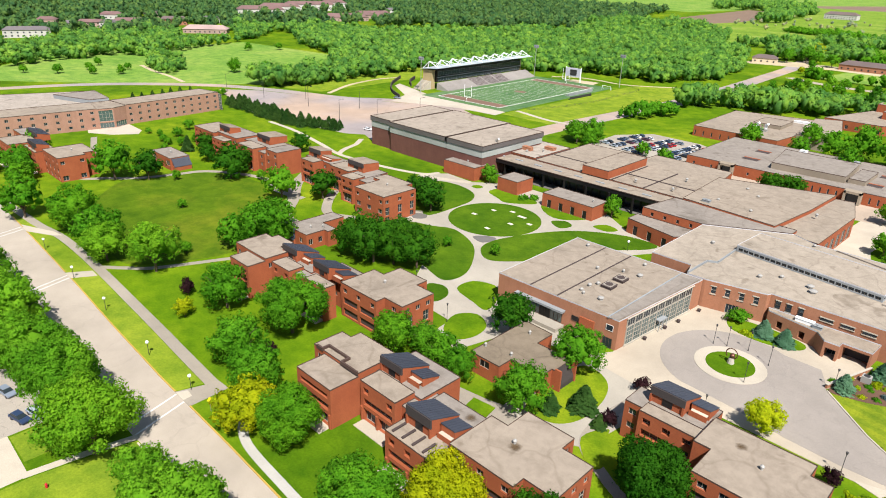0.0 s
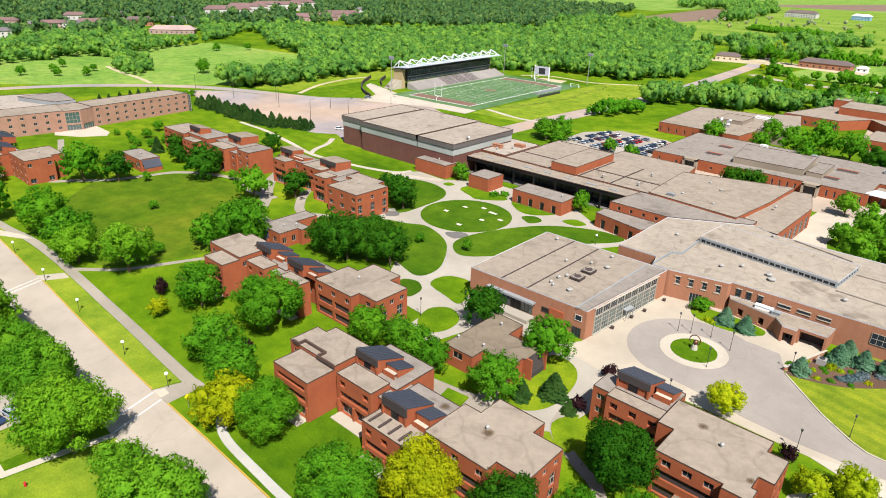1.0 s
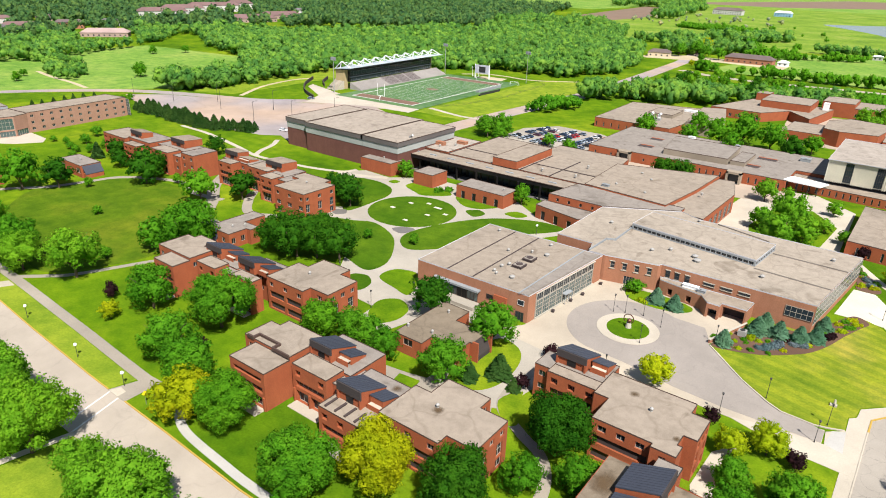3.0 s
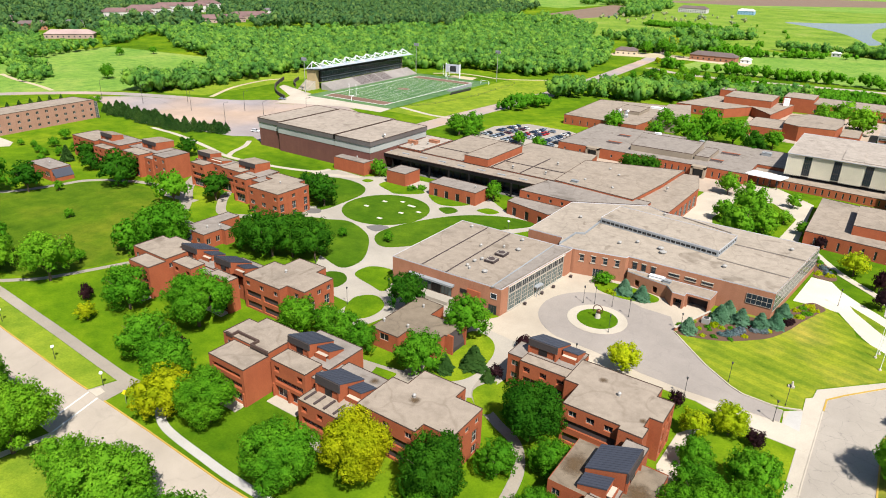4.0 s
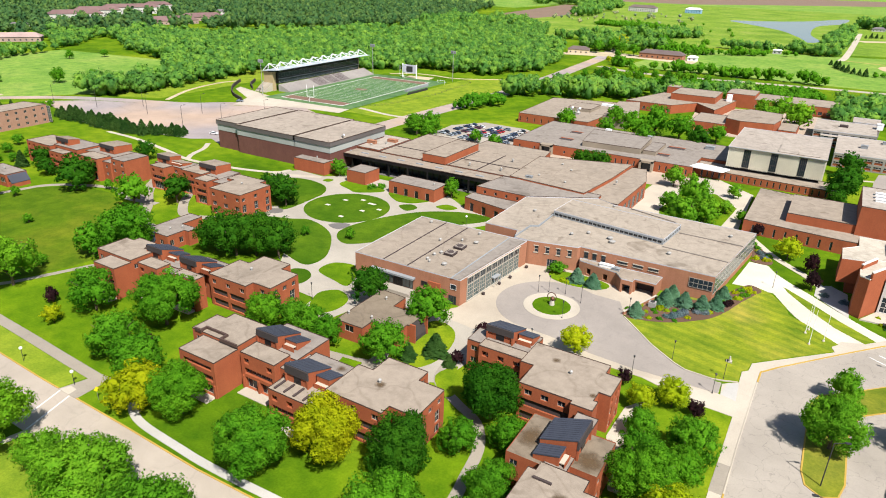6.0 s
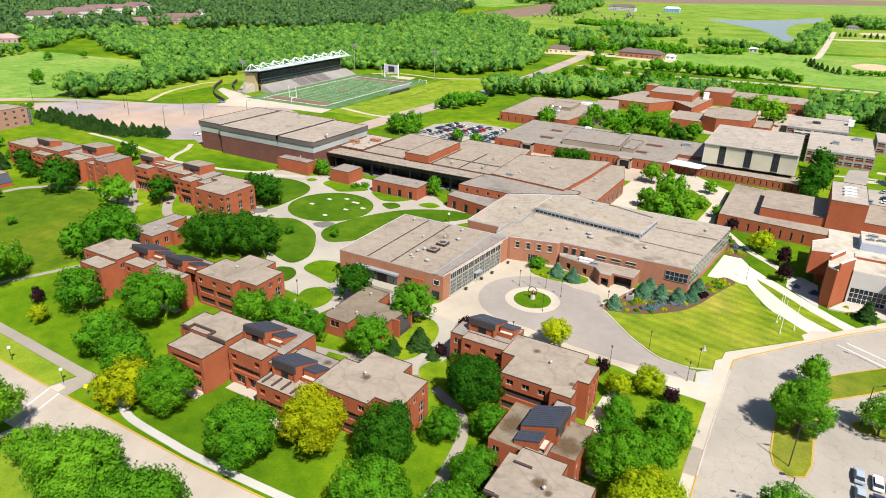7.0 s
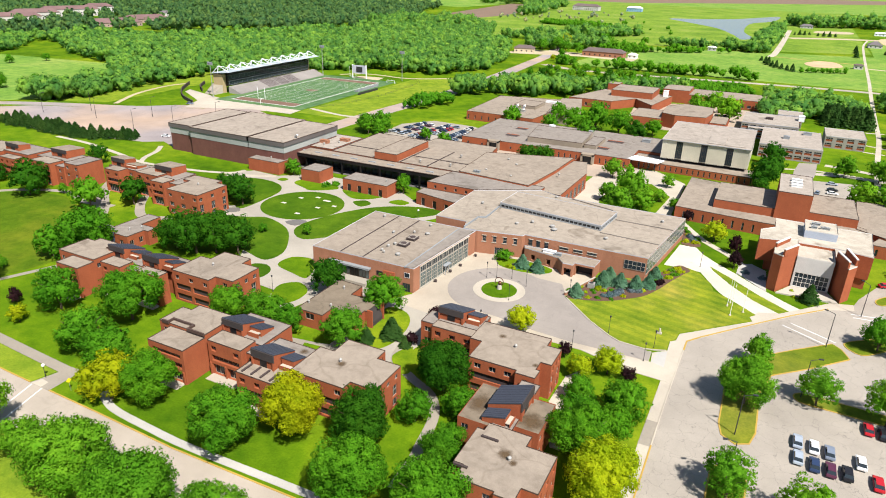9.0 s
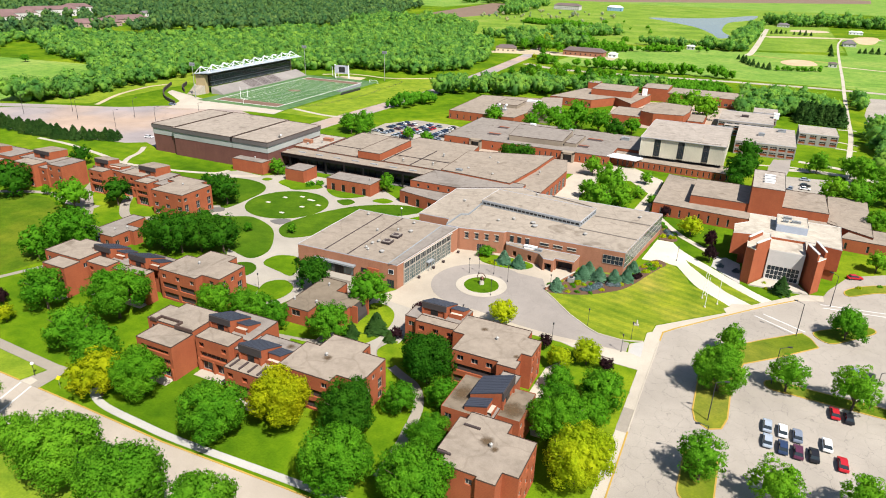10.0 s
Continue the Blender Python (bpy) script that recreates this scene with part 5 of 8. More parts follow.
pavilion("low brick lounge pavilion on the great lawn", [(-207.6, -14.2), (-190.8, -14.2), (-190.8, -6.2), (-207.6, -6.2)], 5.0, [(0, 2, 3.2, 1.6, 3.6, 3, 1), (1, 2, 1.6, 1.4, 3.4, 2, 1)], slope=(-190.8, -13.6, -188.6, -6.6, 4.5, 1.8, 1), vents=((-199, -10),))
pavilion("plain brick pavilion with dark doorways", rect(-69.4, 66.0, -48.6, 75.6), 5.1, [(0, 4, 1.7, 0.05, 3.0, 1, 1, 2.2)], vents=((-52, 71.5),))
pavilion("plain square brick pavilion", rect(-91.6, 67.6, -82.2, 77.2), 5.3, [])
pavilion("plain brick annex beside the sports hall", [(-120.9, 68.2), (-104.2, 68.2), (-104.2, 76.5), (-120.9, 75.2)], 5.5, [], vents=((-112, 73),))
pavilion("brick annex with tall dark doorways on the mall", [(-35.6, 66.6), (-17.8, 62.6), (-14.4, 66.4), (-14.4, 72.6), (-35.6, 72.6)], 5.0, [(0, 3, 1.8, 0.05, 3.2, 1, 1, 2.5)])
pavilion("brick upper hall with a row of square windows", [(-34.2, 72.8), (-14, 72.8), (8.0, 86.0), (8, 90), (-31.6, 90)], 7.8, [(0, 4, 1.0, 5.4, 6.6, 1, 1, 3.0)])

# ---- student union ----
TAN_LID = asphalt_material("tan metal lid", (0.24, 0.21, 0.18))
u = empty("student_union", -16, 17, 0, "brick student union wing with a tall glass front and flat roof", "university building")
U1 = [(-33.5, -0.9), (0.4, -0.2), (3.6, 34.6), (-33.5, 34.0)]
block(u, U1, 0, 7.7, BRICK_BROWN, [], ROOF, COPING_PALE, glass=GLASS_TEAL)
# storefront under a deep dark head on the south side, small openings at the corner
sa, sb = U1[0], U1[1]
window(u, sa, sb, (6.6, 13.0, 1.2, 4.4), 0, -0.04, FRAME_DARK, GLASS_TEAL, 5, 1)
window(u, sa, sb, (13.0, 16.0, 1.0, 4.4), 0, -0.02, FRAME_DARK, PENT_PANEL, 2, 1)
window(u, sa, sb, (16.0, 19.4, 1.2, 4.4), 0, -0.04, FRAME_DARK, GLASS_TEAL, 3, 1)
window(u, sa, sb, (31.0, 32.8, 4.4, 5.9), 0, -0.04, COPING_WHITE, GLASS, 1, 1)
window(u, sa, sb, (30.6, 32.9, 0.1, 2.6), 0, -0.04, FRAME_DARK, GLASS, 3, 1)
window(u, sa, sb, (22.0, 23.8, 3.2, 4.5), 0, -0.04, FRAME_DARK, PENT_PANEL, 1, 1)
for u0, u1, z0, z1, out, mt, nm, lb in ((6.0, 20.2, 4.4, 4.9, 1.1, GREY_METAL, "canopy", "pale canopy slab over the shop front"), (6.0, 20.2, 0.0, 1.0, 3.0, CONCRETE_MALL, "terrace", "concrete terrace before the shop front"), (24.4, 28.2, 1.6, 5.2, 0.12, BRICK, "brick_panel", "red brick wall panel")):
    bm = bmesh.new()
    box(bm, sa[0] + u0, sa[1] - out, z0, sa[0] + u1, sa[1] + 0.3, z1)
    part(nm, bm, mt, u, lb)
# the roof falls to the east beyond a pale ridge
bm = bmesh.new()
v = [bm.verts.new(p) for p in ((-2.2, -0.5, 7.62), (0.1, -0.1, 7.72), (3.2, 34.1, 7.72), (-1.7, 33.7, 7.62))]
bm.faces.new(v)
part("roof_strip", bm, ROOF_GREY, u, "grey sloping edge strip of the roof")
bm = bmesh.new()
prism(bm, [(-2.4, -0.5), (-2.1, -0.5), (-1.6, 33.7), (-1.9, 33.7)], 7.4, 7.82)
part("roof_ridge", bm, GREY_METAL, u, "pale metal roof ridge")
# glazed east front in a deep frame with piers
a, b = Vector(U1[1]), Vector(U1[2])
ed = (b - a).normalized()
for k in range(9):
    window(u, a, b, (3.35 + k * 3.0, 6.05 + k * 3.0, 0.35, 4.9), 0, -0.05, FRAME, GLASS_TEAL, 3, 4)
    window(u, a, b, (3.35 + k * 3.0, 6.05 + k * 3.0, 5.15, 7.0), 0, -0.05, FRAME, GLASS, 3, 1)
bm = bmesh.new()
p0, p1, o = a + ed * 3.1, a + ed * 30.4, Vector((ed.y, -ed.x))
prism(bm, [tuple(q) for q in (p0, p0 + o * 0.09, p1 + o * 0.09, p1)], 4.86, 5.2)
part("spandrel", bm, FRAME, u, "tan metal band between the rows of glass")
# entrance vestibule in the middle of the glass
bm = bmesh.new()
p0, p1 = a + ed * 15.2, a + ed * 18.4
prism(bm, [tuple(q) for q in (p0, p0 + o * 1.3, p1 + o * 1.3, p1)], 2.75, 3.0)
for q in (p0, p1, (p0 + p1) / 2):
    c = q + o * 1.2
    box(bm, c.x - 0.06, c.y - 0.06, 0, c.x + 0.06, c.y + 0.06, 2.76)
part("vestibule", bm, GREY_METAL, u, "pale metal door canopy on slim posts")
for k in range(10):
    bm = bmesh.new()
    p = a + ed * (3.2 + k * 3.0)
    box(bm, p.x - 0.02, p.y - 0.07, 0, p.x + 0.2, p.y + 0.07, 7.02)
    part("pier", bm, FRAME, u, "slim tan metal post between the glass bays")
for k in range(2):
    bm = bmesh.new()
    p0, p1 = a + ed * 3.0, a + ed * 31.0
    o = Vector((ed.y, -ed.x)) * 0.3
    z = (0.0, 7.02)[k]
    v = [bm.verts.new((q.x, q.y, zz)) for zz in (z, z + (0.45, 0.22)[k]) for q in (p0, p1, p1 + o, p0 + o)]
    for f in ((0, 1, 5, 4), (1, 2, 6, 5), (2, 3, 7, 6), (3, 0, 4, 7), (4, 5, 6, 7)):
        bm.faces.new([v[i] for i in f])
    part("ledge", bm, STONE, u, "pale stone ledge along the glass")
for x in (-24.1, -16.3):
    bm = bmesh.new()
    box(bm, x - 0.18, -0.5, 7.3, x + 0.18, 33.8, 7.62)
    part("roof_joint", bm, DARK_PANEL, u, "dark expansion joint of the roof")
for x, y in ((-10.4, 13.1), (-10.4, 18.6)):
    roof_unit(u, x, y, 7.6, 2.8, 3.0, 0.45, DARK_PANEL)
    bm = bmesh.new()
    box(bm, x - 1.15, y - 1.25, 8.15, x + 1.15, y + 1.25, 8.3)
    part("skylight", bm, TAN_LID, u, "tan skylight lid")
for x, y, size in ((-8.1, 5.8, 1.0), (-8.1, 24.1, 1.0), (-18.0, 20.0, 0.6), (-12.4, 23.4, 0.5), (-10.6, 31.1, 0.7), (-13.8, 9.9, 0.7), (-13.8, 6.3, 0.6), (-12.5, 5.2, 0.5), (-12.9, 12.2, 0.7), (-28, 31, 0.7)):
    roof_vent(u, x, y, 7.6, size)
place(u)

m = empty("student_union", 26, 60, 0, "brick union main hall with a clerestory and glass corner", "university building")
U2 = [(-0.8, 35.0), (4.2, 35.2), (18.2, 38.4), (18.6, 39.6), (56.4, 40.6), (61.4, 82.0), (16.0, 82.0), (8.6, 85.6), (-13.7, 72.2), (-13.7, 40.8), (-2.4, 40.8)]
block(m, U2, 0, 7.8, BRICK_BROWN, [(1, 4, 1.2, 4.3, 6.3, 1, 2, 1.6), (1, 1, 3.0, 0.1, 2.6, 4, 1), (8, 2, 1.6, 4.0, 5.6, 2, 1)], ROOF_UNION, COPING_PALE, frame_mat=FRAME, rim=0.45)
a, b = Vector(U2[4]), Vector(U2[5])
for k in range(13):
    window(m, a, b, (0.2 + k * 3.16, 3.3 + k * 3.16, 2.2, 7.45), 0, -0.05, FRAME, GLASS_TEAL, 2, 3)
a2, b2 = Vector(U2[3]), Vector(U2[4])
window(m, a2, b2, (31.4, 37.6, 3.2, 6.0), 0, -0.05, FRAME, GLASS, 5, 2)
for off, w, z0, z1 in ((1.4, 1.2, 4.4, 6.4), (3.9, 1.2, 4.4, 6.4), (6.6, 1.2, 4.4, 6.4), (11.4, 2.8, 5.2, 5.9), (15.8, 2.8, 5.2, 5.9), (20.2, 2.8, 5.2, 5.9)):
    window(m, a2, b2, (off, off + w, z0, z1), 0, -0.03, FRAME_DARK, GLASS, 1, 2 if w < 2 else 1)
    for zz in (z0 - 0.22, z1):
        bm = bmesh.new()
        box(bm, a2.x + off - 0.15, a2.y - 0.16 + off * 0.026, zz, a2.x + off + w + 0.15, a2.y + 0.02 + off * 0.026, zz + 0.22)
        part("sill", bm, STONE, m, "pale stone sill")
a3, b3 = Vector(U2[1]), Vector(U2[2])
along3 = (b3 - a3).normalized()
for k in range(4):
    for zz in (4.08, 6.3):
        c0 = a3 + along3 * (2.1 + k * 3.3)
        bm = bmesh.new()
        box(bm, -0.8, -0.14, zz, 0.8, 0.03, zz + 0.22)
        bm.transform(Matrix.Translation((c0.x, c0.y, 0)) @ Matrix.Rotation(math.atan2(along3.y, along3.x), 4, "Z"))
        part("sill", bm, STONE, m, "pale stone sill")
# step of the roof and its raised seams
for line, w, zt in ([[(-0.8, 35.4), (-0.5, 46.1), (1.8, 47.4), (1.6, 59.4)], 0.32, 8.15], [[(40.5, 68.0), (59.4, 67.8)], 0.14, 7.95], [[(38.9, 53.6), (57.6, 52.6)], 0.14, 7.95], [[(21.4, 81.5), (37.4, 76.9), (40.2, 71.2)], 0.2, 7.95]):
    for (x0, y0), (x1, y1) in zip(line, line[1:]):
        d = Vector((x1 - x0, y1 - y0)).normalized() * w
        bm = bmesh.new()
        prism(bm, [(x0 - d.y / 2, y0 + d.x / 2), (x0 + d.y / 2, y0 - d.x / 2), (x1 + d.y / 2 + d.x / 2, y1 - d.x / 2 + d.y / 2), (x1 - d.y / 2 + d.x / 2, y1 + d.x / 2 + d.y / 2)], 7.5, zt)
        part("roof_seam", bm, GREY_METAL if w > 0.25 else ROOF_GREY, m, "pale metal step of the roof" if w > 0.25 else "grey raised seam of the roof")
CL = [(1.8, 59.6), (38.7, 55.2), (40.3, 71.0), (2.8, 74.0)]
block(m, CL, 7.6, 9.6, GREY_METAL, [(0, 24, 1.3, 0.35, 1.15, 2, 1, 0.5), (1, 8, 1.3, 0.35, 1.15, 2, 1, 0.5)], ROOF_UNION, COPING_PALE, frame_mat=FRAME_DARK, rim=0.4)
for x, y, size in ((13, 47, 0.8), (17, 51, 0.8), (24, 50.5, 1.2), (25.4, 48, 1.4), (42, 49, 0.9), (55, 74, 0.8), (-5, 60, 0.8), (16, 80, 0.7)):
    roof_vent(m, x, y, 7.7, size)
# low entrance wing with a deep porch
block(m, [(19.4, 37.8), (31.0, 35.6), (33.4, 32.5), (36.6, 32.5), (36.6, 34.4), (42.6, 34.4), (43.0, 40.0), (18.8, 39.4)], 0, 4.2, BRICK_BROWN, [(0, 2, 1.4, 0.6, 2.4, 1, 1, 2.5), (2, 1, 2.2, 0.05, 2.6, 2, 1, 0.3), (4, 1, 5.2, 0.05, 3.3, 0, 1, 0.3)], ROOF, COPING_PALE, depth=3.0)
bm = bmesh.new()
v = [(43.4, 34.2), (38.5, 19.6)]
prism(bm, [(43.1, 34.2), (38.2, 19.8), (38.6, 19.7), (43.5, 34.1)], 0, 1.0)
part("garden_wall", bm, BRICK_BROWN, m)
bm = bmesh.new()
prism(bm, [(43.05, 34.2), (38.12, 19.75), (38.66, 19.62), (43.56, 34.1)], 1.0, 1.12)
part("wall_cap", bm, STONE, m, "white stone cap of the garden wall")
roof_unit(m, 27.5, 38.0, 4.1, 4.0, 1.2, 0.7, WHITE_METAL)
roof_unit(m, 30.5, 37.4, 4.1, 2.0, 1.2, 0.6)
place(m)

# ---- the long hall with its dark arcade ----
h = empty("long_hall", -50, 105, 0, "very long low hall with a dark glazed arcade and tan roofs", "university building")
# Near-black wall, fascia and columns: the arcade's shade is put into the colour.
bm = bmesh.new()
walls(bm, [(-112.0, 89.4), (-16, 89.4), (-16, 92), (-112.0, 92)], 0, 6.6, {0: row_of(96, 28, 2.6, 0.4, 4.6, 0.8)})
part("wall", bm, [PENT_PANEL, GLASS], h, "glazed wall coloured near black for arcade shade")
bm = bmesh.new()
prism(bm, [(-112.0, 82.2), (-33, 84.2), (-16, 86.4), (-16, 92), (-112.0, 92)], 5.3, 6.7)
bmesh.ops.holes_fill(bm, edges=[e for e in bm.edges if e.is_boundary])
part("fascia", bm, PENT_PANEL, h, "deep arcade fascia coloured near black for shade")
roof_slab(h, [(-112.2, 82.0), (-33, 84.0), (-16, 86.2), (-16, 92), (-112.2, 92)], 7.0, ROOF, COPING)
for k in range(9):
    bm = bmesh.new()
    box(bm, -111 + k * 9.6, 83.2, 0, -110.4 + k * 9.6, 83.8, 5.4)
    part("column", bm, PENT_PANEL, h)
block(h, [(-112.0, 92), (-29, 92), (-29, 120), (-31.6, 138), (-64, 138), (-64, 132), (-93, 132), (-93, 116), (-112, 118)], 0, 7.4, BRICK, [], ROOF)
block(h, rect(-70.2, 91.5, -59.0, 120.4), 7.2, 10.4, BRICK, [], ROOF)
block(h, [(-29, 90.4), (2.4, 87.0), (5, 112), (6, 136), (-31, 124)], 0, 8.3, BRICK, [], ROOF)
block(h, [(2.6, 87.2), (15.6, 85.4), (16.4, 120), (12, 137), (6.2, 136)], 0, 7.0, BRICK, [(1, 6, 3.6, 0.3, 4.8, 2, 1, 2.0)], ROOF)
block(h, rect(-112, 92, -93, 117), 7.2, 7.9, BRICK, [], ROOF_PALE)
joints = [(-92, 104.0, -71, 104.4), (-58.5, 103.5, -30, 103.9)] + [(x0, 92.5, x0 + 0.4, 119) for x0 in (-93.0, -45.0, -58.0)]
for x0, y0, x1, y1 in joints:
    bm = bmesh.new()
    box(bm, x0, y0, 7.0, x1, y1, 7.45)
    part("roof_joint", bm, DARK_PANEL, h, "dark expansion joint of the roof")
for k in range(9):
    bm = bmesh.new()
    box(bm, -108 + k * 9.4, 86.6, 6.6, -104.5 + k * 9.4, 87.4, 7.1)
    part("skylight", bm, GREY_METAL, h)
for x, y in ((-101, 97), (-97, 103), (-106, 109), (-50, 96), (-38, 112), (-20, 98), (-12, 112), (-8, 95), (8, 108), (-36, 97), (-18, 118)):
    roof_vent(h, x, y, 8.0, 0.7)
roof_unit(h, -103, 100, 7.8, 4.5, 2.0, 1.3, BRICK_BROWN)
roof_unit(h, -97, 108, 7.8, 4.5, 2.4, 1.0, BRICK_BROWN)
roof_unit(h, -22, 93, 8.2, 2.6, 1.4, 0.6)
place(h)

# ---- sports hall ----
BAND = asphalt_material("pale grey band", (0.29, 0.30, 0.285))
FASCIA = asphalt_material("grey brown fascia", (0.10, 0.088, 0.085))
ROOF_GYM = roof_material("tan gym roof", (0.278, 0.238, 0.198))
g = empty("sports_hall", -138, 94, 0, "huge plum brick sports hall with a white wall band", "sports hall")
for poly in (rect(-174.6, 75.0, -160.0, 113.0), rect(-160.0, 73.6, -125.0, 114.2), rect(-125.0, 73.6, -105.2, 112.6)):
    block(g, poly, 0, 8.6, BRICK_DARK, [], False)
    o = [(poly[0][0] - 0.15, poly[0][1] - 0.15), (poly[1][0] + 0.15, poly[1][1] - 0.15), (poly[2][0] + 0.15, poly[2][1] + 0.15), (poly[3][0] - 0.15, poly[3][1] + 0.15)]
    bm = bmesh.new()
    prism(bm, o, 8.3, 11.1)
    part("wall_band", bm, BAND, g, "pale grey painted band")
    o2 = [(poly[0][0] - 0.5, poly[0][1] - 0.5), (poly[1][0] + 0.5, poly[1][1] - 0.5), (poly[2][0] + 0.5, poly[2][1] + 0.5), (poly[3][0] - 0.5, poly[3][1] + 0.5)]
    bm = bmesh.new()
    prism(bm, o2, 11.1, 12.8)
    part("fascia", bm, FASCIA, g, "grey brown metal fascia")
    roof_slab(g, o2, 13.2, ROOF_GYM, COPING, 0.6)
bm = bmesh.new()
bar(bm, (-107, 84, 8), (-107, 84, 13.6), 0.5, 0.5, 8)
bar(bm, (-107, 84, 13.4), (-105, 83, 14.6), 0.45, 0.45, 8)
part("flue", bm, STEEL, g, "silver exhaust flue")
place(g)

# ---- residence hall in the west ----
r = empty("residence_hall", -290, 20, 0, "long three-storey pinkish brick residence hall with rows of windows", "residence hall")
PINK = brick_material("pink brick", (0.30, 0.168, 0.12), (0.35, 0.20, 0.148))


def residence(poly, z, edges, count):
    spec = []
    for e in edges:
        for s in (1.2, 4.2, 7.2):
            spec.append((e, count, 1.5, s, s + 1.3, 2, 1, 1.5))
    block(r, poly, 0, z, PINK, spec, ROOF)


residence([(-283.0, -64.0), (-276.6, -10.0), (-294, -7.0), (-300, -62.0)], 9.8, (0,), 11)
residence([(-278.0, 4.0), (-283.4, 56.0), (-298.6, 53.0), (-294, 2.4)], 9.8, (0,), 11)
block(r, [(-276.6, -10.0), (-275.0, -3.0), (-278.0, 4.0), (-294, 2.4), (-294, -7.0)], 0, 9.6, PINK, [(0, 1, 6.2, 3.4, 8.6, 4, 3), (0, 1, 6.2, 0.2, 2.8, 5, 1), (1, 1, 6.4, 0.2, 2.8, 5, 1)], ROOF, glass=GLASS_TEAL)
window(r, (-280.6, 56.2), (-287.2, 55.4), (0.2, 5.8, 0.4, 9.0), 0, -0.05, FRAME, GLASS_TEAL, 4, 6)
block(r, [(-294, -7.0), (-294, 2.4), (-318, 4), (-318, -16)], 0, 11.0, GREY_METAL, [], ROOF_GREY)
block(r, [(-300, -62.0), (-294, -8.0), (-330, 2), (-345, -40)], 0, 9.0, PINK, [], ROOF_PALE)
place(r)

# ---- halls in the north east ----
k = empty("classroom_hall", -10, 190, 0, "long low brick classroom hall with roof wells", "university building")
TAN_PANEL = asphalt_material("tan metal panel", (0.25, 0.205, 0.155))
block(k, [(-60, 159.6), (-22, 160.2), (25.8, 160.6), (25.8, 180.4), (38, 180.4), (38, 211), (-60, 211)], 0, 4.8, BRICK, [(1, 16, 0.7, 0.8, 3.2, 1, 1, 2.0), (0, 5, 0.9, 1.4, 2.6, 1, 1, 3.0), (6, 8, 0.8, 1.0, 3.0, 1, 1, 3.0)], ROOF_GREY)
block(k, [(-27, 167), (0.6, 168.4), (-1.0, 195), (-31, 195)], 4.6, 7.3, TAN_PANEL, [], ROOF_GREY)
block(k, rect(1.2, 170.5, 7.2, 189.5), 4.6, 6.5, TAN_PANEL, [], ROOF_GREY)
# Wells are not sunk: dark slabs carry their shade, brick strips the inner wall.
for x, y, w in ((-38.4, 175.6, 3.4), (-39.4, 192.6, 3.0), (9, 174.6, 3.6), (12, 191.4, 4.0)):
    bm = bmesh.new()
    box(bm, x - w, y - 2.2, 4.5, x + w, y + 2.2, 4.66)
    part("well_slab", bm, DARK_PANEL, k, "flat dark slab standing for the shade of a roof well")
    bm = bmesh.new()
    box(bm, x - w, y + 1.2, 4.55, x + w, y + 2.2, 4.72)
    part("well_slab", bm, BRICK, k, "flat brick strip standing for the inner wall of a roof well")
for x in (-42, 6.4):
    bm = bmesh.new()
    box(bm, x - 3, 157.4, 0, x - 2.2, 160.6, 4.9)
    box(bm, x + 2.2, 157.4, 0, x + 3, 160.6, 4.9)
    box(bm, x - 3, 157.4, 4.0, x + 3, 160.9, 4.92)
    part("porch", bm, TAN_PANEL, k, "tan entrance portal")
    bm = bmesh.new()
    box(bm, x - 2.2, 159.2, 0, x + 2.2, 159.5, 3.9)
    part("door", bm, GLASS, k, "dark glazed entrance doors")
roof_unit(k, -26, 204, 4.7, 3, 2, 1.4, WHITE_METAL)
roof_unit(k, -4, 203, 4.7, 2, 2, 1.2)
roof_unit(k, 26, 200, 4.7, 4, 3, 1.2)
place(k)

lib = empty("library", 57, 190, 0, "square library clad in cream vertical fins over a brick base", "library")
block(lib, [(26, 165.6), (84, 163.0), (84, 176), (26, 180)], 0, 3.6, BRICK, [(0, 22, 0.6, 0.6, 2.8, 1, 1, 3.0)], ROOF)
bm = bmesh.new()
prism(bm, rect(40.5, 174.5, 74.5, 224), 0, 5.2)
part("wall", bm, DARK_PANEL, lib, "dark recessed lower storey")
bm = bmesh.new()
prism(bm, rect(38.0, 172.2, 75.2, 216.4), 4.9, 13.4)
part("wall", bm, FIN, lib, "cream concrete wall behind the fins")
GAPS = ((44.0, 46.9), (54.8, 57.7), (65.9, 68.8))
for a, b in GAPS:
    window(lib, (a, 172.2), (b, 172.2), (0.05, b - a - 0.05, 5.3, 13.1), 0, -0.06, FRAME_DARK, GLASS, 4, 3)
x = 37.9
while x < 75.4:
    if not any(a < x < b for a, b in GAPS):
        bm = bmesh.new()
        box(bm, x - 0.2, 172.02, 4.7, x + 0.2, 172.2, 13.4)
        part("fin", bm, FIN, lib)
    x += 0.72
y = 172.4
while y < 216:
    bm = bmesh.new()
    box(bm, 75.2, y - 0.16, 4.7, 75.8, y + 0.16, 13.4)
    part("fin", bm, FIN, lib)
    y += 1.1
roof_slab(lib, rect(37.4, 171.3, 76.0, 217), 13.9, ROOF_PALE, COPING_PALE, 0.5)
for x0, y0, x1, y1 in ((57.0, 174, 64.5, 193), (64.8, 173.6, 73, 177)):
    bm = bmesh.new()
    box(bm, x0, y0, 13.5, x1, y1, 14.05)
    part("roof_curb", bm, ROOF_PALE, lib, "low raised roof curb")
place(lib)
c = empty("canopy", 32, 167, 0, "white flat entrance canopy on slim posts", "canopy")
bm = bmesh.new()
prism(bm, [(24.4, 162.4), (38.4, 161.0), (40.4, 167.6), (26.4, 170.0)], 4.2, 4.7)
part("roof", bm, WHITE_METAL, c)
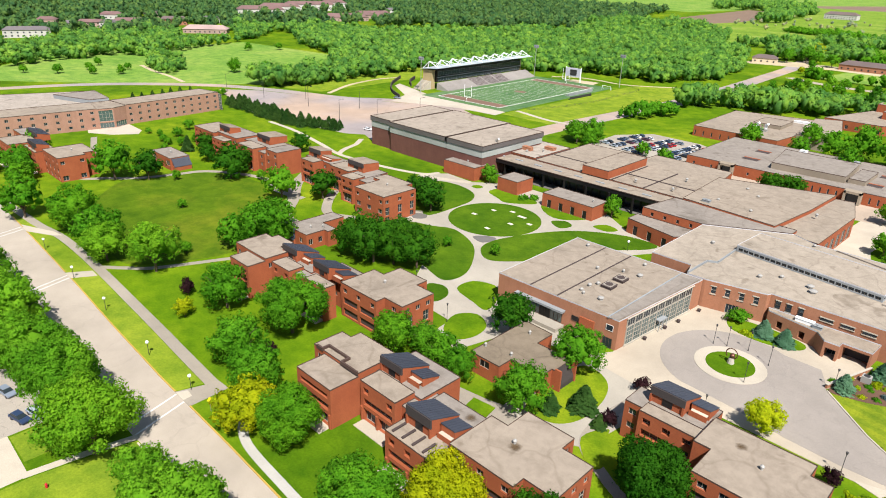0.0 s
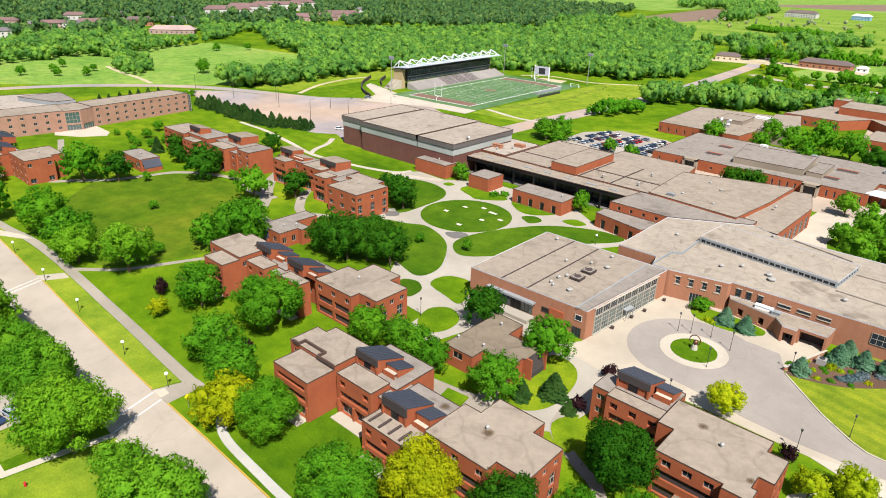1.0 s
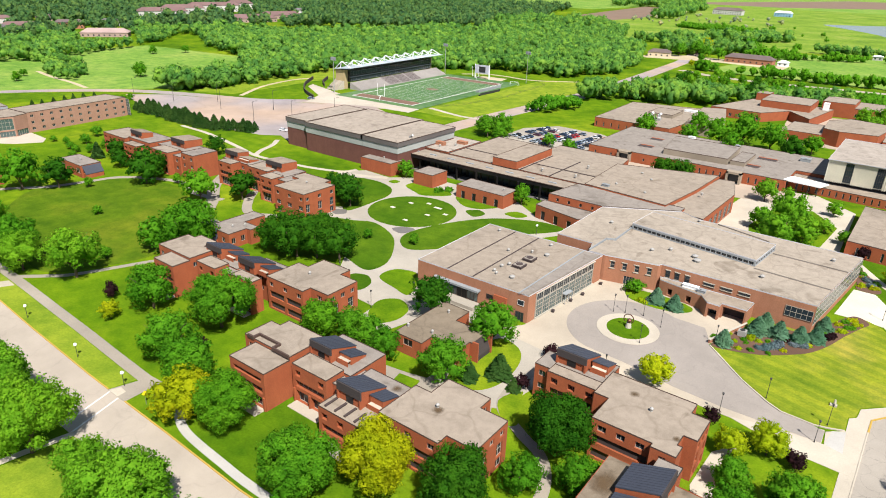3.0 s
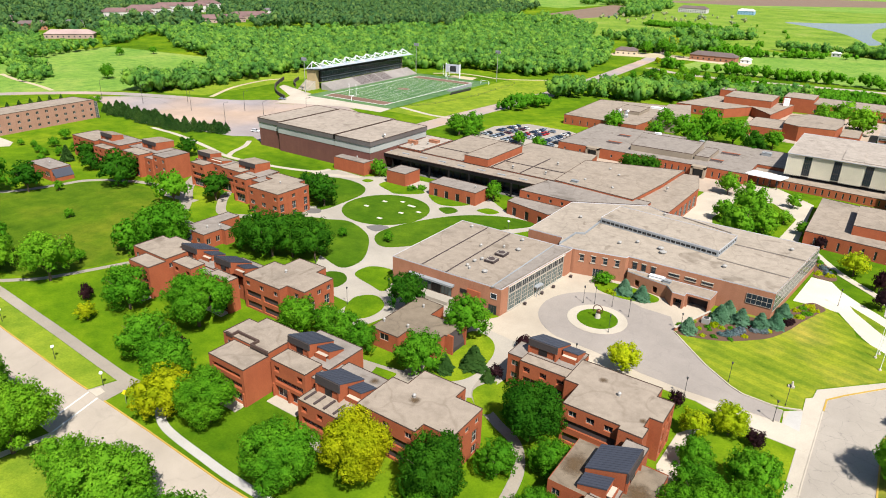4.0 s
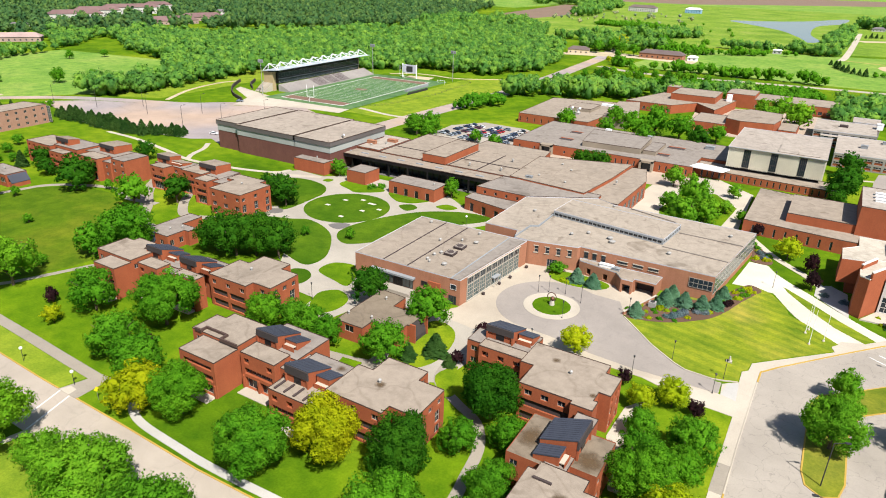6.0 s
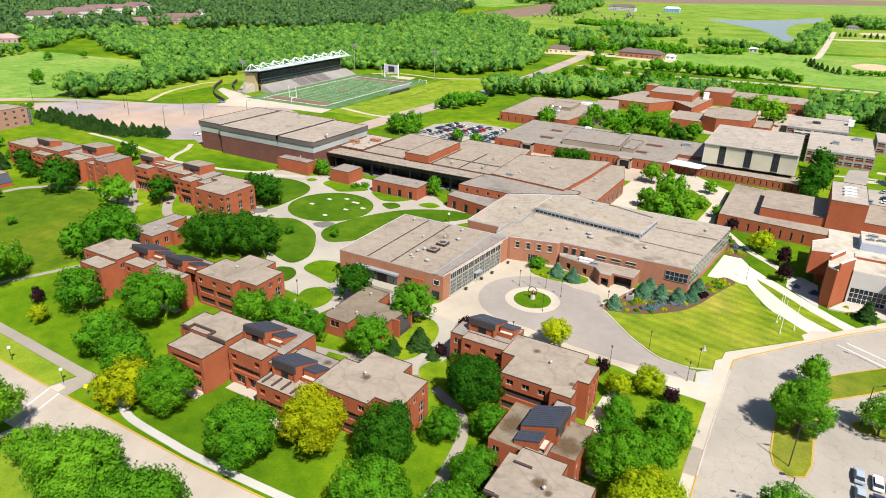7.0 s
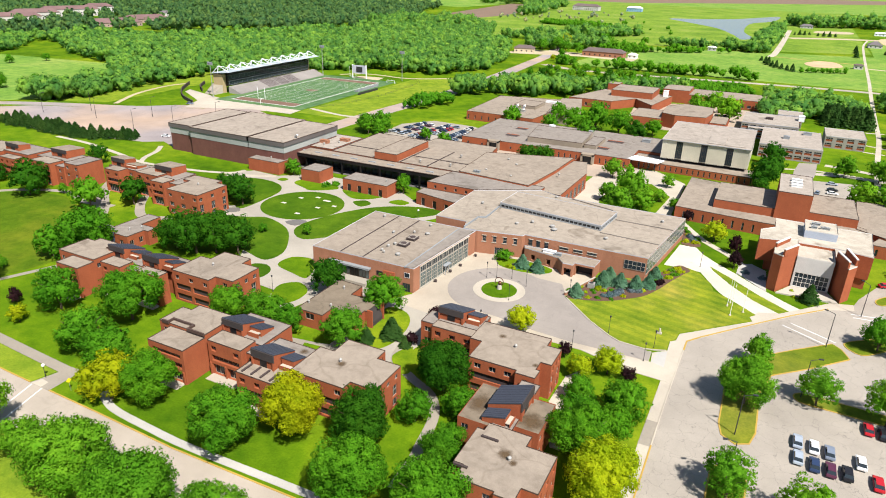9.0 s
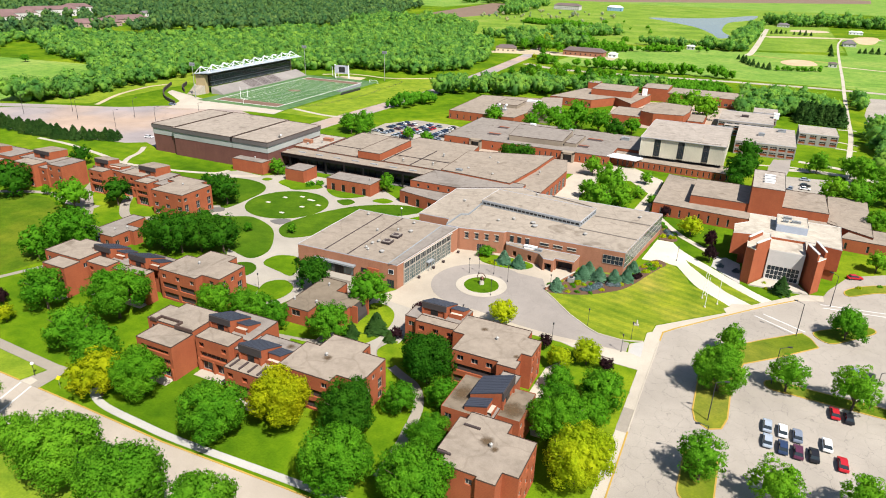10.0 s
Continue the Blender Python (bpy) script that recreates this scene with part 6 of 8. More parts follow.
for x, y in ((26, 163.4), (30, 163.0), (34, 162.6), (37.4, 162.2)):
    bm = bmesh.new()
    box(bm, x - 0.15, y - 0.15, 0, x + 0.15, y + 0.15, 4.2)
    part("post", bm, DARK_METAL, c)
place(c)

p = empty("theatre_hall", 92, 122, 0, "stepped orange brick theatre with a windowless fly tower", "theatre")
block(p, [(55.2, 103.0), (86, 100.4), (118, 101), (118, 112), (72, 143), (55.4, 146)], 0, 4.9, BRICK, [(0, 8, 0.7, 0.5, 3.4, 1, 1, 3.0), (1, 10, 0.7, 0.5, 3.4, 1, 1, 3.0)], ROOF)
block(p, rect(67.8, 109.4, 88.4, 134), 0, 8.0, BRICK, [], ROOF)
block(p, rect(88.4, 108.8, 99.4, 135), 0, 14.8, BRICK, [], ROOF_PALE)
block(p, rect(99.4, 111.6, 115, 136), 0, 8.0, BRICK, [], ROOF)
block(p, [(115, 110.4), (128.4, 101.6), (131, 147), (117, 146)], 0, 5.0, BRICK, [(0, 5, 0.8, 0.6, 3.2, 1, 1, 2.0)], ROOF)
block(p, [(118, 98.0), (136, 97.0), (137, 112), (124, 112)], 0, 4.4, BRICK, [(0, 3, 0.8, 0.6, 3.0, 1, 1, 2.0)], ROOF)
for yy in (118, 122, 126):
    roof_unit(p, 94, yy, 14.7, 3.6, 1.4, 0.7, WHITE_METAL)
place(p)

ROOF_CREAM = roof_material("cream roof membrane", (0.40, 0.36, 0.30))
SKY_PANEL = asphalt_material("pale blue grey metal", (0.36, 0.40, 0.48))
q = empty("arts_hall", 101, 72, 0, "modern brick arts hall with leaning pylons and a glass entrance", "university building")
PALE_PANEL = asphalt_material("pale grey panel", (0.47, 0.455, 0.44))
HIGH = [(84.9, 67.4), (93.6, 69.4), (106, 69.6), (115.4, 67.4), (116.6, 89.4), (88.9, 89.4), (88.9, 80.2), (84.8, 75.6)]
block(q, HIGH, 3.4, 10.8, BRICK, [], ROOF_CREAM, COPING_WHITE, rim=0.5)
bm = bmesh.new()
prism(bm, [(87.6, 69.2), (93.6, 69.6), (106, 69.8), (115.0, 68.2), (116.2, 89.2), (89.1, 89.2), (89.1, 80.4), (87.6, 77)], 0, 3.5)
part("base_wall", bm, BRICK, q)
block(q, rect(95.6, 59.4, 105.4, 69.7), 0, 10.0, PALE_PANEL, [(0, 1, 8.9, 0.5, 4.9, 8, 3, 0.4)], ROOF_CREAM, COPING_WHITE, frame_mat=COPING_WHITE)
block(q, rect(97.0, 75.4, 106.0, 85.6), 10.6, 13.2, SKY_PANEL, [], ROOF_CREAM, COPING_WHITE)
for x, y, w in ((100, 82, 2.4), (102.5, 79, 2.6), (99.4, 78.4, 1.6)):
    roof_unit(q, x, y, 13.1, w, 0.9, 0.5)


def pylon(poly, z, fins):
    """A tall brick pylon with white-capped fins standing above its hollow top."""
    block(q, poly, 0, z, BRICK, [], ROOF_CREAM, COPING_WHITE, rim=0.25)
    for a, b, top in fins:
        a, b = Vector(a), Vector(b)
        d = (b - a).normalized() * 0.25
        n = Vector((-d.y, d.x))
        foot = [tuple(v) for v in (a + n, a - n, b - n, b + n)]
        bm = bmesh.new()
        prism(bm, foot, z - 0.4, top)
        part("fin", bm, BRICK, q, "orange brick fin")
        bm = bmesh.new()
        prism(bm, [tuple(v) for v in (a + n * 1.3, a - n * 1.3, b - n * 1.3, b + n * 1.3)], top, top + 0.25)
        part("fin_cap", bm, COPING_WHITE, q, "white stone cap")


pylon([(91.5, 53.0), (95.55, 60.2), (95.55, 69.3), (92.6, 69.0), (89.2, 60.0), (89.2, 54.4)], 11.6, (((91.7, 53.5), (95.2, 59.8), 13.2), ((89.5, 59.6), (93.0, 67.0), 12.6)))
pylon([(108.3, 54.1), (110.6, 57.7), (110.4, 68.4), (105.45, 69.4), (105.45, 62.2)], 10.8, (((108.2, 54.7), (105.7, 62.0), 12.6), ((110.3, 58.2), (108.2, 66.5), 12.4)))
bm = bmesh.new()
prism(bm, [(91.8, 52.2), (108.0, 53.2), (105.4, 59.3), (95.6, 59.3)], 0, 0.4)
part("plinth", bm, STONE, q)
place(q)

FRAME_GREY = asphalt_material("grey concrete frame", (0.25, 0.23, 0.205))
s = empty("science_hall", 92, 245, 0, "grey concrete science hall with brick window bands", "university building")
for poly, z in ((rect(78, 221, 106.8, 264), 7.0), (rect(66, 273, 96, 306), 7.0), (rect(109, 262, 128.5, 285), 6.6), (rect(84, 306.4, 98, 322), 7.6), (rect(70, 264.2, 84, 272.8), 5.0)):
    n = max(3, int((poly[1][0] - poly[0][0]) / 4))
    block(s, poly, 0, z, FRAME_GREY, [(0, n, 3.2, 0.6, 1.8, 0, 1, 0.5), (0, n, 3.2, 1.85, 2.7, 3, 1, 0.5), (0, n, 3.2, 3.6, 4.8, 0, 1, 0.5), (0, n, 3.2, 4.85, 5.7, 3, 1, 0.5), (1, 8, 3.0, 3.8, 5.8, 3, 1)], ROOF_PALE, COPING_PALE, inner=BRICK)
roof_unit(s, 90, 240, 6.9, 3, 3, 1.2)
roof_unit(s, 100, 256, 6.9, 4, 3, 1.2)
roof_unit(s, 97, 296, 6.9, 3, 5, 2.6, WHITE_METAL)
roof_unit(s, 80, 290, 6.9, 4, 3, 0.8, DARK_PANEL)
place(s)

f = empty("field_labs", -60, 245, 0, "low brick laboratory wings with white roof machinery", "university building")
block(f, [(-84, 217), (-42, 217), (-40, 236), (-46, 286), (-86, 276)], 0, 5.4, BRICK, [(0, 10, 0.7, 0.8, 3.2, 1, 1)], ROOF)
block(f, [(-40, 236), (-26, 236), (-26, 262), (-34, 292), (-46, 286)], 0, 6.4, TAN_PANEL, [], ROOF)
roof_unit(f, -57, 234, 5.3, 8, 2.4, 1.0, VENT)
for x in (-59, -54.5):
    bm = bmesh.new()
    bar(bm, (x, 235.5, 5.2), (x, 235.5, 8.2), 0.7, 0.7, 10)
    bar(bm, (x, 235.5, 8.1), (x + 1.2, 234.6, 8.9), 0.6, 0.6, 10)
    part("flue", bm, WHITE_METAL, f, "white exhaust flue")
roof_unit(f, -44, 272, 5.3, 16, 4, 0.7, WHITE_METAL)
block(f, rect(-64, 244, -50, 262), 5.2, 7.2, TAN_PANEL, [], ROOF)
place(f)

e = empty("laboratory_hall", 10, 320, 0, "brick laboratory hall with stepped tan roofs", "university building")
block(e, [(-45, 299), (-16, 299), (-4, 318), (10, 300), (16, 345), (-30, 352)], 0, 5.6, BRICK, [(0, 6, 1.6, 1, 3, 2, 1)], ROOF)
block(e, rect(-22, 322, 6, 350), 0, 9.6, BRICK, [(0, 3, 5.0, 3.0, 4.6, 3, 1, 2)], ROOF)
block(e, rect(-30, 345, -22, 356), 0, 10.0, BRICK, [], ROOF)
block(e, rect(8, 352, 26, 376), 0, 9.0, BRICK, [], ROOF)
block(e, [(26, 352), (82, 352), (82, 382), (26, 382)], 0, 6.5, BRICK, [(0, 12, 2.4, 1.2, 3.2, 2, 1)], ROOF)
roof_unit(e, 12, 340, 5.5, 3, 4, 4.0, WHITE_METAL)
place(e)
w = empty("lecture_theatre", 34, 285, 0, "polygonal brick lecture theatre with a tan roof", "university building")
block(w, [(22, 266), (30, 262), (47, 265), (49, 280), (48, 300), (30, 304), (21, 290)], 0, 8.2, BRICK, [], ROOF)
block(w, rect(4, 262, 22, 290), 0, 5.2, BRICK, [], ROOF)
block(w, rect(49, 270, 58, 300), 0, 4.6, BRICK, [], ROOF)
place(w)

# ---- stadium, turned a little from the campus grid ----
AXIS = Matrix.Translation((-216.5, 187, 0)) @ Matrix.Rotation(radians(2.6), 4, "Z") @ Matrix.Translation((216.5, -187, 0))


def turned(poly):
    return [tuple((AXIS @ Vector((x, y, 0)))[:2]) for x, y in poly]


def on_axis(root):
    """Turn a thing whose parts were written on the straight grid."""
    root.matrix_world = AXIS @ Matrix.Translation(root.location)


sheet("sports_field", turned(rect(-250, 180, -182, 308)), 0.10, TURF, "green artificial turf football field with white lines", "football field")
MAROON = asphalt_material("maroon turf", (0.15, 0.085, 0.06))
for y0, y1 in ((187.4, 196.5), (288.0, 297.0)):
    sheet("end_zone", turned(rect(-240.6, y0, -191.6, y1)), 0.115, MAROON, "maroon painted end zone", "football field")
bm = bmesh.new()
for yy in [196.6 + 4.57 * j for j in range(21)]:
    box(bm, -240.6, yy - 0.07, 0.05, -191.6, yy + 0.07, 0.165)
for xx in (-241.4, -192.2):
    box(bm, xx, 186.6, 0.05, xx + 0.8, 298.0, 0.17)
for yy in (186.4, 297.0):
    box(bm, -241.4, yy, 0.05, -191.2, yy + 0.8, 0.168)
for xx in (-226, -207):
    for j in range(20):
        box(bm, xx - 0.7, 198.9 + 4.57 * j, 0.05, xx + 0.7, 199.3 + 4.57 * j, 0.166)
bm.transform(AXIS)
tagged(part("field_lines", bm, PAINT_WHITE), "white painted yard lines of the football field", "field marking", "", "structure")
sheet("field_emblem", turned([(-216 + 5 * math.cos(k * 0.4), 242 + 3.4 * math.sin(k * 0.4)) for k in range(15)]), 0.115, MAROON, "plain maroon oval painted on midfield", "field marking")
tb = empty("team_bench", -181, 258, 0, "long dark team bench beside the field", "bench")
bm = bmesh.new()
box(bm, -182.2, 246, 0, -181.0, 271, 0.5)
box(bm, -181.2, 246, 0.4, -180.9, 271, 1.7)
part("seat", bm, DARK_METAL, tb)
place(tb)
go = empty("soccer_goal", -187.6, 300.5, 0, "small white goal frame beside the field", "goal")
bm = bmesh.new()
for x in (-191.0, -184.2):
    bar(bm, (x, 300.5, 0), (x, 300.5, 2.6), 0.12, 0.12, 6)
    bar(bm, (x, 300.5, 2.6), (x, 302.6, 0), 0.08, 0.08, 6)
bar(bm, (-191.0, 300.5, 2.6), (-184.2, 300.5, 2.6), 0.12, 0.12, 6)
part("frame", bm, WHITE_METAL, go)
place(go)
fe = empty("fence", -168, 260, 0, "low dark wire fence beside the playing field", "fence")
line = along([(-182, 196), (-173, 205), (-166, 248), (-168.5, 284), (-171, 317), (-184, 326)])
for k in range(0, len(line) - 1, 2):
    p0, p1 = line[k], line[min(k + 2, len(line) - 1)]
    bm = bmesh.new()
    bar(bm, (p0.x, p0.y, 0), (p0.x, p0.y, 1.3), 0.06, 0.06, 5)
    part("post", bm, DARK_METAL, fe)
    bm = bmesh.new()
    for z in (0.35, 0.8, 1.25):
        bar(bm, (p0.x, p0.y, z), (p1.x, p1.y, z), 0.03, 0.03, 4)
    part("rail", bm, DARK_METAL, fe)
place(fe)
st = empty("grandstand", -260, 245, 0, "roofed grandstand with a white truss roof and press box", "grandstand")
BLEACHER, SEATS = asphalt_material("grey bleachers", (0.30, 0.275, 0.26)), asphalt_material("dark seats", (0.10, 0.075, 0.08))
for j in range(11):
    bm = bmesh.new()
    box(bm, -248.2 - j * 0.9, 191, 0, -247.3 - j * 0.9, 304, 0.9 + j * 0.36)
    part("bench", bm, BLEACHER, st)
    for y0, y1 in ((226, 240), (242, 254), (256, 268)):
        bm = bmesh.new()
        box(bm, -248.1 - j * 0.9, y0, 0.9 + j * 0.36, -247.7 - j * 0.9, y1, 1.15 + j * 0.36)
        part("seat_block", bm, SEATS, st, "dark plastic seats")
for y0, y1, z0 in ((192, 298, 4.6),):
    bm = bmesh.new()
    box(bm, -267, y0, z0, -258.4, y1, 12.2)
    part("press_box", bm, PENT_PANEL, st, "dark glazed press box")
    bm = bmesh.new()
    box(bm, -258.4, y0, 7.7, -257.6, y1, 8.1)
    part("balcony", bm, GREY_METAL, st)
window(st, (-258.4, 193), (-258.4, 297), (0.5, 103, 8.9, 11.6), 0, -0.1, GREY_METAL, GLASS, 34, 1)
window(st, (-258.4, 193), (-258.4, 297), (0.5, 103, 5.2, 7.5), 0, -0.1, GREY_METAL, GLASS, 34, 1)
for j in range(8):
    bm = bmesh.new()
    box(bm, -265, 195 + j * 14, 0, -264, 196 + j * 14, 4.8)
    part("column", bm, GREY_METAL, st)
TAN = asphalt_material("yellow brick", (0.36, 0.28, 0.15))
for x0, y0, x1, y1, z1 in ((-268, 188.5, -260, 192, 12.6), (-266, 298, -259, 300, 12.4)):
    bm = bmesh.new()
    box(bm, x0, y0, 0, x1, y1, z1)
    part("end_wall", bm, TAN, st, "tan end wall")
bm = bmesh.new()
v = [bm.verts.new(t) for t in ((-268, 187, 13.0), (-253.5, 187, 14.4), (-253.5, 308, 14.4), (-268, 308, 13.0), (-268, 187, 13.4), (-253.5, 187, 14.8), (-253.5, 308, 14.8), (-268, 308, 13.4))]
for fc in ((4, 5, 6, 7), (3, 2, 1, 0), (0, 1, 5, 4), (1, 2, 6, 5), (2, 3, 7, 6), (3, 0, 4, 7)):
    bm.faces.new([v[i] for i in fc])
part("roof", bm, asphalt_material("pale blue roof metal", (0.38, 0.43, 0.47)), st, "pale blue metal canopy roof")
for j in range(10):
    yy = 188.5 + j * 13
    bm = bmesh.new()
    bar(bm, (-264, yy, 13.2), (-262.5, yy, 18.2), 0.3, 0.3)
    bar(bm, (-262.5, yy, 18.2), (-254, yy, 14.6), 0.26, 0.26)
    bar(bm, (-262.5, yy, 18.2), (-268, yy, 13.4), 0.26, 0.26)
    part("truss", bm, WHITE_METAL, st, "white steel roof truss")
    if j < 9:
        bm = bmesh.new()
        bar(bm, (-262.5, yy, 18.2), (-256, yy + 13, 14.8), 0.2, 0.2)
        bar(bm, (-256, yy, 14.8), (-262.5, yy + 13, 18.2), 0.2, 0.2)
        part("brace", bm, WHITE_METAL, st)
place(st)
st.location.y = 251.3
on_axis(st)
st.scale.y = 0.9
bm = bmesh.new()
for j in range(10):
    box(bm, -270, 198.5 - j * 0.9, 0, -261, 199.4 - j * 0.9, 6.0 - j * 0.6)
tagged(part("stair", bm, CONCRETE), "broad concrete stair at the end of the grandstand", "stairs", "", "structure")
for pts in ([(-250, 160), (-270, 171), (-290, 189), (-306, 211)], [(-277, 195), (-289, 205), (-299, 219)]):
    line = along(pts)
    bm = bmesh.new()
    for a, b in zip(line, line[1:]):
        d2 = (b - a).normalized()
        n2 = Vector((-d2.y, d2.x)) * 0.35
        lo = [bm.verts.new((q.x, q.y, -0.1)) for q in (a - n2, b - n2, b + n2, a + n2)]
        hi = [bm.verts.new((q.x, q.y, 2.2)) for q in (a - n2, b - n2, b + n2, a + n2)]
        bm.faces.new(hi)
        for k2 in range(4):
            bm.faces.new((lo[k2], lo[(k2 + 1) % 4], hi[(k2 + 1) % 4], hi[k2]))
    bmesh.ops.remove_doubles(bm, verts=bm.verts, dist=0.2)
    tagged(part("retaining_wall", bm, DARK_PANEL), "dark curved retaining wall at the stadium ramp", "wall", "", "structure")
sb = empty("scoreboard", -216, 308, 0, "white framed stadium scoreboard with a dark screen", "scoreboard")
for x in (-222, -209.5):
    bm = bmesh.new()
    bar(bm, (x, 308, 0), (x, 308, 10.8), 0.45, 0.45)
    part("post", bm, WHITE_METAL, sb)
bm = bmesh.new()
box(bm, -221.6, 307.4, 4.0, -209.8, 308.6, 10.2)
part("board", bm, asphalt_material("pale scoreboard panel", (0.40, 0.40, 0.46)), sb)
bm = bmesh.new()
box(bm, -218.6, 307.2, 5.0, -212.6, 307.38, 9.2)
part("screen", bm, DARK_METAL, sb, "dark blank screen")
place(sb)
on_axis(sb)


def floodlight(x, y, h=22):
    o = empty("floodlight_mast", x, y, 0, "tall steel floodlight mast beside the field", "floodlight", "floodlight masts")
    bm = bmesh.new()
    bar(bm, (0, 0, 0), (0, 0, h), 0.3, 0.15, 8)
    part("mast", bm, STEEL, o)
    bm = bmesh.new()
    box(bm, -2.2, -0.1, h - 1.2, 2.2, 0.1, h + 1.0)
    for r2 in range(2):
        for j in range(4):
            box(bm, -2.0 + j * 1.1, -0.5, h - 1.0 + r2 * 1.0, -1.4 + j * 1.1, -0.08, h - 0.4 + r2 * 1.0)
    part("lamp_bank", bm, GREY_METAL, o)


for x, y in ((-258, 309), (-187, 317), (-256, 184)):
    floodlight(x, y)
gp = empty("goal_post", *turned([(-216, 186)])[0], 0, "white football goal post behind the end line", "goal post", "goal posts")
gp.rotation_euler = (0, 0, radians(2.6))
bm = bmesh.new()
bar(bm, (0, -1.5, 0), (0, -1.5, 2.2), 0.14)
bar(bm, (0, -1.5, 2.2), (0, 0, 3.0), 0.12)
bar(bm, (-2.8, 0, 3.05), (2.8, 0, 3.05), 0.12)
for x in (-2.8, 2.8):
    bar(bm, (x, 0, 3.05), (x, 0, 10.5), 0.12)
part("upright", bm, WHITE_METAL, gp)
copy_thing(gp, pose(*turned([(-216, 298.6)])[0], 0, 0, 0, 182.6))
bm = bmesh.new()
for j in range(4):
    box(bm, -188 + j * 0.8, 254, 0, -187.2 + j * 0.8, 284, 0.5 + j * 0.45)
bm.transform(AXIS)
tagged(part("bleacher", bm, GREY_METAL), "low grey visitor bleachers beside the field", "bleachers")

# ---- distant houses ----


CLEARINGS = []


def house(x, y, w, dd, hh, ang, roof_mat, wall_mat, label, category="house"):
    CLEARINGS.append((x, y, w))
    o = empty("house", x, y, 0, label, category, "distant houses")
    o.rotation_euler = (0, 0, radians(ang))
    bm = bmesh.new()
    prism(bm, rect(-w / 2, -dd / 2, w / 2, dd / 2), 0, hh)
    part("wall", bm, wall_mat, o)
    bm = bmesh.new()
    a0, a1, r2 = hh, hh + dd * 0.22, 0.6
    v = [bm.verts.new(t) for t in ((-w / 2 - r2, -dd / 2 - r2, a0), (w / 2 + r2, -dd / 2 - r2, a0), (w / 2 + r2, dd / 2 + r2, a0), (-w / 2 - r2, dd / 2 + r2, a0), (-w / 2 + dd * 0.3, 0, a1), (w / 2 - dd * 0.3, 0, a1))]
    for fc in ((0, 1, 5, 4), (2, 3, 4, 5), (1, 2, 5), (3, 0, 4), (3, 2, 1, 0)):
        bm.faces.new([v[i] for i in fc])
    part("roof", bm, roof_mat, o)
    n = max(2, int(w / 5))
    for j in range(n):
        for z in ([1.2, 4.2] if hh > 5 else [1.2]):
            bm = bmesh.new()
            xx = -w / 2 + (j + 0.5) * w / n
            box(bm, xx - 0.7, -dd / 2 - 0.08, z, xx + 0.7, -dd / 2 + 0.02, z + 1.4)
            part("window", bm, GLASS, o)
    return o


ROOF_RED = asphalt_material("red shingles", (0.155, 0.095, 0.09))
ROOF_BROWN = asphalt_material("brown shingles", (0.12, 0.09, 0.085))
ROOF_GREYISH = asphalt_material("grey shingles", (0.13, 0.115, 0.12))
ROOF_PINK = asphalt_material("faded pink metal roof", (0.33, 0.24, 0.22))
CREAM = asphalt_material("cream siding", (0.45, 0.43, 0.41))
PINKISH = asphalt_material("pinkish siding", (0.33, 0.235, 0.20))
for x, y, w, dd, hh, ang, rm, wm in ((-694, 75, 40, 14, 7, 72, ROOF_GREYISH, CREAM), (-788, 121, 20, 14, 8, 62, ROOF_RED, PINKISH), (-748, 132, 14, 12, 7, 62, ROOF_GREYISH, CREAM), (-762, 158, 30, 14, 6, 62, ROOF_RED, PINKISH), (-742, 170, 16, 14, 7, 40, ROOF_GREYISH, CREAM), (-748, 196, 38, 16, 7, 66, ROOF_RED, PINKISH), (-830, 206, 26, 16, 8, 60, ROOF_RED, CREAM), (-840, 262, 20, 14, 7, 50, ROOF_BROWN, PINKISH), (-756, 250, 30, 14, 7, 62, ROOF_BROWN, BRICK_BROWN), (-760, 300, 20, 12, 6, 62, ROOF_GREYISH, CREAM)):
    house(x, y, w, dd, hh, ang, rm, wm, "distant two-storey house with a hipped shingle roof")
house(-656, 240, 46, 18, 4.5, 52, ROOF_PINK, PINKISH, "long low farm shed with a pale pink roof", "shed")
for x, y, w, hh, ang in ((-842, 420, 66, 9, 66), (-885, 480, 60, 9, 66), (-900, 545, 80, 10, 72), (-915, 605, 40, 11, 72)):
    house(x, y, w, 22, hh, ang, ROOF_RED, CREAM, "large white apartment house with red hipped roofs", "apartment house")
house(-722, 480, 64, 24, 5, 76, ROOF_RED, PINKISH, "low brick school with red roofs", "school")
house(-745, 550, 60, 24, 5, 76, ROOF_RED, PINKISH, "low brick school with red roofs", "school")
house(-800, 640, 24, 14, 6, 70, ROOF_GREYISH, CREAM, "distant two-storey house with a hipped shingle roof")
house(-178, 572, 22, 14, 4.5, 15, ROOF_BROWN, asphalt_material("tan siding", (0.55, 0.45, 0.32)), "tan farm shed with open doors", "shed")
house(-94, 592, 44, 16, 5, 0, ROOF_BROWN, BRICK_BROWN, "low maroon and white maintenance building", "shed")
house(-64, 596, 9, 9, 3.5, 0, WHITE_METAL, WHITE_METAL, "white metal maintenance shed", "shed")
house(-350, 1450, 60, 24, 9, 0, ROOF_BROWN, CREAM, "white farm house far beyond the fields", "farm house")
house(-250, 1500, 34, 18, 8, 0, WHITE_METAL, asphalt_material("blue shed siding", (0.2, 0.35, 0.5)), "blue metal farm shed", "shed")
house(1, 738, 9, 6, 4, 0, WHITE_METAL, CREAM, "small white shed by the practice field", "shed")
house(150, 660, 8, 6, 4, 0, ROOF_BROWN, CREAM, "small dugout beside the ball field", "shed")
house(186, 934, 16, 20, 4, 0, ROOF_GREYISH, CREAM, "pale field house beside the lane", "shed")
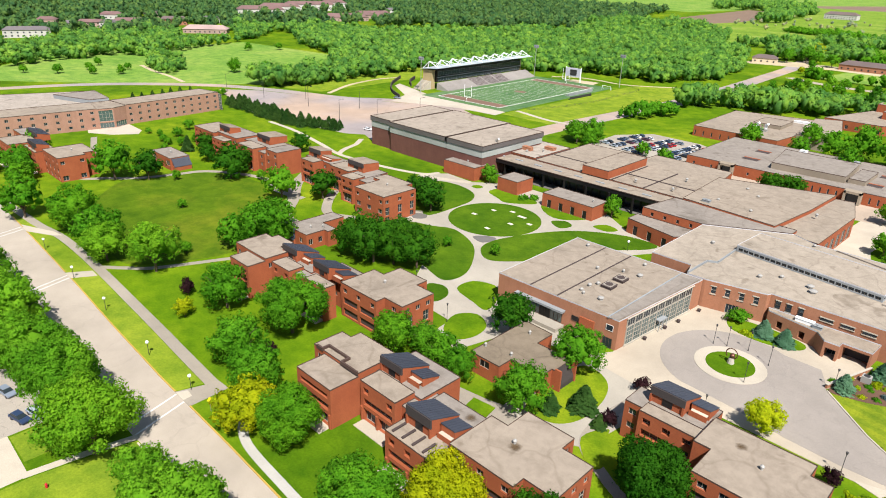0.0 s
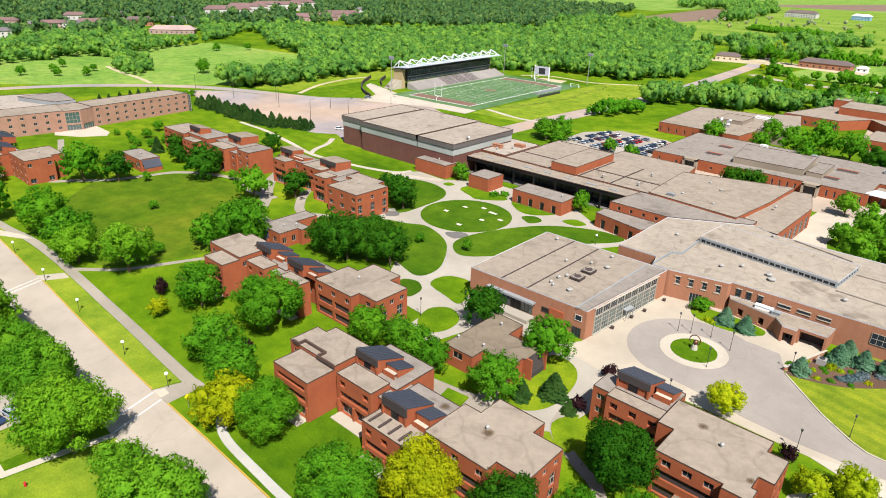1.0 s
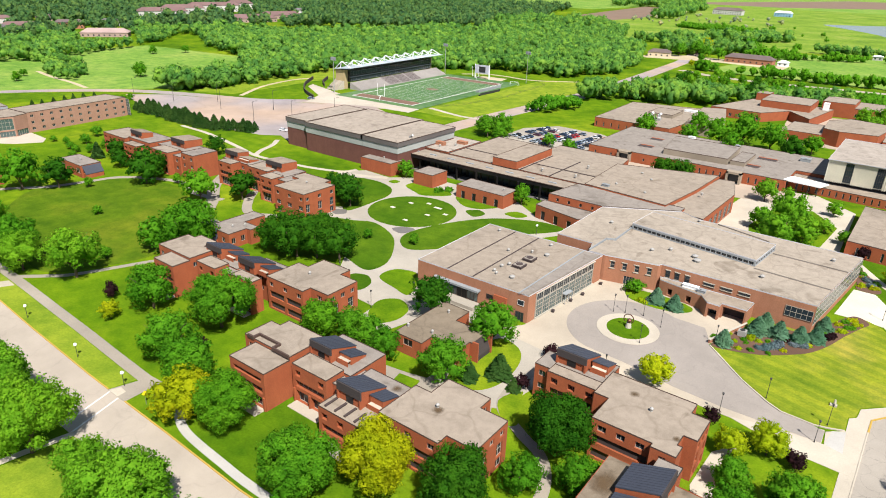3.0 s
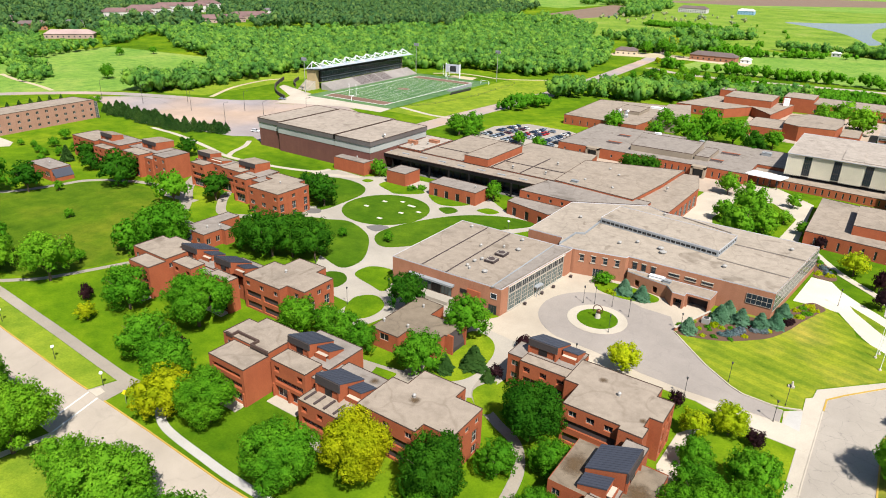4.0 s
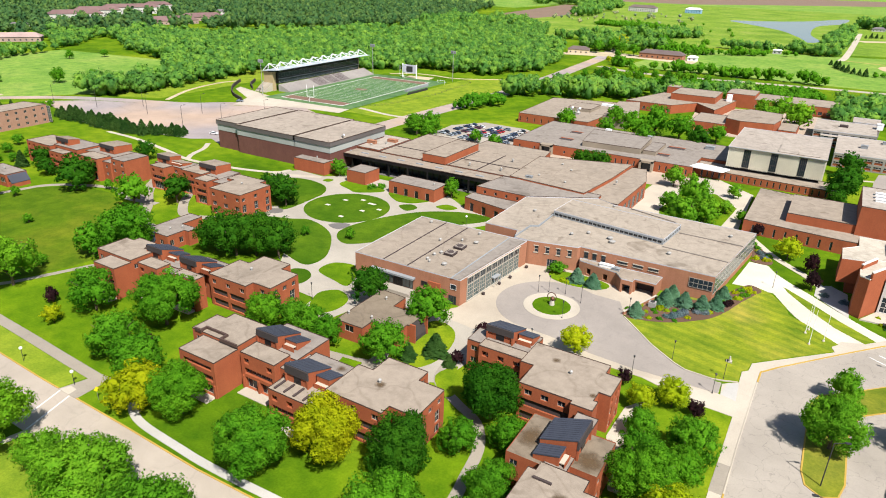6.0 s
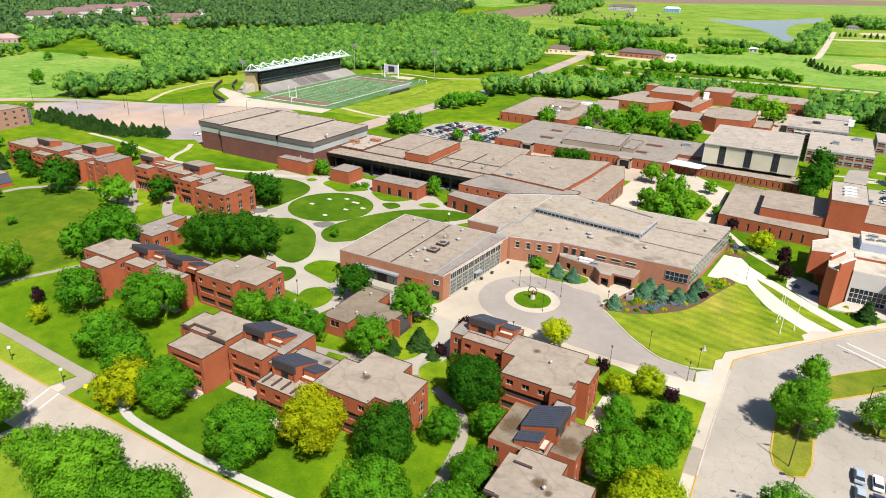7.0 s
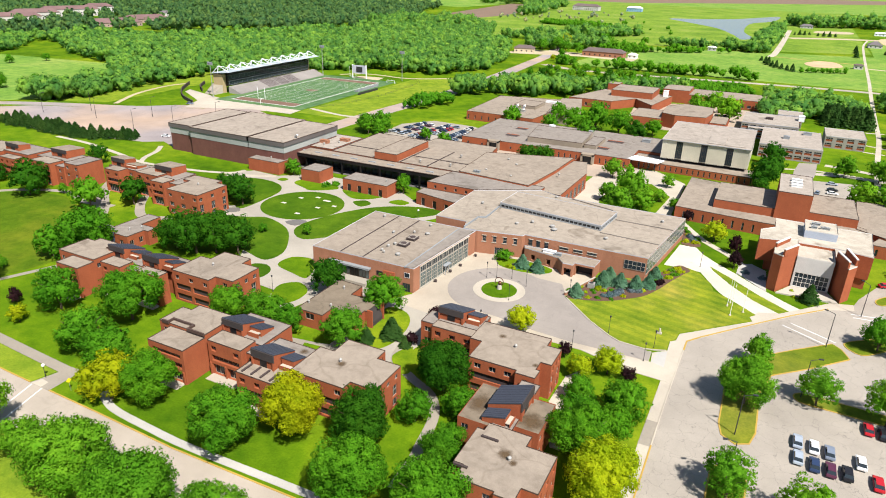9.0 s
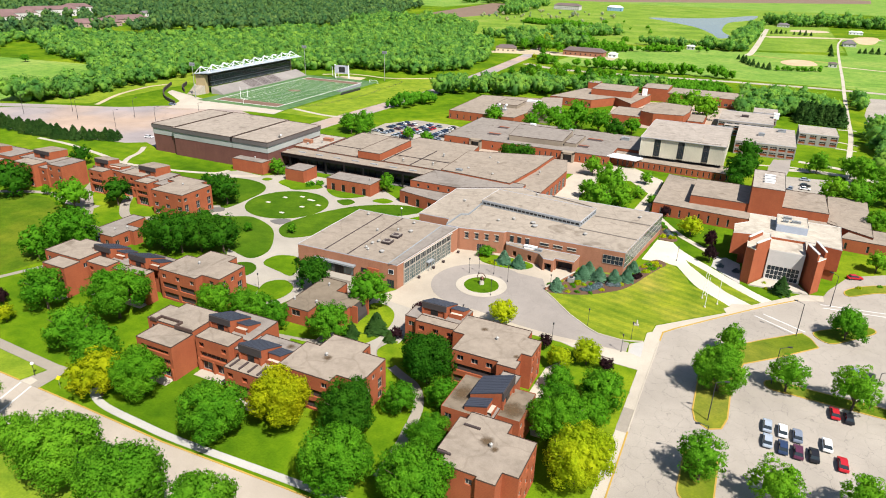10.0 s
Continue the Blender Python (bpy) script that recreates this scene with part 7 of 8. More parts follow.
house(-57, -124, 24, 20, 6, 0, ROOF_BROWN, BRICK, "brick building corner beside the forecourt", "house")
house(214, 1170, 20, 8, 4, 0, WHITE_METAL, WHITE_METAL, "long white metal equipment shed", "shed")
house(106, 1262, 20, 14, 4, 0, ROOF_GREYISH, CREAM, "pale farm building among trees", "farm house")

# ---- trees ----
rng = np.random.default_rng(7)


def leaf_tris(points, normals, size, rng, flat=0.34):
    """Small leaf sprays: one pointed card for each point, facing roughly outwards."""
    n = len(points)
    d = normals + rng.normal(0, flat, (n, 3))
    d /= np.linalg.norm(d, axis=1)[:, None] + 1e-9
    t = np.cross(d, rng.normal(0, 1, (n, 3)))
    t /= np.linalg.norm(t, axis=1)[:, None] + 1e-9
    b = np.cross(d, t)
    s = size * rng.uniform(0.6, 1.4, (n, 1))
    q = np.stack([points + t * s * 1.2 - d * s * 0.2, points - t * s * 0.7 + b * s, points - t * s * 0.7 - b * s], 1)
    soft = normals * 0.75 + d * 0.35
    soft /= np.linalg.norm(soft, axis=1)[:, None] + 1e-9
    return q.reshape(-1, 3), np.repeat(soft, 3, axis=0)


def shell(level):
    """Points and triangles of a small round lump."""
    bm = bmesh.new()
    bmesh.ops.create_icosphere(bm, subdivisions=level, radius=1.0)
    v, t = np.array([p.co[:] for p in bm.verts]), np.array([[p.index for p in f.verts] for f in bm.faces])
    bm.free()
    return v, t


SHELLS = {k: shell(k) for k in (1, 2)}


def crown_shape(rng, lobes, cards, size, squash=0.95, low=-0.55, level=1, big=1.0, flat=0.35, solid=0.74, tufts=0):
    """A crown of unit radius: leafy boughs of uneven size round a dark heart, each set with tufts and loose leaf sprays."""
    verts, tris, nrm, at = [], [], [], 0
    ph = rng.uniform(0, 6, 4)
    sv, st = SHELLS[level]

    def add(v, t, n):
        nonlocal at
        verts.append(v)
        tris.append(t + at)
        nrm.append(n / (np.linalg.norm(n, axis=1)[:, None] + 1e-9))
        at += len(v)

    def lumpy(d, j):
        return 1 + 0.17 * np.sin(d[:, :1] * 5 + ph[2] + j) * np.sin(d[:, 1:2] * 5 + j * 2) + 0.11 * np.sin(d[:, 2:] * 7 + j)

    def spray(c, rad, out, k, j, inner=0.8):
        v = rng.normal(0, 1, (k, 3))
        v /= np.linalg.norm(v, axis=1)[:, None]
        v = v[(v @ out) > -0.3]
        p = c + v * rad * lumpy(v, j) * rng.uniform(inner, 1.18, (len(v), 1))
        q, w = leaf_tris(p, v * 0.75 + out * 0.45, size, rng, flat)
        add(q, np.arange(len(q)).reshape(-1, 3), w)

    add(sv * np.array([0.56, 0.56, 0.54 * squash]), st, sv)
    for j in range(lobes):
        u = low + (1.0 - low) * (j + rng.uniform(0.1, 0.9)) / lobes
        a = j * 2.39996 + rng.uniform(-0.4, 0.4)
        rr = math.sqrt(max(0.0, 1 - u * u))
        wide = rng.uniform(0.88, 1.1) * (1 + 0.08 * math.sin(2 * a + ph[0]) + 0.06 * math.sin(3 * a + 2 * u + ph[1]))
        out = np.array([rr * math.cos(a), rr * math.sin(a), u])
        c = out * np.array([1, 1, squash]) * (0.66 + 0.06 * math.sin(j * 1.7)) * wide
        rad = rng.uniform(0.16, 0.34) * big
        stretch = rng.uniform(0.8, 1.25, 3)
        add(c + sv * stretch * rad * solid * lumpy(sv, j), st, sv * 0.75 + out * 0.45)
        k = max(4, int(cards * (rad / (0.24 * big)) ** 2))
        if not tufts:
            spray(c, stretch * rad, out, k, j)
            continue
        many = max(3, int(tufts * (rad / (0.24 * big)) ** 2))
        for n in range(many):
            d = rng.normal(0, 1, 3) + out * 0.9
            d /= np.linalg.norm(d)
            if d @ out < -0.2:
                continue
            tc = c + d * stretch * rad * rng.uniform(0.72, 1.0)
            tr = rng.uniform(0.055, 0.105) * big * rng.uniform(0.8, 1.3, 3) * np.array([1, 1, 0.8])
            spray(tc, tr * 1.15, d, max(4, k // many), j + n, 0.7)
        spray(c, stretch * rad * 0.84, out, k // 2, j)
    return np.concatenate(verts), np.concatenate(tris), np.concatenate(nrm)


def crown_mesh(name, seed, mat, lobes=24, cards=100, size=0.03, tufts=9, squash=0.95, low=-0.6, level=1, big=1.3, solid=0.6):
    v, t, n = crown_shape(np.random.default_rng(seed), lobes, cards, size, squash, low, level, big, 0.45, solid, tufts)
    return cloud_mesh(name, v, t, [mat], n)


def trunk_mesh(seed, height):
    r = random.Random(seed)
    bm = bmesh.new()
    bar(bm, (0, 0, -0.1), (0.02, 0.01, 0.22 * height), 0.06, 0.045, 8)
    for j in range(6):
        a = j * 1.1 + r.uniform(-0.3, 0.3)
        e = (0.5 * math.cos(a), 0.5 * math.sin(a), height * r.uniform(0.45, 0.7))
        bar(bm, (0.02, 0.01, height * r.uniform(0.14, 0.2)), e, 0.03, 0.012, 5)
        bar(bm, e, (e[0] * 1.5, e[1] * 1.5, e[2] + 0.25), 0.012, 0.005, 4)
    bar(bm, (0.02, 0.01, 0.22 * height), (0, 0, 0.8 * height), 0.04, 0.012, 6)
    data = bpy.data.meshes.new("trunk")
    bm.to_mesh(data)
    bm.free()
    data.materials.append(BARK)
    return data


# a tree of unit crown radius stands 2.15 high
TRUNKS = [trunk_mesh(s, 2.0) for s in range(3)]
CROWNS = {}
for kind, mat, cnt in (("maple", LEAF, 5), ("linden", LEAF_DARK, 4), ("ash", LEAF_LIGHT, 4), ("golden", LEAF_YELLOW, 2), ("lime", LEAF_LIME, 2), ("plum", LEAF_PURPLE, 2)):
    CROWNS[kind] = [crown_mesh(kind + "_crown", 11 * j + len(kind), mat, 22 + j, 150, 0.037, 8, 0.9 + 0.06 * (j % 3)) for j in range(cnt)]
    CROWNS[kind + " near"] = [crown_mesh(kind + "_crown", 11 * j + len(kind), mat, 30 + 2 * j, 420, 0.025, 15, 0.9 + 0.06 * (j % 3), big=1.16) for j in range(cnt)]
    CROWNS[kind + " far"] = [crown_mesh(kind + "_crown", 11 * j + len(kind), mat, 14 + j, 56, 0.066, 5, 0.9 + 0.06 * (j % 3), big=1.5) for j in range(cnt)]
CROWNS["young"] = CROWNS["young far"] = CROWNS["young near"] = [crown_mesh("young_crown", 91 + j, LEAF_LIGHT, 30, 130, 0.03, 6, big=1.0, solid=0.35) for j in range(3)]
LABELS = {
    "maple": ("green leafy maple on the lawn", "tree", "maples"),
    "linden": ("dark green dense linden tree", "tree", "lindens"),
    "ash": ("light green leafy ash tree", "tree", "ash trees"),
    "golden": ("golden yellow honey locust tree", "tree", "golden trees"),
    "lime": ("small bright lime green tree", "tree", "lime trees"),
    "plum": ("small dark purple leaved plum tree", "tree", "purple trees"),
    "young": ("airy light green young tree in the lot", "tree", "young trees"),
}
count = 0


def tree(kind, x, y, r, tall=1.0, label=""):
    global count
    count += 1
    lab, cat, grp = LABELS[kind]
    o = empty("tree", x, y, 0, label or lab, cat, grp)
    o.scale = (r, r, r * tall)
    o.rotation_euler = (0, 0, count * 2.4)
    t = new("trunk", TRUNKS[count % len(TRUNKS)])
    t.parent = o
    # crowns of fewer, larger sprays where the tree is small or stands far off
    away = math.dist((x, y), (70, -130)) * 5 / max(r, 1.5)
    choice = CROWNS[kind + (" near" if away < 105 else " far" if away > 190 else "")]
    c = new("crown", choice[count % len(choice)])
    c.parent = o
    c.location = (0, 0, 1.08)
    return o


def conifer_mesh(name, seed, mat, tiers=13, per=170):
    r = np.random.default_rng(seed)
    pts, nrm = [], []
    for j in range(tiers):
        z = 0.06 + 0.9 * j / tiers
        rad = (1 - j / tiers) ** 0.85
        a = r.uniform(0, math.tau, per)
        rr = rad * (0.55 + 0.45 * np.sqrt(r.random(per))) * (0.86 + 0.22 * np.sin(a * 6 + j * 1.9) * np.sin(a * 3 + j))
        pts.append(np.stack([rr * np.cos(a) * 0.36, rr * np.sin(a) * 0.36, z + 0.1 * (1 - rr / max(rad, 0.05)) + r.uniform(-0.02, 0.02, per)], 1))
        nrm.append(np.stack([np.cos(a) * 0.6, np.sin(a) * 0.6, np.full(per, 0.8)], 1))
    pts.append(np.array([[0, 0, 0.98], [0.01, 0, 1.0]]))
    nrm.append(np.array([[0, 0.5, 0.8], [0.5, 0, 0.8]]))
    v, w = leaf_tris(np.concatenate(pts), np.concatenate(nrm), 0.048, r, 0.5)
    return cloud_mesh(name, v, np.arange(len(v)).reshape(-1, 3), [mat], w)


SPRUCE = [conifer_mesh("spruce_crown", 3 + j, NEEDLE) for j in range(3)]
SPRUCE_FAR = [conifer_mesh("spruce_crown", 13 + j, NEEDLE, 10, 70) for j in range(3)]
BLUE = [conifer_mesh("blue_spruce_crown", 23 + j, NEEDLE_BLUE) for j in range(2)]
bm = bmesh.new()
bar(bm, (0, 0, -0.02), (0, 0, 0.9), 0.03, 0.006, 6)
POLE = bpy.data.meshes.new("trunk")
bm.to_mesh(POLE)
bm.free()
POLE.materials.append(BARK)


def conifer(x, y, h, blue=False, wide=1.0):
    global count
    count += 1
    o = empty("conifer", x, y, 0, "blue grey spruce beside the union wall" if blue else "dark green pointed spruce", "conifer", "blue spruces" if blue else "spruces")
    o.scale = (h * wide, h * wide, h)
    o.rotation_euler = (0, 0, count * 1.7)
    t = new("trunk", POLE)
    t.parent = o
    c = new("crown", (BLUE if blue else SPRUCE_FAR if y > 50 else SPRUCE)[count % (2 if blue else 3)])
    c.parent = o


def grove(kind, rows):
    for x, y, r, *tall in rows:
        tree(kind, x, y, r, *tall)


# along the street
grove("ash", [(-95, -93.5, 7.2), (-121, -92, 6.0), (-108, -94, 6.2), (-73, -95.5, 7.2), (-83, -99, 5.6), (-59.5, -94.5, 7.0), (-43, -95.5, 7.4), (-28.5, -93.0, 4.4), (-14.5, -94.2, 7.2), (2.8, -95.4, 7.4), (15.5, -92.5, 6.0), (30, -94, 6.5), (46, -94, 6.5), (-136, -93, 6.5), (-152, -93, 6.5)])
# great lawn and western dormitories
grove("maple", [(-149, -63, 7.2), (-128, -64, 7.0), (-171, -71, 6.4), (-99.6, -27, 7.4), (-113, -14, 4.6), (-106, -34, 5.0), (-134.8, 0.4, 6.0), (-192.6, -35, 7.2), (-243, -46, 5.2), (-224.5, -58.5, 5.4), (-212, -59, 5.0), (-205, -63, 4.6), (-45.9, 74.5, 3.0, 1.3), (-99.3, 72, 3.4), (-230, -66, 5.0)])
grove("ash", [(-121, -64.5, 5.8), (-106, -57.5, 7.0)])
grove("linden", [(-125, 11, 5.4), (-167, -1.6, 6.6), (-173.4, 6.8, 4.4), (-181.8, 40.4, 4.4), (-91.2, 31.6, 5.6), (-97, 35, 4.8), (-104.3, 38, 4.4), (-185, -25.6, 5.6), (-206, 8, 4.4), (-194, 3, 3.6)])
# mall
grove("linden", [(-79.7, -10.6, 5.8), (-72, -10, 6.8), (-67, -6.8, 6.2), (-61, -3.4, 5.8), (-71, 0.6, 5.4), (-20.4, -11.8, 5.2), (28.8, -37.4, 6.2), (22.3, -60, 6.0)])
grove("maple", [(-23, -69.6, 5.5), (0.6, -73.6, 6.2), (28.4, -49.4, 3.6), (35.8, -43.8, 3.6), (39, -58.2, 4.2), (29.7, -74, 6.4), (43, -72, 6.2), (-51, -64, 5.8), (-40, -66, 5.4), (-54.5, -48.6, 7.2), (-75, -53.6, 5.8), (-0.7, -14.2, 5.4), (-0.8, -32.6, 5.2), (-33.6, -36, 4.6), (-27.5, -33, 4.0), (-21.4, -33.6, 4.2), (-16.1, -34.2, 3.8), (-52, 20, 1.8), (-66, 14, 1.6)])
grove("golden", [(-30.5, -73.6, 5.4), (9.1, -64.6, 6.4)])
tree("lime", 66.6, -53.6, 6.2, 1.0, "broad lime green honey locust tree")
grove("lime", [(34.4, -5.0, 3.5), (53.2, -18, 3.0), (58.7, -13.6, 3.3), (71.4, 85, 3.8), (22.6, -13.5, 2.0)])
tree("golden", -77.6, -63, 2.4, 1.0, "small rounded bright yellow shrub tree")
grove("plum", [(13.5, -24.6, 1.7), (12.1, -9.8, 1.6), (63.4, -14.6, 1.9), (47.8, -11.2, 1.6, 1.3), (78.4, 77.5, 2.3, 1.4), (79.5, 64.8, 2.3, 1.3), (60.5, 101, 1.8, 1.3), (-87.4, -57.4, 1.9, 1.2), (-49, -58, 1.9)])
# lawn and lot in the east
grove("maple", [(55.8, -27, 3.2), (65.5, -28.5, 4.4), (60.8, -43.5, 5.6), (65, -37.5, 4.4), (58, -36, 4.2), (115.6, 29.4, 4.4)])
grove("ash", [(87.4, -10.4, 5.8), (89.2, 7.6, 3.3, 1.2)])
grove("young", [(86.7, -41.8, 5.0), (99.1, -43.4, 5.0), (101.5, -3.4, 4.6), (114.4, -4.4, 5.4), (113.2, -39.6, 4.8), (128, -3, 5), (146, -2.5, 5)])
# quadrangle and north-eastern halls
grove("ash", [(22.8, 142, 4.4), (35, 120, 6.2), (36.2, 95, 5.6), (43.1, 104, 4.4), (28.5, 109, 4.0), (40, 112, 4.6), (47, 119, 2.6), (46.8, 141, 2.8), (54, 112, 2.4)])
grove("linden", [(83, 161, 6.6), (85.2, 205, 5.6), (82, 153, 3.6), (-19.1, 146, 4.4), (-10.8, 148, 4.2), (-15, 147, 4.2), (17.7, 215, 5.8), (86, 186, 5)])
grove("maple", [(-17.5, 221, 7.2), (-8.8, 231, 8), (5.6, 227, 7.2), (-33.2, 239, 6.0), (-54, 216, 5.6), (-32, 219, 4.6), (-8.4, 207, 5.0), (23, 236, 4.8), (-113.8, 154, 5.2), (-108, 159, 5.8), (-118, 158, 5.0), (-80.5, 158, 3.2), (-67.4, 153, 3.6), (-104, 150, 4)])
grove("ash", [(116, 200, 5), (120, 153, 5.6), (128, 149, 6), (130, 199, 5.6), (134, 189, 6), (56, 299, 8), (45, 328, 7), (40, 310, 5.6), (33, 335, 5), (132, 121, 4.6), (128, 82, 3.6), (140, 160, 6), (142, 176, 6), (150, 140, 6)])
# young trees on the far meadow and behind the residence hall
for j in range(14):
    tree("maple", -300 - (j % 7) * 4 + 3 * math.sin(j * 5), -38 + j * 8.2 if j < 9 else 40 + j * 3, 1.6 + 0.4 * math.sin(j * 3))
grove("maple", [(-455, 27, 3.4), (-470, 10, 2.8), (-440, 45, 2.8), (-462, 50, 2.8), (-430, 60, 3.2), (-448, 72, 2.6), (-478, 62, 3.0), (-395, 128, 5.0), (-405, 160, 2.6), (-500, 200, 3.6), (-490, 226, 3.4), (-380, 215, 2.6), (-232, 22, 2.6), (-240, 12, 2.4), (-226, 14, 2.2), (-250, 22, 2.6), (-222, -28, 2.2), (-148, -30, 1.6), (-112, -46, 1.8), (-158, 6, 1.6, 1.3), (-178, -18, 1.6, 1.3), (-224, 6, 2.0), (-229, 2, 1.7), (-236, 3, 1.8), (-246, 6, 1.6), (-254, 4, 1.5), (-219, -4, 1.8)])
# conifers
for j in range(52):
    u = (j + 0.5) / 52
    conifer(-296 + 90 * u + random.uniform(-1.2, 1.2), 66.5 + (u > 0.75) * (u - 0.75) * 45 + (j % 3) * 3.2 + random.uniform(-1.6, 1.6), random.uniform(3.8, 6.2), wide=random.uniform(1.4, 2.0))
for x, y in ((-344, 33), (-343, 38), (-344.5, 45), (-344, 51), (-346, 57), (-346, 63), (-347, 70), (-330, -40), (-58, 669), (59, 668), (64, 645), (67, 634), (71, 622), (75, 614), (80, 606), (85, 600), (90, 594), (88, 1078), (95, 1084), (102, 1090), (109, 1096), (121, 1083), (129, 1083), (137, 1082), (145, 1081), (155, 775), (156, 795), (158, 830), (160, 865), (162, 890), (190, 836), (196, 838), (203, 837), (210, 839), (219, 838)):
    conifer(x, y, random.uniform(2.6, 3.6) if y < 100 else random.uniform(5, 8.5), wide=1.3)
for j in range(26):
    conifer(112 + (j % 9) * 2.9 + random.uniform(-1, 1), 326 + (j // 9) * 9 + random.uniform(-2, 2), random.uniform(9, 13), wide=1.2)
# park trees between the hedges and the straight road
for j in range(30):
    tree(("maple", "ash", "linden", "maple")[j % 4], -116 + (j * 37 % 100) * 0.96 + 3 * math.sin(j * 7), 372 + (j * 53 % 97) * 0.85, 2.6 + 1.6 * abs(math.sin(j * 2.3)), 1.15)
grove("maple", [(-164, 590, 7), (-152, 609, 7.5), (-140, 600, 6), (-124, 592, 6.5), (-132, 560, 4), (-120, 690, 8), (-108, 670, 7), (-98, 650, 6), (-76, 627, 5.5), (-68, 632, 5), (-81, 748, 5)])
grove("golden", [(-152, 640, 8), (-128, 520, 3)])
for x, y, h in ((7.4, -23.6, 5.6), (12.5, -26, 3.0), (3.0, -28.5, 4.2), (100.5, 50.7, 5.6), (-196, -20, 6), (-214, 4, 7)):
    conifer(x, y, h, wide=1.6 if y < 60 and x > 0 else 1.2)
for x, y, h in ((21.1, 31.8, 4.6), (26.0, 31.4, 4.4), (41.1, 21.6, 4.2), (46.1, 32.4, 4.8), (47.1, 36.0, 4.8), (50.8, 33.8, 4.6), (55.2, 34.4, 4.6), (58.3, 37.6, 4.2), (58.9, 44.6, 4.2)):
    conifer(x, y, h * 0.95, True, 1.75)


def shrub(x, y, r, mat_key, label):
    o = tagged(new("shrub", SHRUBS[mat_key]), label, "shrub", "shrubs")
    o.location, o.scale = (x, y, 0.1 + (1.4 if r > 2.5 else 0)), (r, r, r * 0.85)
    o.rotation_euler = (0, 0, x * 3 + y)


SHRUBS = {key: crown_mesh("shrub", 200 + j, mt, 14, 60, 0.075, 4, 0.95, -0.1, 1, 1.4) for j, (key, mt) in enumerate((("green", LEAF), ("gold", LEAF_YELLOW), ("blue", FLOWER), ("plum", LEAF_PURPLE), ("lime", LEAF_LIME)))}
BED = ((14.2, 34.0, 2.7, "green"), (17.6, 29.8, 1.2, "lime"), (19.0, 29.4, 1.0, "lime"), (45.8, 28.5, 1.4, "gold"), (49.7, 25.8, 1.4, "blue"), (51.0, 27.6, 1.5, "blue"), (51.8, 29.8, 1.3, "blue"), (56.6, 32.6, 1.3, "blue"), (54.6, 31.6, 1.2, "blue"), (48.4, 24.8, 1.1, "blue"), (53.2, 27.3, 0.9, "gold"), (53.1, 32.7, 1.0, "plum"), (60.4, 41.0, 1.5, "plum"), (61.2, 43.0, 1.2, "plum"), (62.4, 46.4, 1.2, "lime"), (63.6, 49.4, 1.2, "green"), (61.4, 50.0, 1.1, "gold"), (64.8, 52.6, 1.1, "lime"), (57.6, 33.4, 1.0, "lime"), (47.0, 22.6, 0.9, "green"), (44.6, 21.4, 0.9, "lime"), (50.6, 23.8, 0.8, "green"), (62.6, 52.4, 1.2, "green"), (58.0, 40.6, 1.0, "gold"), (44.6, 26.6, 0.9, "green"), (64.4, 55.0, 1.1, "gold"), (38.6, 23.6, 0.9, "green"), (66.0, 80.0, 1.4, "gold"), (65.2, 81.4, 1.4, "blue"), (63.8, 85.0, 1.5, "blue"), (66.2, 84.2, 1.2, "green"), (17.0, 83.4, 1.5, "gold"), (83.0, 62.5, 1.2, "blue"), (88.0, 60.6, 1.3, "blue"), (-84, 74, 1.3, "green"), (-78, 66.5, 2.2, "green"), (-75.6, 69.6, 2.0, "green"))
WALKSIDE = ((96, 55.4, 0.9, "lime"), (100, 56, 0.9, "green"), (122, 66, 0.9, "gold"), (128, 70, 0.9, "green"), (43, 24.6, 0.8, "lime"), (45.4, 25.4, 0.7, "green"), (47.6, 28.2, 0.9, "lime"), (49.4, 29.6, 0.8, "green"), (52.4, 33.6, 0.9, "lime"), (54.4, 35.0, 0.8, "green"), (56.6, 38.8, 0.9, "lime"), (59.4, 42.6, 0.9, "green"), (61.0, 43.4, 0.7, "gold"), (63.2, 47.0, 0.8, "lime"), (64.6, 50.4, 0.9, "green"), (66.0, 53.2, 0.8, "gold"), (63.4, 54.4, 1.0, "lime"), (58.6, 47.4, 1.0, "plum"), (44.0, 33.0, 1.0, "green"), (41.0, 27.6, 1.0, "lime"), (50.6, 36.2, 0.9, "gold"), (62.2, 89.6, 1.2, "green"), (63.0, 79.8, 1.3, "lime"), (60.8, 93.0, 1.1, "green"), (62.6, 86.8, 0.9, "gold"), (96.6, 52.0, 0.7, "gold"), (103.0, 53.0, 0.8, "green"))
for x, y, r, key in BED + WALKSIDE:
    shrub(x, y, r, key, {"green": "rounded green garden shrub", "gold": "golden yellow garden shrub", "blue": "spreading blue grey juniper", "plum": "dark purple barberry shrub", "lime": "low lime green garden shrub"}[key])


# ---- woods: joined far trees ----
def inside(poly, x, y):
    hit = np.zeros(len(x), bool)
    for (x0, y0), (x1, y1) in zip(poly, poly[1:] + poly[:1]):
        cross = ((y0 > y) != (y1 > y)) & (x < (x1 - x0) * (y - y0) / (y1 - y0 + 1e-9) + x0)
        hit ^= cross
    return hit


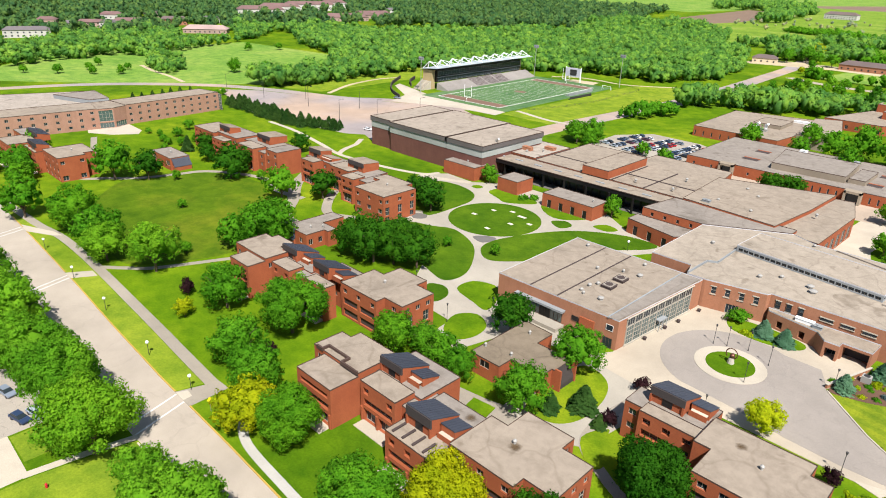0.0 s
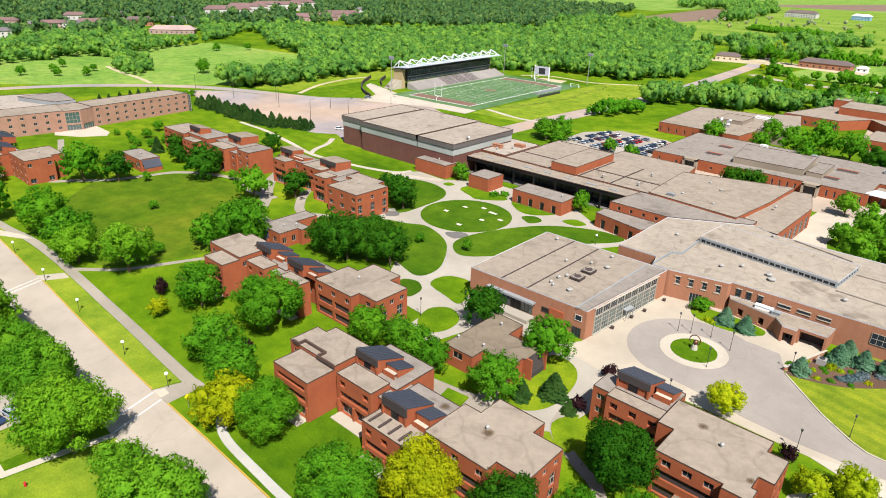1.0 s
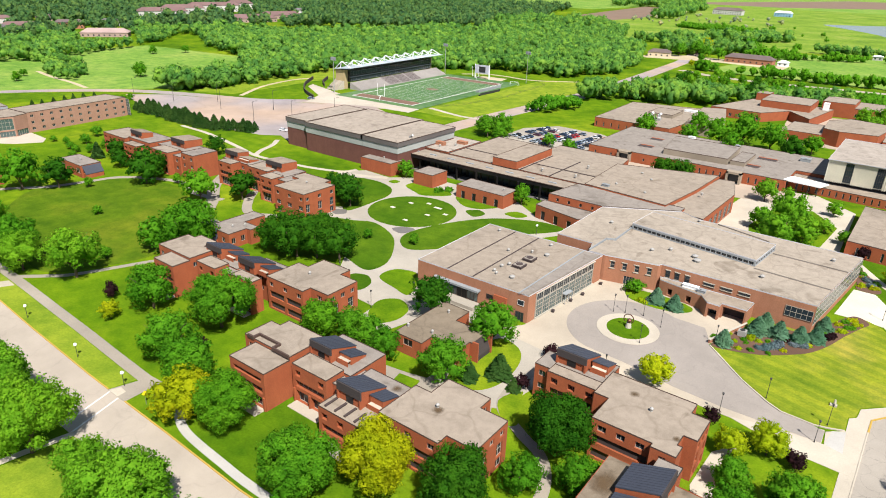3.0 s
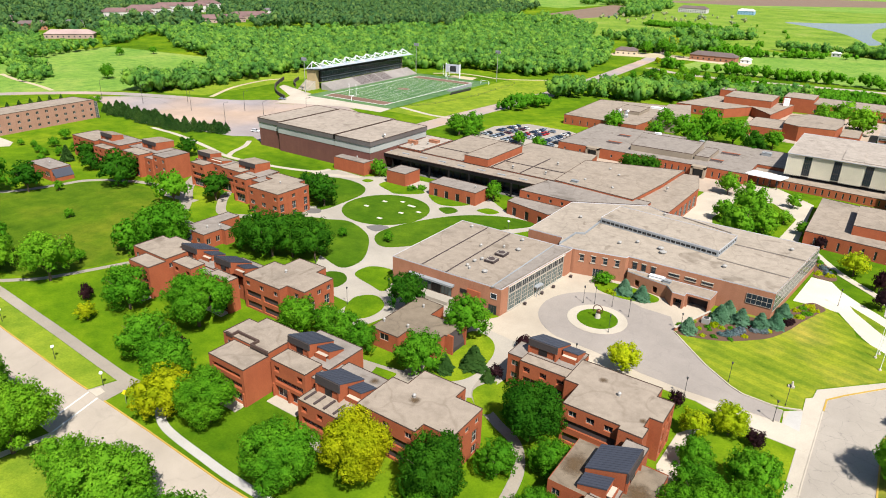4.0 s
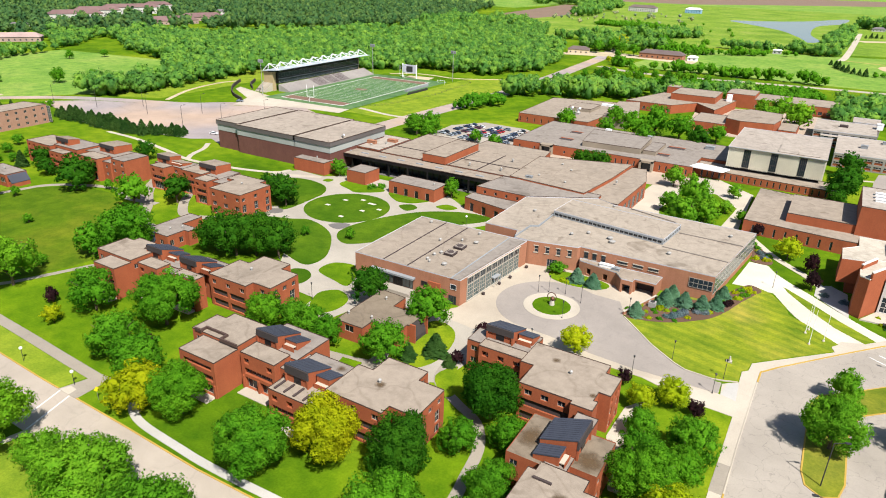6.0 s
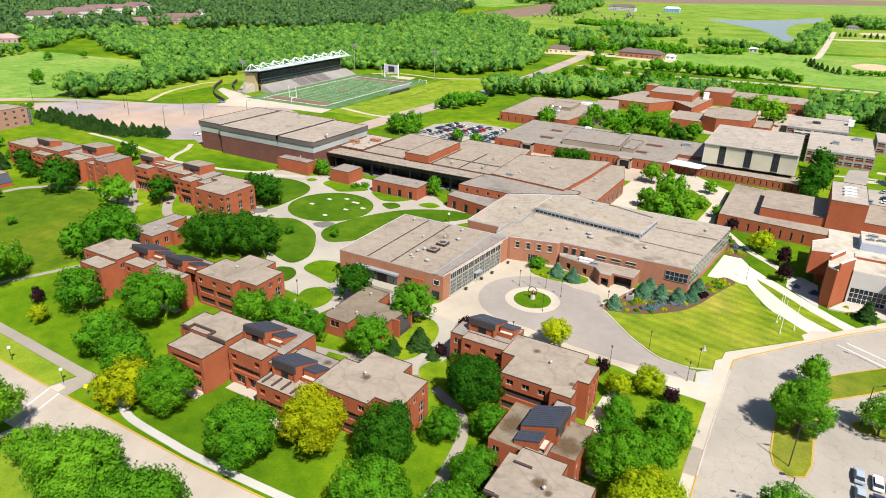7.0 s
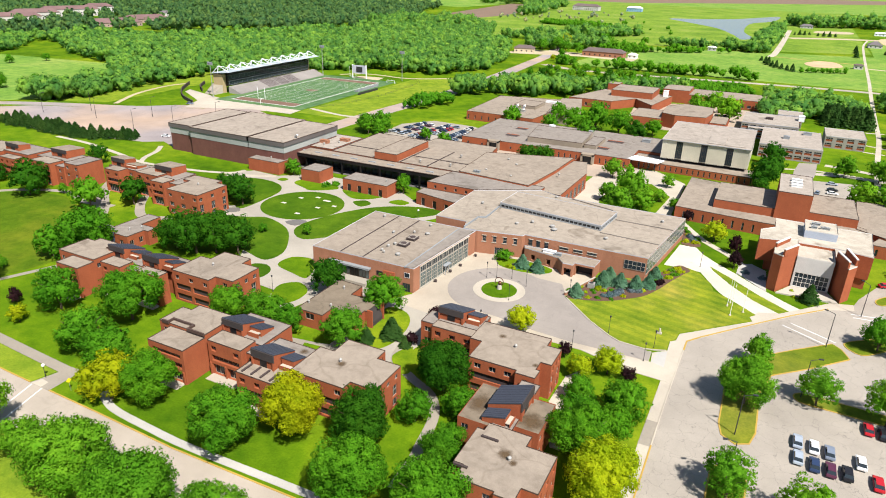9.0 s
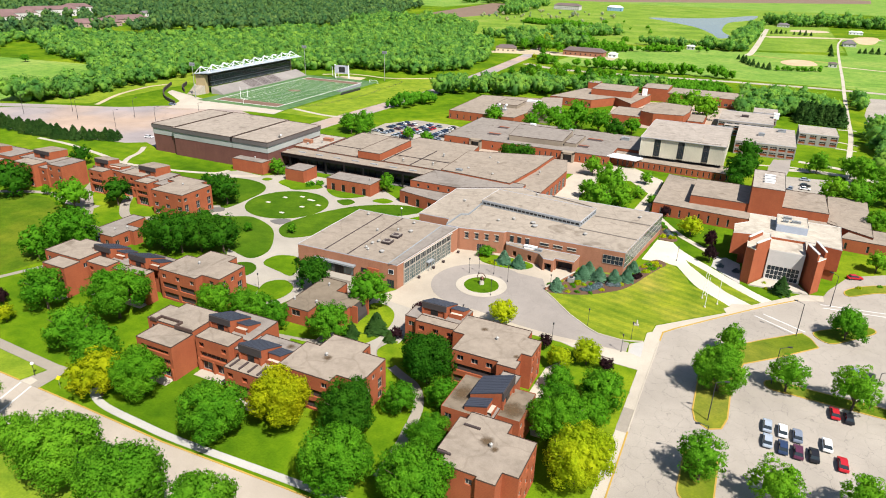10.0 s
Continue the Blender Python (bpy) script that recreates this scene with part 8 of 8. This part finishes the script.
def woods(name, poly, spacing, radius, mat, label, cards=110, size=0.15, seed=0, dense=0.95):
    r = np.random.default_rng(seed)
    xs, ys = [p[0] for p in poly], [p[1] for p in poly]
    gx, gy = np.meshgrid(np.arange(min(xs), max(xs), spacing), np.arange(min(ys), max(ys), spacing))
    gx = gx.ravel() + r.uniform(-0.45, 0.45, gx.size) * spacing
    gy = gy.ravel() + r.uniform(-0.45, 0.45, gy.size) * spacing
    keep = inside(poly, gx, gy)
    for hx, hy, hw in CLEARINGS:
        away = math.hypot(70 - hx, -130 - hy)
        ux, uy = (70 - hx) / away, (-130 - hy) / away
        along_, across = (gx - hx) * ux + (gy - hy) * uy, np.abs((gx - hx) * uy - (gy - hy) * ux)
        keep &= ~((along_ > -18) & (along_ < (95 if hw > 38 else 52)) & (across < hw * 0.5 + 4))
    keep &= r.random(len(gx)) < dense
    gx, gy = gx[keep], gy[keep]
    kinds = []
    for j in range(10):
        tall = (1.0, 1.25, 0.9, 1.5, 1.1, 1.75, 0.85, 1.3, 1.0, 1.2)[j]
        kinds.append(crown_shape(r, 6 + j % 2, cards // 6, size * 0.86, tall, -0.05, 1, 1.7, 0.35, 0.74))
    out, facing, tris, at = [], [], [], 0
    for j in range(len(gx)):
        s = radius * (0.5 + 0.85 * r.random() ** 1.4)
        a = r.uniform(0, math.tau)
        ca, sa = math.cos(a), math.sin(a)
        v, t, w = kinds[int(r.integers(10))]
        swell = 1 + 0.45 * math.sin(gx[j] * 0.021 + 1) * math.sin(gy[j] * 0.017) + 0.25 * math.sin(gx[j] * 0.07 + gy[j] * 0.05)
        z = radius * (0.55 + 0.75 * r.random() * swell)
        out.append(np.stack([(v[:, 0] * ca - v[:, 1] * sa) * s + gx[j], (v[:, 0] * sa + v[:, 1] * ca) * s + gy[j], v[:, 2] * s * 1.1 + z], 1))
        facing.append(np.stack([w[:, 0] * ca - w[:, 1] * sa, w[:, 0] * sa + w[:, 1] * ca, w[:, 2]], 1))
        tris.append(t + at)
        at += len(v)
    v = np.concatenate(out)
    data = cloud_mesh(name, v, np.concatenate(tris), [mat], np.concatenate(facing))
    return tagged(new(name, data), label, "woods", "", "stuff")


woods("woods", [(-322, 112), (-318, 170), (-326, 228), (-316, 256), (-290, 310), (-240, 350), (-172, 358), (-157, 420), (-168, 490), (-208, 600), (-250, 640), (-310, 800), (-420, 690), (-480, 530), (-530, 390), (-640, 376), (-640, 330), (-500, 262), (-430, 246), (-345, 180), (-345, 118)], 6.6, 5.2, WOODS, "dense bright green woods behind the stadium", 62, 0.175, 1)
woods("woods", [(-345, 105), (-318, 118), (-318, 160), (-336, 168), (-352, 120)], 6.5, 5.6, WOODS, "clump of green trees beside the ring road", 200, 0.11, 2)
woods("woods", [(-520, -60), (-503, 4), (-510, 40), (-525, 90), (-506, 116), (-514, 128), (-556, 221), (-640, 330), (-680, 300), (-640, 180), (-640, -60)], 7.6, 5.0, WOODS, "belt of green trees before the town", 70, 0.17, 3)
woods("woods", [(-420, 82), (-408, 88), (-418, 100), (-470, 122), (-500, 112), (-462, 94)], 6.0, 4.2, WOODS, "thicket of green trees on the meadow", 130, 0.13, 4)
woods("woods", [(-690, 20), (-640, 180), (-670, 300), (-620, 440), (-540, 560), (-480, 700), (-520, 900), (-620, 1250), (-1100, 1100), (-1300, 500), (-1000, -60)], 14, 7.0, WOODS_FAR, "dark distant woods round the town", 48, 0.22, 5)
woods("woods", [(-470, 690), (-330, 820), (-390, 900), (-440, 880), (-520, 880)], 10, 6.5, WOODS, "green woods beside the ploughed field", 70, 0.2, 6)
woods("woods", [(-520, 1560), (-400, 1120), (-370, 1150), (-440, 1600), (-560, 1900), (-800, 1900), (-640, 1500)], 16, 8, WOODS, "row of trees behind the ploughed field", 50, 0.25, 7)
NEAR_ROWS = (((-128, 222), (-116, 258), 12, 3.6), ((-128, 290), (-58, 340), 26, 5.2), ((-62, 340), (20, 395), 22, 5.0), ((-130, 326), (-50, 372), 18, 4.4), ((148, 215), (151, 320), 9, 4.6), ((-118, 500), (66, 504), 12, 4.0), ((-262, 711), (-168, 746), 20, 6.0), ((74, 372), (134, 372), 60, 4.8), ((72, 340), (108, 338), 30, 5.2), ((-60, 395), (60, 430), 44, 2.2))
FAR_ROWS = (((-110, 630), (20, 720), 10, 4.0), ((-200, 640), (-110, 660), 26, 6.0), ((-180, 600), (-140, 650), 16, 6.0), ((-62, 752), (60, 760), 16, 5.0), ((50, 740), (64, 1190), 22, 6.5), ((20, 765), (58, 800), 30, 4.5), ((-190, 800), (-120, 880), 40, 6.0), ((96, 592), (142, 612), 5, 2.0), ((150, 390), (154, 450), 8, 4.5), ((82, 1310), (430, 1420), 70, 8.0), ((-300, 1000), (-180, 960), 40, 3.6))
for j, (a, b, w2, r2) in enumerate(NEAR_ROWS + FAR_ROWS):
    a, b = Vector(a), Vector(b)
    dd = (b - a).normalized()
    nn = Vector((-dd.y, dd.x)) * w2 / 2
    woods("hedgerow", [tuple(p) for p in (a - nn, b - nn, b + nn, a + nn)], r2 * 1.16, r2, WOODS if r2 > 4.2 else LEAF, "row of green trees beyond the halls", 66, 0.17, 30 + j)
woods("bushes", [(-430, 1000), (-180, 950), (-150, 1260), (-400, 1380)], 24, 3.2, LEAF_PALE, "scattered pale willow bushes on the marsh", 60, 0.2, 70, 0.4)
woods("bushes", [(-190, 900), (-70, 860), (-100, 1150), (-180, 1180)], 26, 2.6, LEAF, "scattered green bushes on the marsh", 60, 0.2, 71, 0.22)

# ---- cars, lamps and small things ----


def car(x, y, ang, paint, label):
    o = empty("car", x, y, 0.04, label, "car", "parked cars")
    o.rotation_euler = (0, 0, radians(ang))
    bm = bmesh.new()
    prof = [(-2.2, 0.35), (2.2, 0.35), (2.25, 0.7), (1.3, 0.92), (-2.15, 0.95), (-2.25, 0.6)]
    lo = [bm.verts.new((px, -0.88, pz)) for px, pz in prof]
    hi = [bm.verts.new((px, 0.88, pz)) for px, pz in prof]
    for j in range(len(prof)):
        bm.faces.new((lo[j], lo[(j + 1) % 6], hi[(j + 1) % 6], hi[j]))
    bm.faces.new(lo[::-1])
    bm.faces.new(hi)
    bmesh.ops.recalc_face_normals(bm, faces=bm.faces)
    bmesh.ops.bevel(bm, geom=bm.edges[:], offset=0.08, segments=2, affect="EDGES")
    part("body", bm, paint, o)
    bm = bmesh.new()
    low = [bm.verts.new(p) for p in ((-1.9, -0.8, 0.92), (1.15, -0.8, 0.9), (1.15, 0.8, 0.9), (-1.9, 0.8, 0.92))]
    top = [bm.verts.new(p) for p in ((-1.35, -0.62, 1.42), (0.35, -0.62, 1.42), (0.35, 0.62, 1.42), (-1.35, 0.62, 1.42))]
    for j in range(4):
        bm.faces.new((low[j], low[(j + 1) % 4], top[(j + 1) % 4], top[j]))
    part("window_band", bm, GLASS, o)
    bm = bmesh.new()
    box(bm, -1.37, -0.64, 1.40, 0.37, 0.64, 1.47)
    part("roof", bm, paint, o)
    for px in (-1.35, 1.35):
        for py in (-0.8, 0.8):
            bm = bmesh.new()
            bar(bm, (px, py - 0.1, 0.32), (px, py + 0.1, 0.32), 0.33, 0.33, 12)
            part("wheel", bm, DARK_METAL, o)
    return o


PAINTS = {}
for nm, col in (("silver", (0.36, 0.41, 0.48)), ("white", (0.75, 0.75, 0.76)), ("blue", (0.03, 0.05, 0.11)), ("black", (0.02, 0.02, 0.025)), ("red", (0.45, 0.02, 0.03)), ("maroon", (0.10, 0.03, 0.06)), ("grey", (0.2, 0.235, 0.3))):
    PAINTS[nm] = material(nm + " car paint", col, 0.3, 0.2)
for x, y, ang, nm in ((98.0, -19.2, 90, "silver"), (100.9, -19.6, 90, "white"), (103.6, -20.0, 90, "grey"), (108.9, -20.4, 90, "white"), (98.1, -24.4, 90, "silver"), (100.9, -25.2, 90, "blue"), (103.6, -25.4, 90, "maroon"), (106.4, -25.0, 90, "black"), (111.3, -25.4, 90, "red"), (116.6, 12.0, 80, "grey"), (119.6, 11.4, 80, "black"), (111.0, -8.0, 90, "red"), (113.6, -8.4, 90, "black"), (-71.7, -101.5, 12, "grey"), (-61.4, -102.0, 15, "blue"), (-61.0, -99.4, 12, "silver"), (-61.0, -97.0, 10, "red"), (-196, 90, 20, "white"), (121.5, 73, 20, "red"), (110.9, 184, 5, "silver"), (110.6, 174, 5, "black"), (110.4, 168.5, 5, "white"), (104.6, 166, 80, "grey"), (-250, 158, 30, "grey"), (-166, 112, 0, "black"), (-101, 115.5, 0, "black")):
    car(x, y, ang, PAINTS[nm], nm + " car parked on the asphalt")
names = ["silver", "white", "blue", "black", "red", "maroon", "grey"]
CARS = {nm: None for nm in names}
rr = random.Random(4)
for rowi, (x0, y0, dx, dy, n, ang) in enumerate(((-104, 164, 0.5, 3.0, 10, 170), (-98, 162, 0.5, 3.0, 11, 170), (-90, 160, 0.5, 3.0, 13, 170), (-84.4, 159, 0.5, 3.0, 13, 170), (-72.6, 163, 0.2, 3.0, 11, 175), (-67, 162, 0.2, 3.0, 11, 175))):
    for j in range(n):
        if rr.random() < 0.2:
            continue
        nm = rr.choice(names)
        if CARS[nm] is None:
            CARS[nm] = car(x0 + dx * j, y0 + dy * j, ang, PAINTS[nm], nm + " car parked in the full lot")
        else:
            copy_thing(CARS[nm], pose(x0 + dx * j, y0 + dy * j, 0.05, 0, 0, ang))


def lamp_post(x, y, h=4.2, z=0.0):
    o = empty("lamp_post", x, y, z, "black post-top lamp beside the walk", "street lamp", "walk lamps")
    bm = bmesh.new()
    bar(bm, (0, 0, 0), (0, 0, 0.5), 0.14, 0.1, 8)
    bar(bm, (0, 0, 0.5), (0, 0, h), 0.06, 0.05, 8)
    part("post", bm, DARK_METAL, o)
    bm = bmesh.new()
    bar(bm, (0, 0, h), (0, 0, h + 0.45), 0.14, 0.24, 8)
    bar(bm, (0, 0, h + 0.45), (0, 0, h + 0.6), 0.26, 0.08, 8)
    part("lantern", bm, DARK_METAL, o)
    return o


for x, y in ((54.5, 5.0), (66.1, 3.3), (65.0, -3.9), (48.3, -6.6), (21.3, 22.4), (26.8, 19.6), (14.4, 19.6), (17.0, 21.0), (39.6, 20.4), (25.6, 9.0), (70.0, 60.5), (-28.6, -8.6), (-34, -19), (-78, -8), (-52, -12), (-2.6, -12), (24.6, -8.4)):
    lamp_post(x, y, 4.6)


def globe_lamp(x, y):
    o = empty("globe_lamp", x, y, 0, "white globe lamp on a short dark post", "street lamp", "globe lamps")
    bm = bmesh.new()
    bar(bm, (0, 0, 0), (0, 0, 3.0), 0.07, 0.06, 8)
    part("post", bm, DARK_METAL, o)
    bm = bmesh.new()
    bmesh.ops.create_icosphere(bm, subdivisions=2, radius=0.38)
    bmesh.ops.translate(bm, verts=bm.verts, vec=(0, 0, 3.3))
    part("globe", bm, WHITE_METAL, o)


for x, y in ((-49.4, -75.4), (-66.9, -76.2), (-92.8, -75.4), (-34, -70), (-140, -74.5), (-115.6, -75.0), (-27, 52.5)):
    globe_lamp(x, y)


def lot_lamp(x, y, ang, h=9.5):
    o = empty("lot_lamp", x, y, 0.02, "tall dark lot lamp with an angled arm", "street lamp", "lot lamps")
    o.rotation_euler = (0, 0, radians(ang))
    bm = bmesh.new()
    bar(bm, (0, 0, 0), (0, 0, h), 0.12, 0.08, 8)
    bar(bm, (0, 0, h), (1.8, 0, h + 0.5), 0.06, 0.05, 6)
    part("pole", bm, DARK_METAL, o)
    bm = bmesh.new()
    box(bm, 1.6, -0.2, h + 0.38, 2.5, 0.2, h + 0.58)
    part("lamp_head", bm, DARK_METAL, o)


for x, y, ang in ((86.7, -22.5, 15), (104.2, 25.0, 170), (113.4, 48.4, 150), (98.6, -1.6, 20), (118, -2.5, 20), (86.6, -38, 200)):
    lot_lamp(x, y, ang)
for x, y in ((-222, 92), (-262, 100), (-300, 94), (-240, 120), (-282, 112), (-200, 130), (-330, 86), (-210, 108)):
    lot_lamp(x, y, 40, 11)
for x, y in ((80.1, 36.3), (81.3, 30.8), (84.3, 34.4), (80.7, 38.7)):
    o = empty("flagpole", x, y, 0.1, "bare white flagpole at the lawn edge", "flagpole", "flagpoles")
    bm = bmesh.new()
    bar(bm, (0, 0, 0), (0, 0, 0.3), 0.35, 0.3, 10)
    part("base", bm, CONCRETE, o)
    bm = bmesh.new()
    bar(bm, (0, 0, 0.3), (0, 0, 9.5), 0.08, 0.04, 8)
    part("pole", bm, WHITE_METAL, o)

# ring sculpture on the round island
sc = empty("sculpture", CX - 0.3, CY + 0.5, 0.2, "bronze ring sculpture on a pale plinth", "sculpture")
bm = bmesh.new()
for j in range(28):
    a0, a1 = math.tau * j / 28 - 1.2, math.tau * (j + 1) / 28 - 1.2
    if j < 23:
        bar(bm, (1.7 * math.cos(a0), 0, 3.2 + 1.7 * math.sin(a0)), (1.7 * math.cos(a1), 0, 3.2 + 1.7 * math.sin(a1)), 0.16, 0.16, 8)
bmesh.ops.create_icosphere(bm, subdivisions=2, radius=0.85, matrix=Matrix.Translation((0.3, 0, 2.6)))
part("ring", bm, material("dark bronze", (0.13, 0.06, 0.04), 0.45, 0.6), sc)
bm = bmesh.new()
bar(bm, (0.2, 0, 0), (0.2, 0, 1.8), 1.1, 0.8, 10)
part("plinth", bm, STONE, sc)
sc.scale = (0.72, 0.72, 0.72)
st2 = empty("statue", 66.0, 11.2, 0.1, "small stone statue on the mown lawn", "statue")
bm = bmesh.new()
box(bm, -1.0, -0.6, 0, 1.0, 0.6, 0.5)
bar(bm, (0.2, 0, 0.5), (0.1, 0, 1.9), 0.5, 0.25, 8)
part("figure", bm, STONE, st2)
st2.scale = (0.65, 0.65, 0.8)
# planters on the forecourt
for px, py in ((2.6, 9.2), (3.4, 17.4), (4.2, 22.8), (5.2, 32.0)):
    o = empty("planter", px, py, 0.05, "round dark planter on the forecourt", "planter", "planters")
    bm = bmesh.new()
    bar(bm, (0, 0, 0), (0, 0, 0.7), 0.35, 0.5, 10)
    part("pot", bm, DARK_PANEL, o)
# street sign
o = empty("street_sign", -40.6, -75.8, 0, "yellow diamond road sign on a steel post", "road sign")
bm = bmesh.new()
bar(bm, (0, 0, 0), (0, 0, 2.0), 0.05, 0.05, 6)
part("post", bm, STEEL, o)
bm = bmesh.new()
v = [bm.verts.new(p) for p in ((0, -0.6, 2.6), (0.0, 0, 2.0), (0, 0.6, 2.6), (0, 0, 3.2))]
w2 = [bm.verts.new((p.co.x + 0.05, p.co.y, p.co.z)) for p in v]
bm.faces.new(v)
bm.faces.new(w2[::-1])
for j in range(4):
    bm.faces.new((v[j], w2[j], w2[(j + 1) % 4], v[(j + 1) % 4]))
part("plate", bm, material("yellow sign plate", (0.75, 0.6, 0.02), 0.5), o)
# cafeteria dish, fire hydrant
o = empty("hydrant", -40.2, -104.0, 0, "red fire hydrant beside the path", "hydrant")
bm = bmesh.new()
bar(bm, (0, 0, 0), (0, 0, 0.7), 0.22, 0.2, 10)
bar(bm, (0, 0, 0.7), (0, 0, 0.95), 0.24, 0.08, 10)
bar(bm, (-0.35, 0, 0.5), (0.35, 0, 0.5), 0.1, 0.1, 8)
part("barrel", bm, PAINTS["red"], o)
o = empty("air_conditioner", 43.6, 28.6, 0.1, "pale grey boxed air conditioner behind the garden wall", "air conditioner")
bm = bmesh.new()
box(bm, -0.9, -0.8, 0, 0.9, 0.8, 1.5)
part("housing", bm, VENT, o)
bm = bmesh.new()
bar(bm, (0, 0, 1.5), (0, 0, 1.62), 0.6, 0.6, 14)
part("fan_guard", bm, DARK_METAL, o, "round black fan guard")
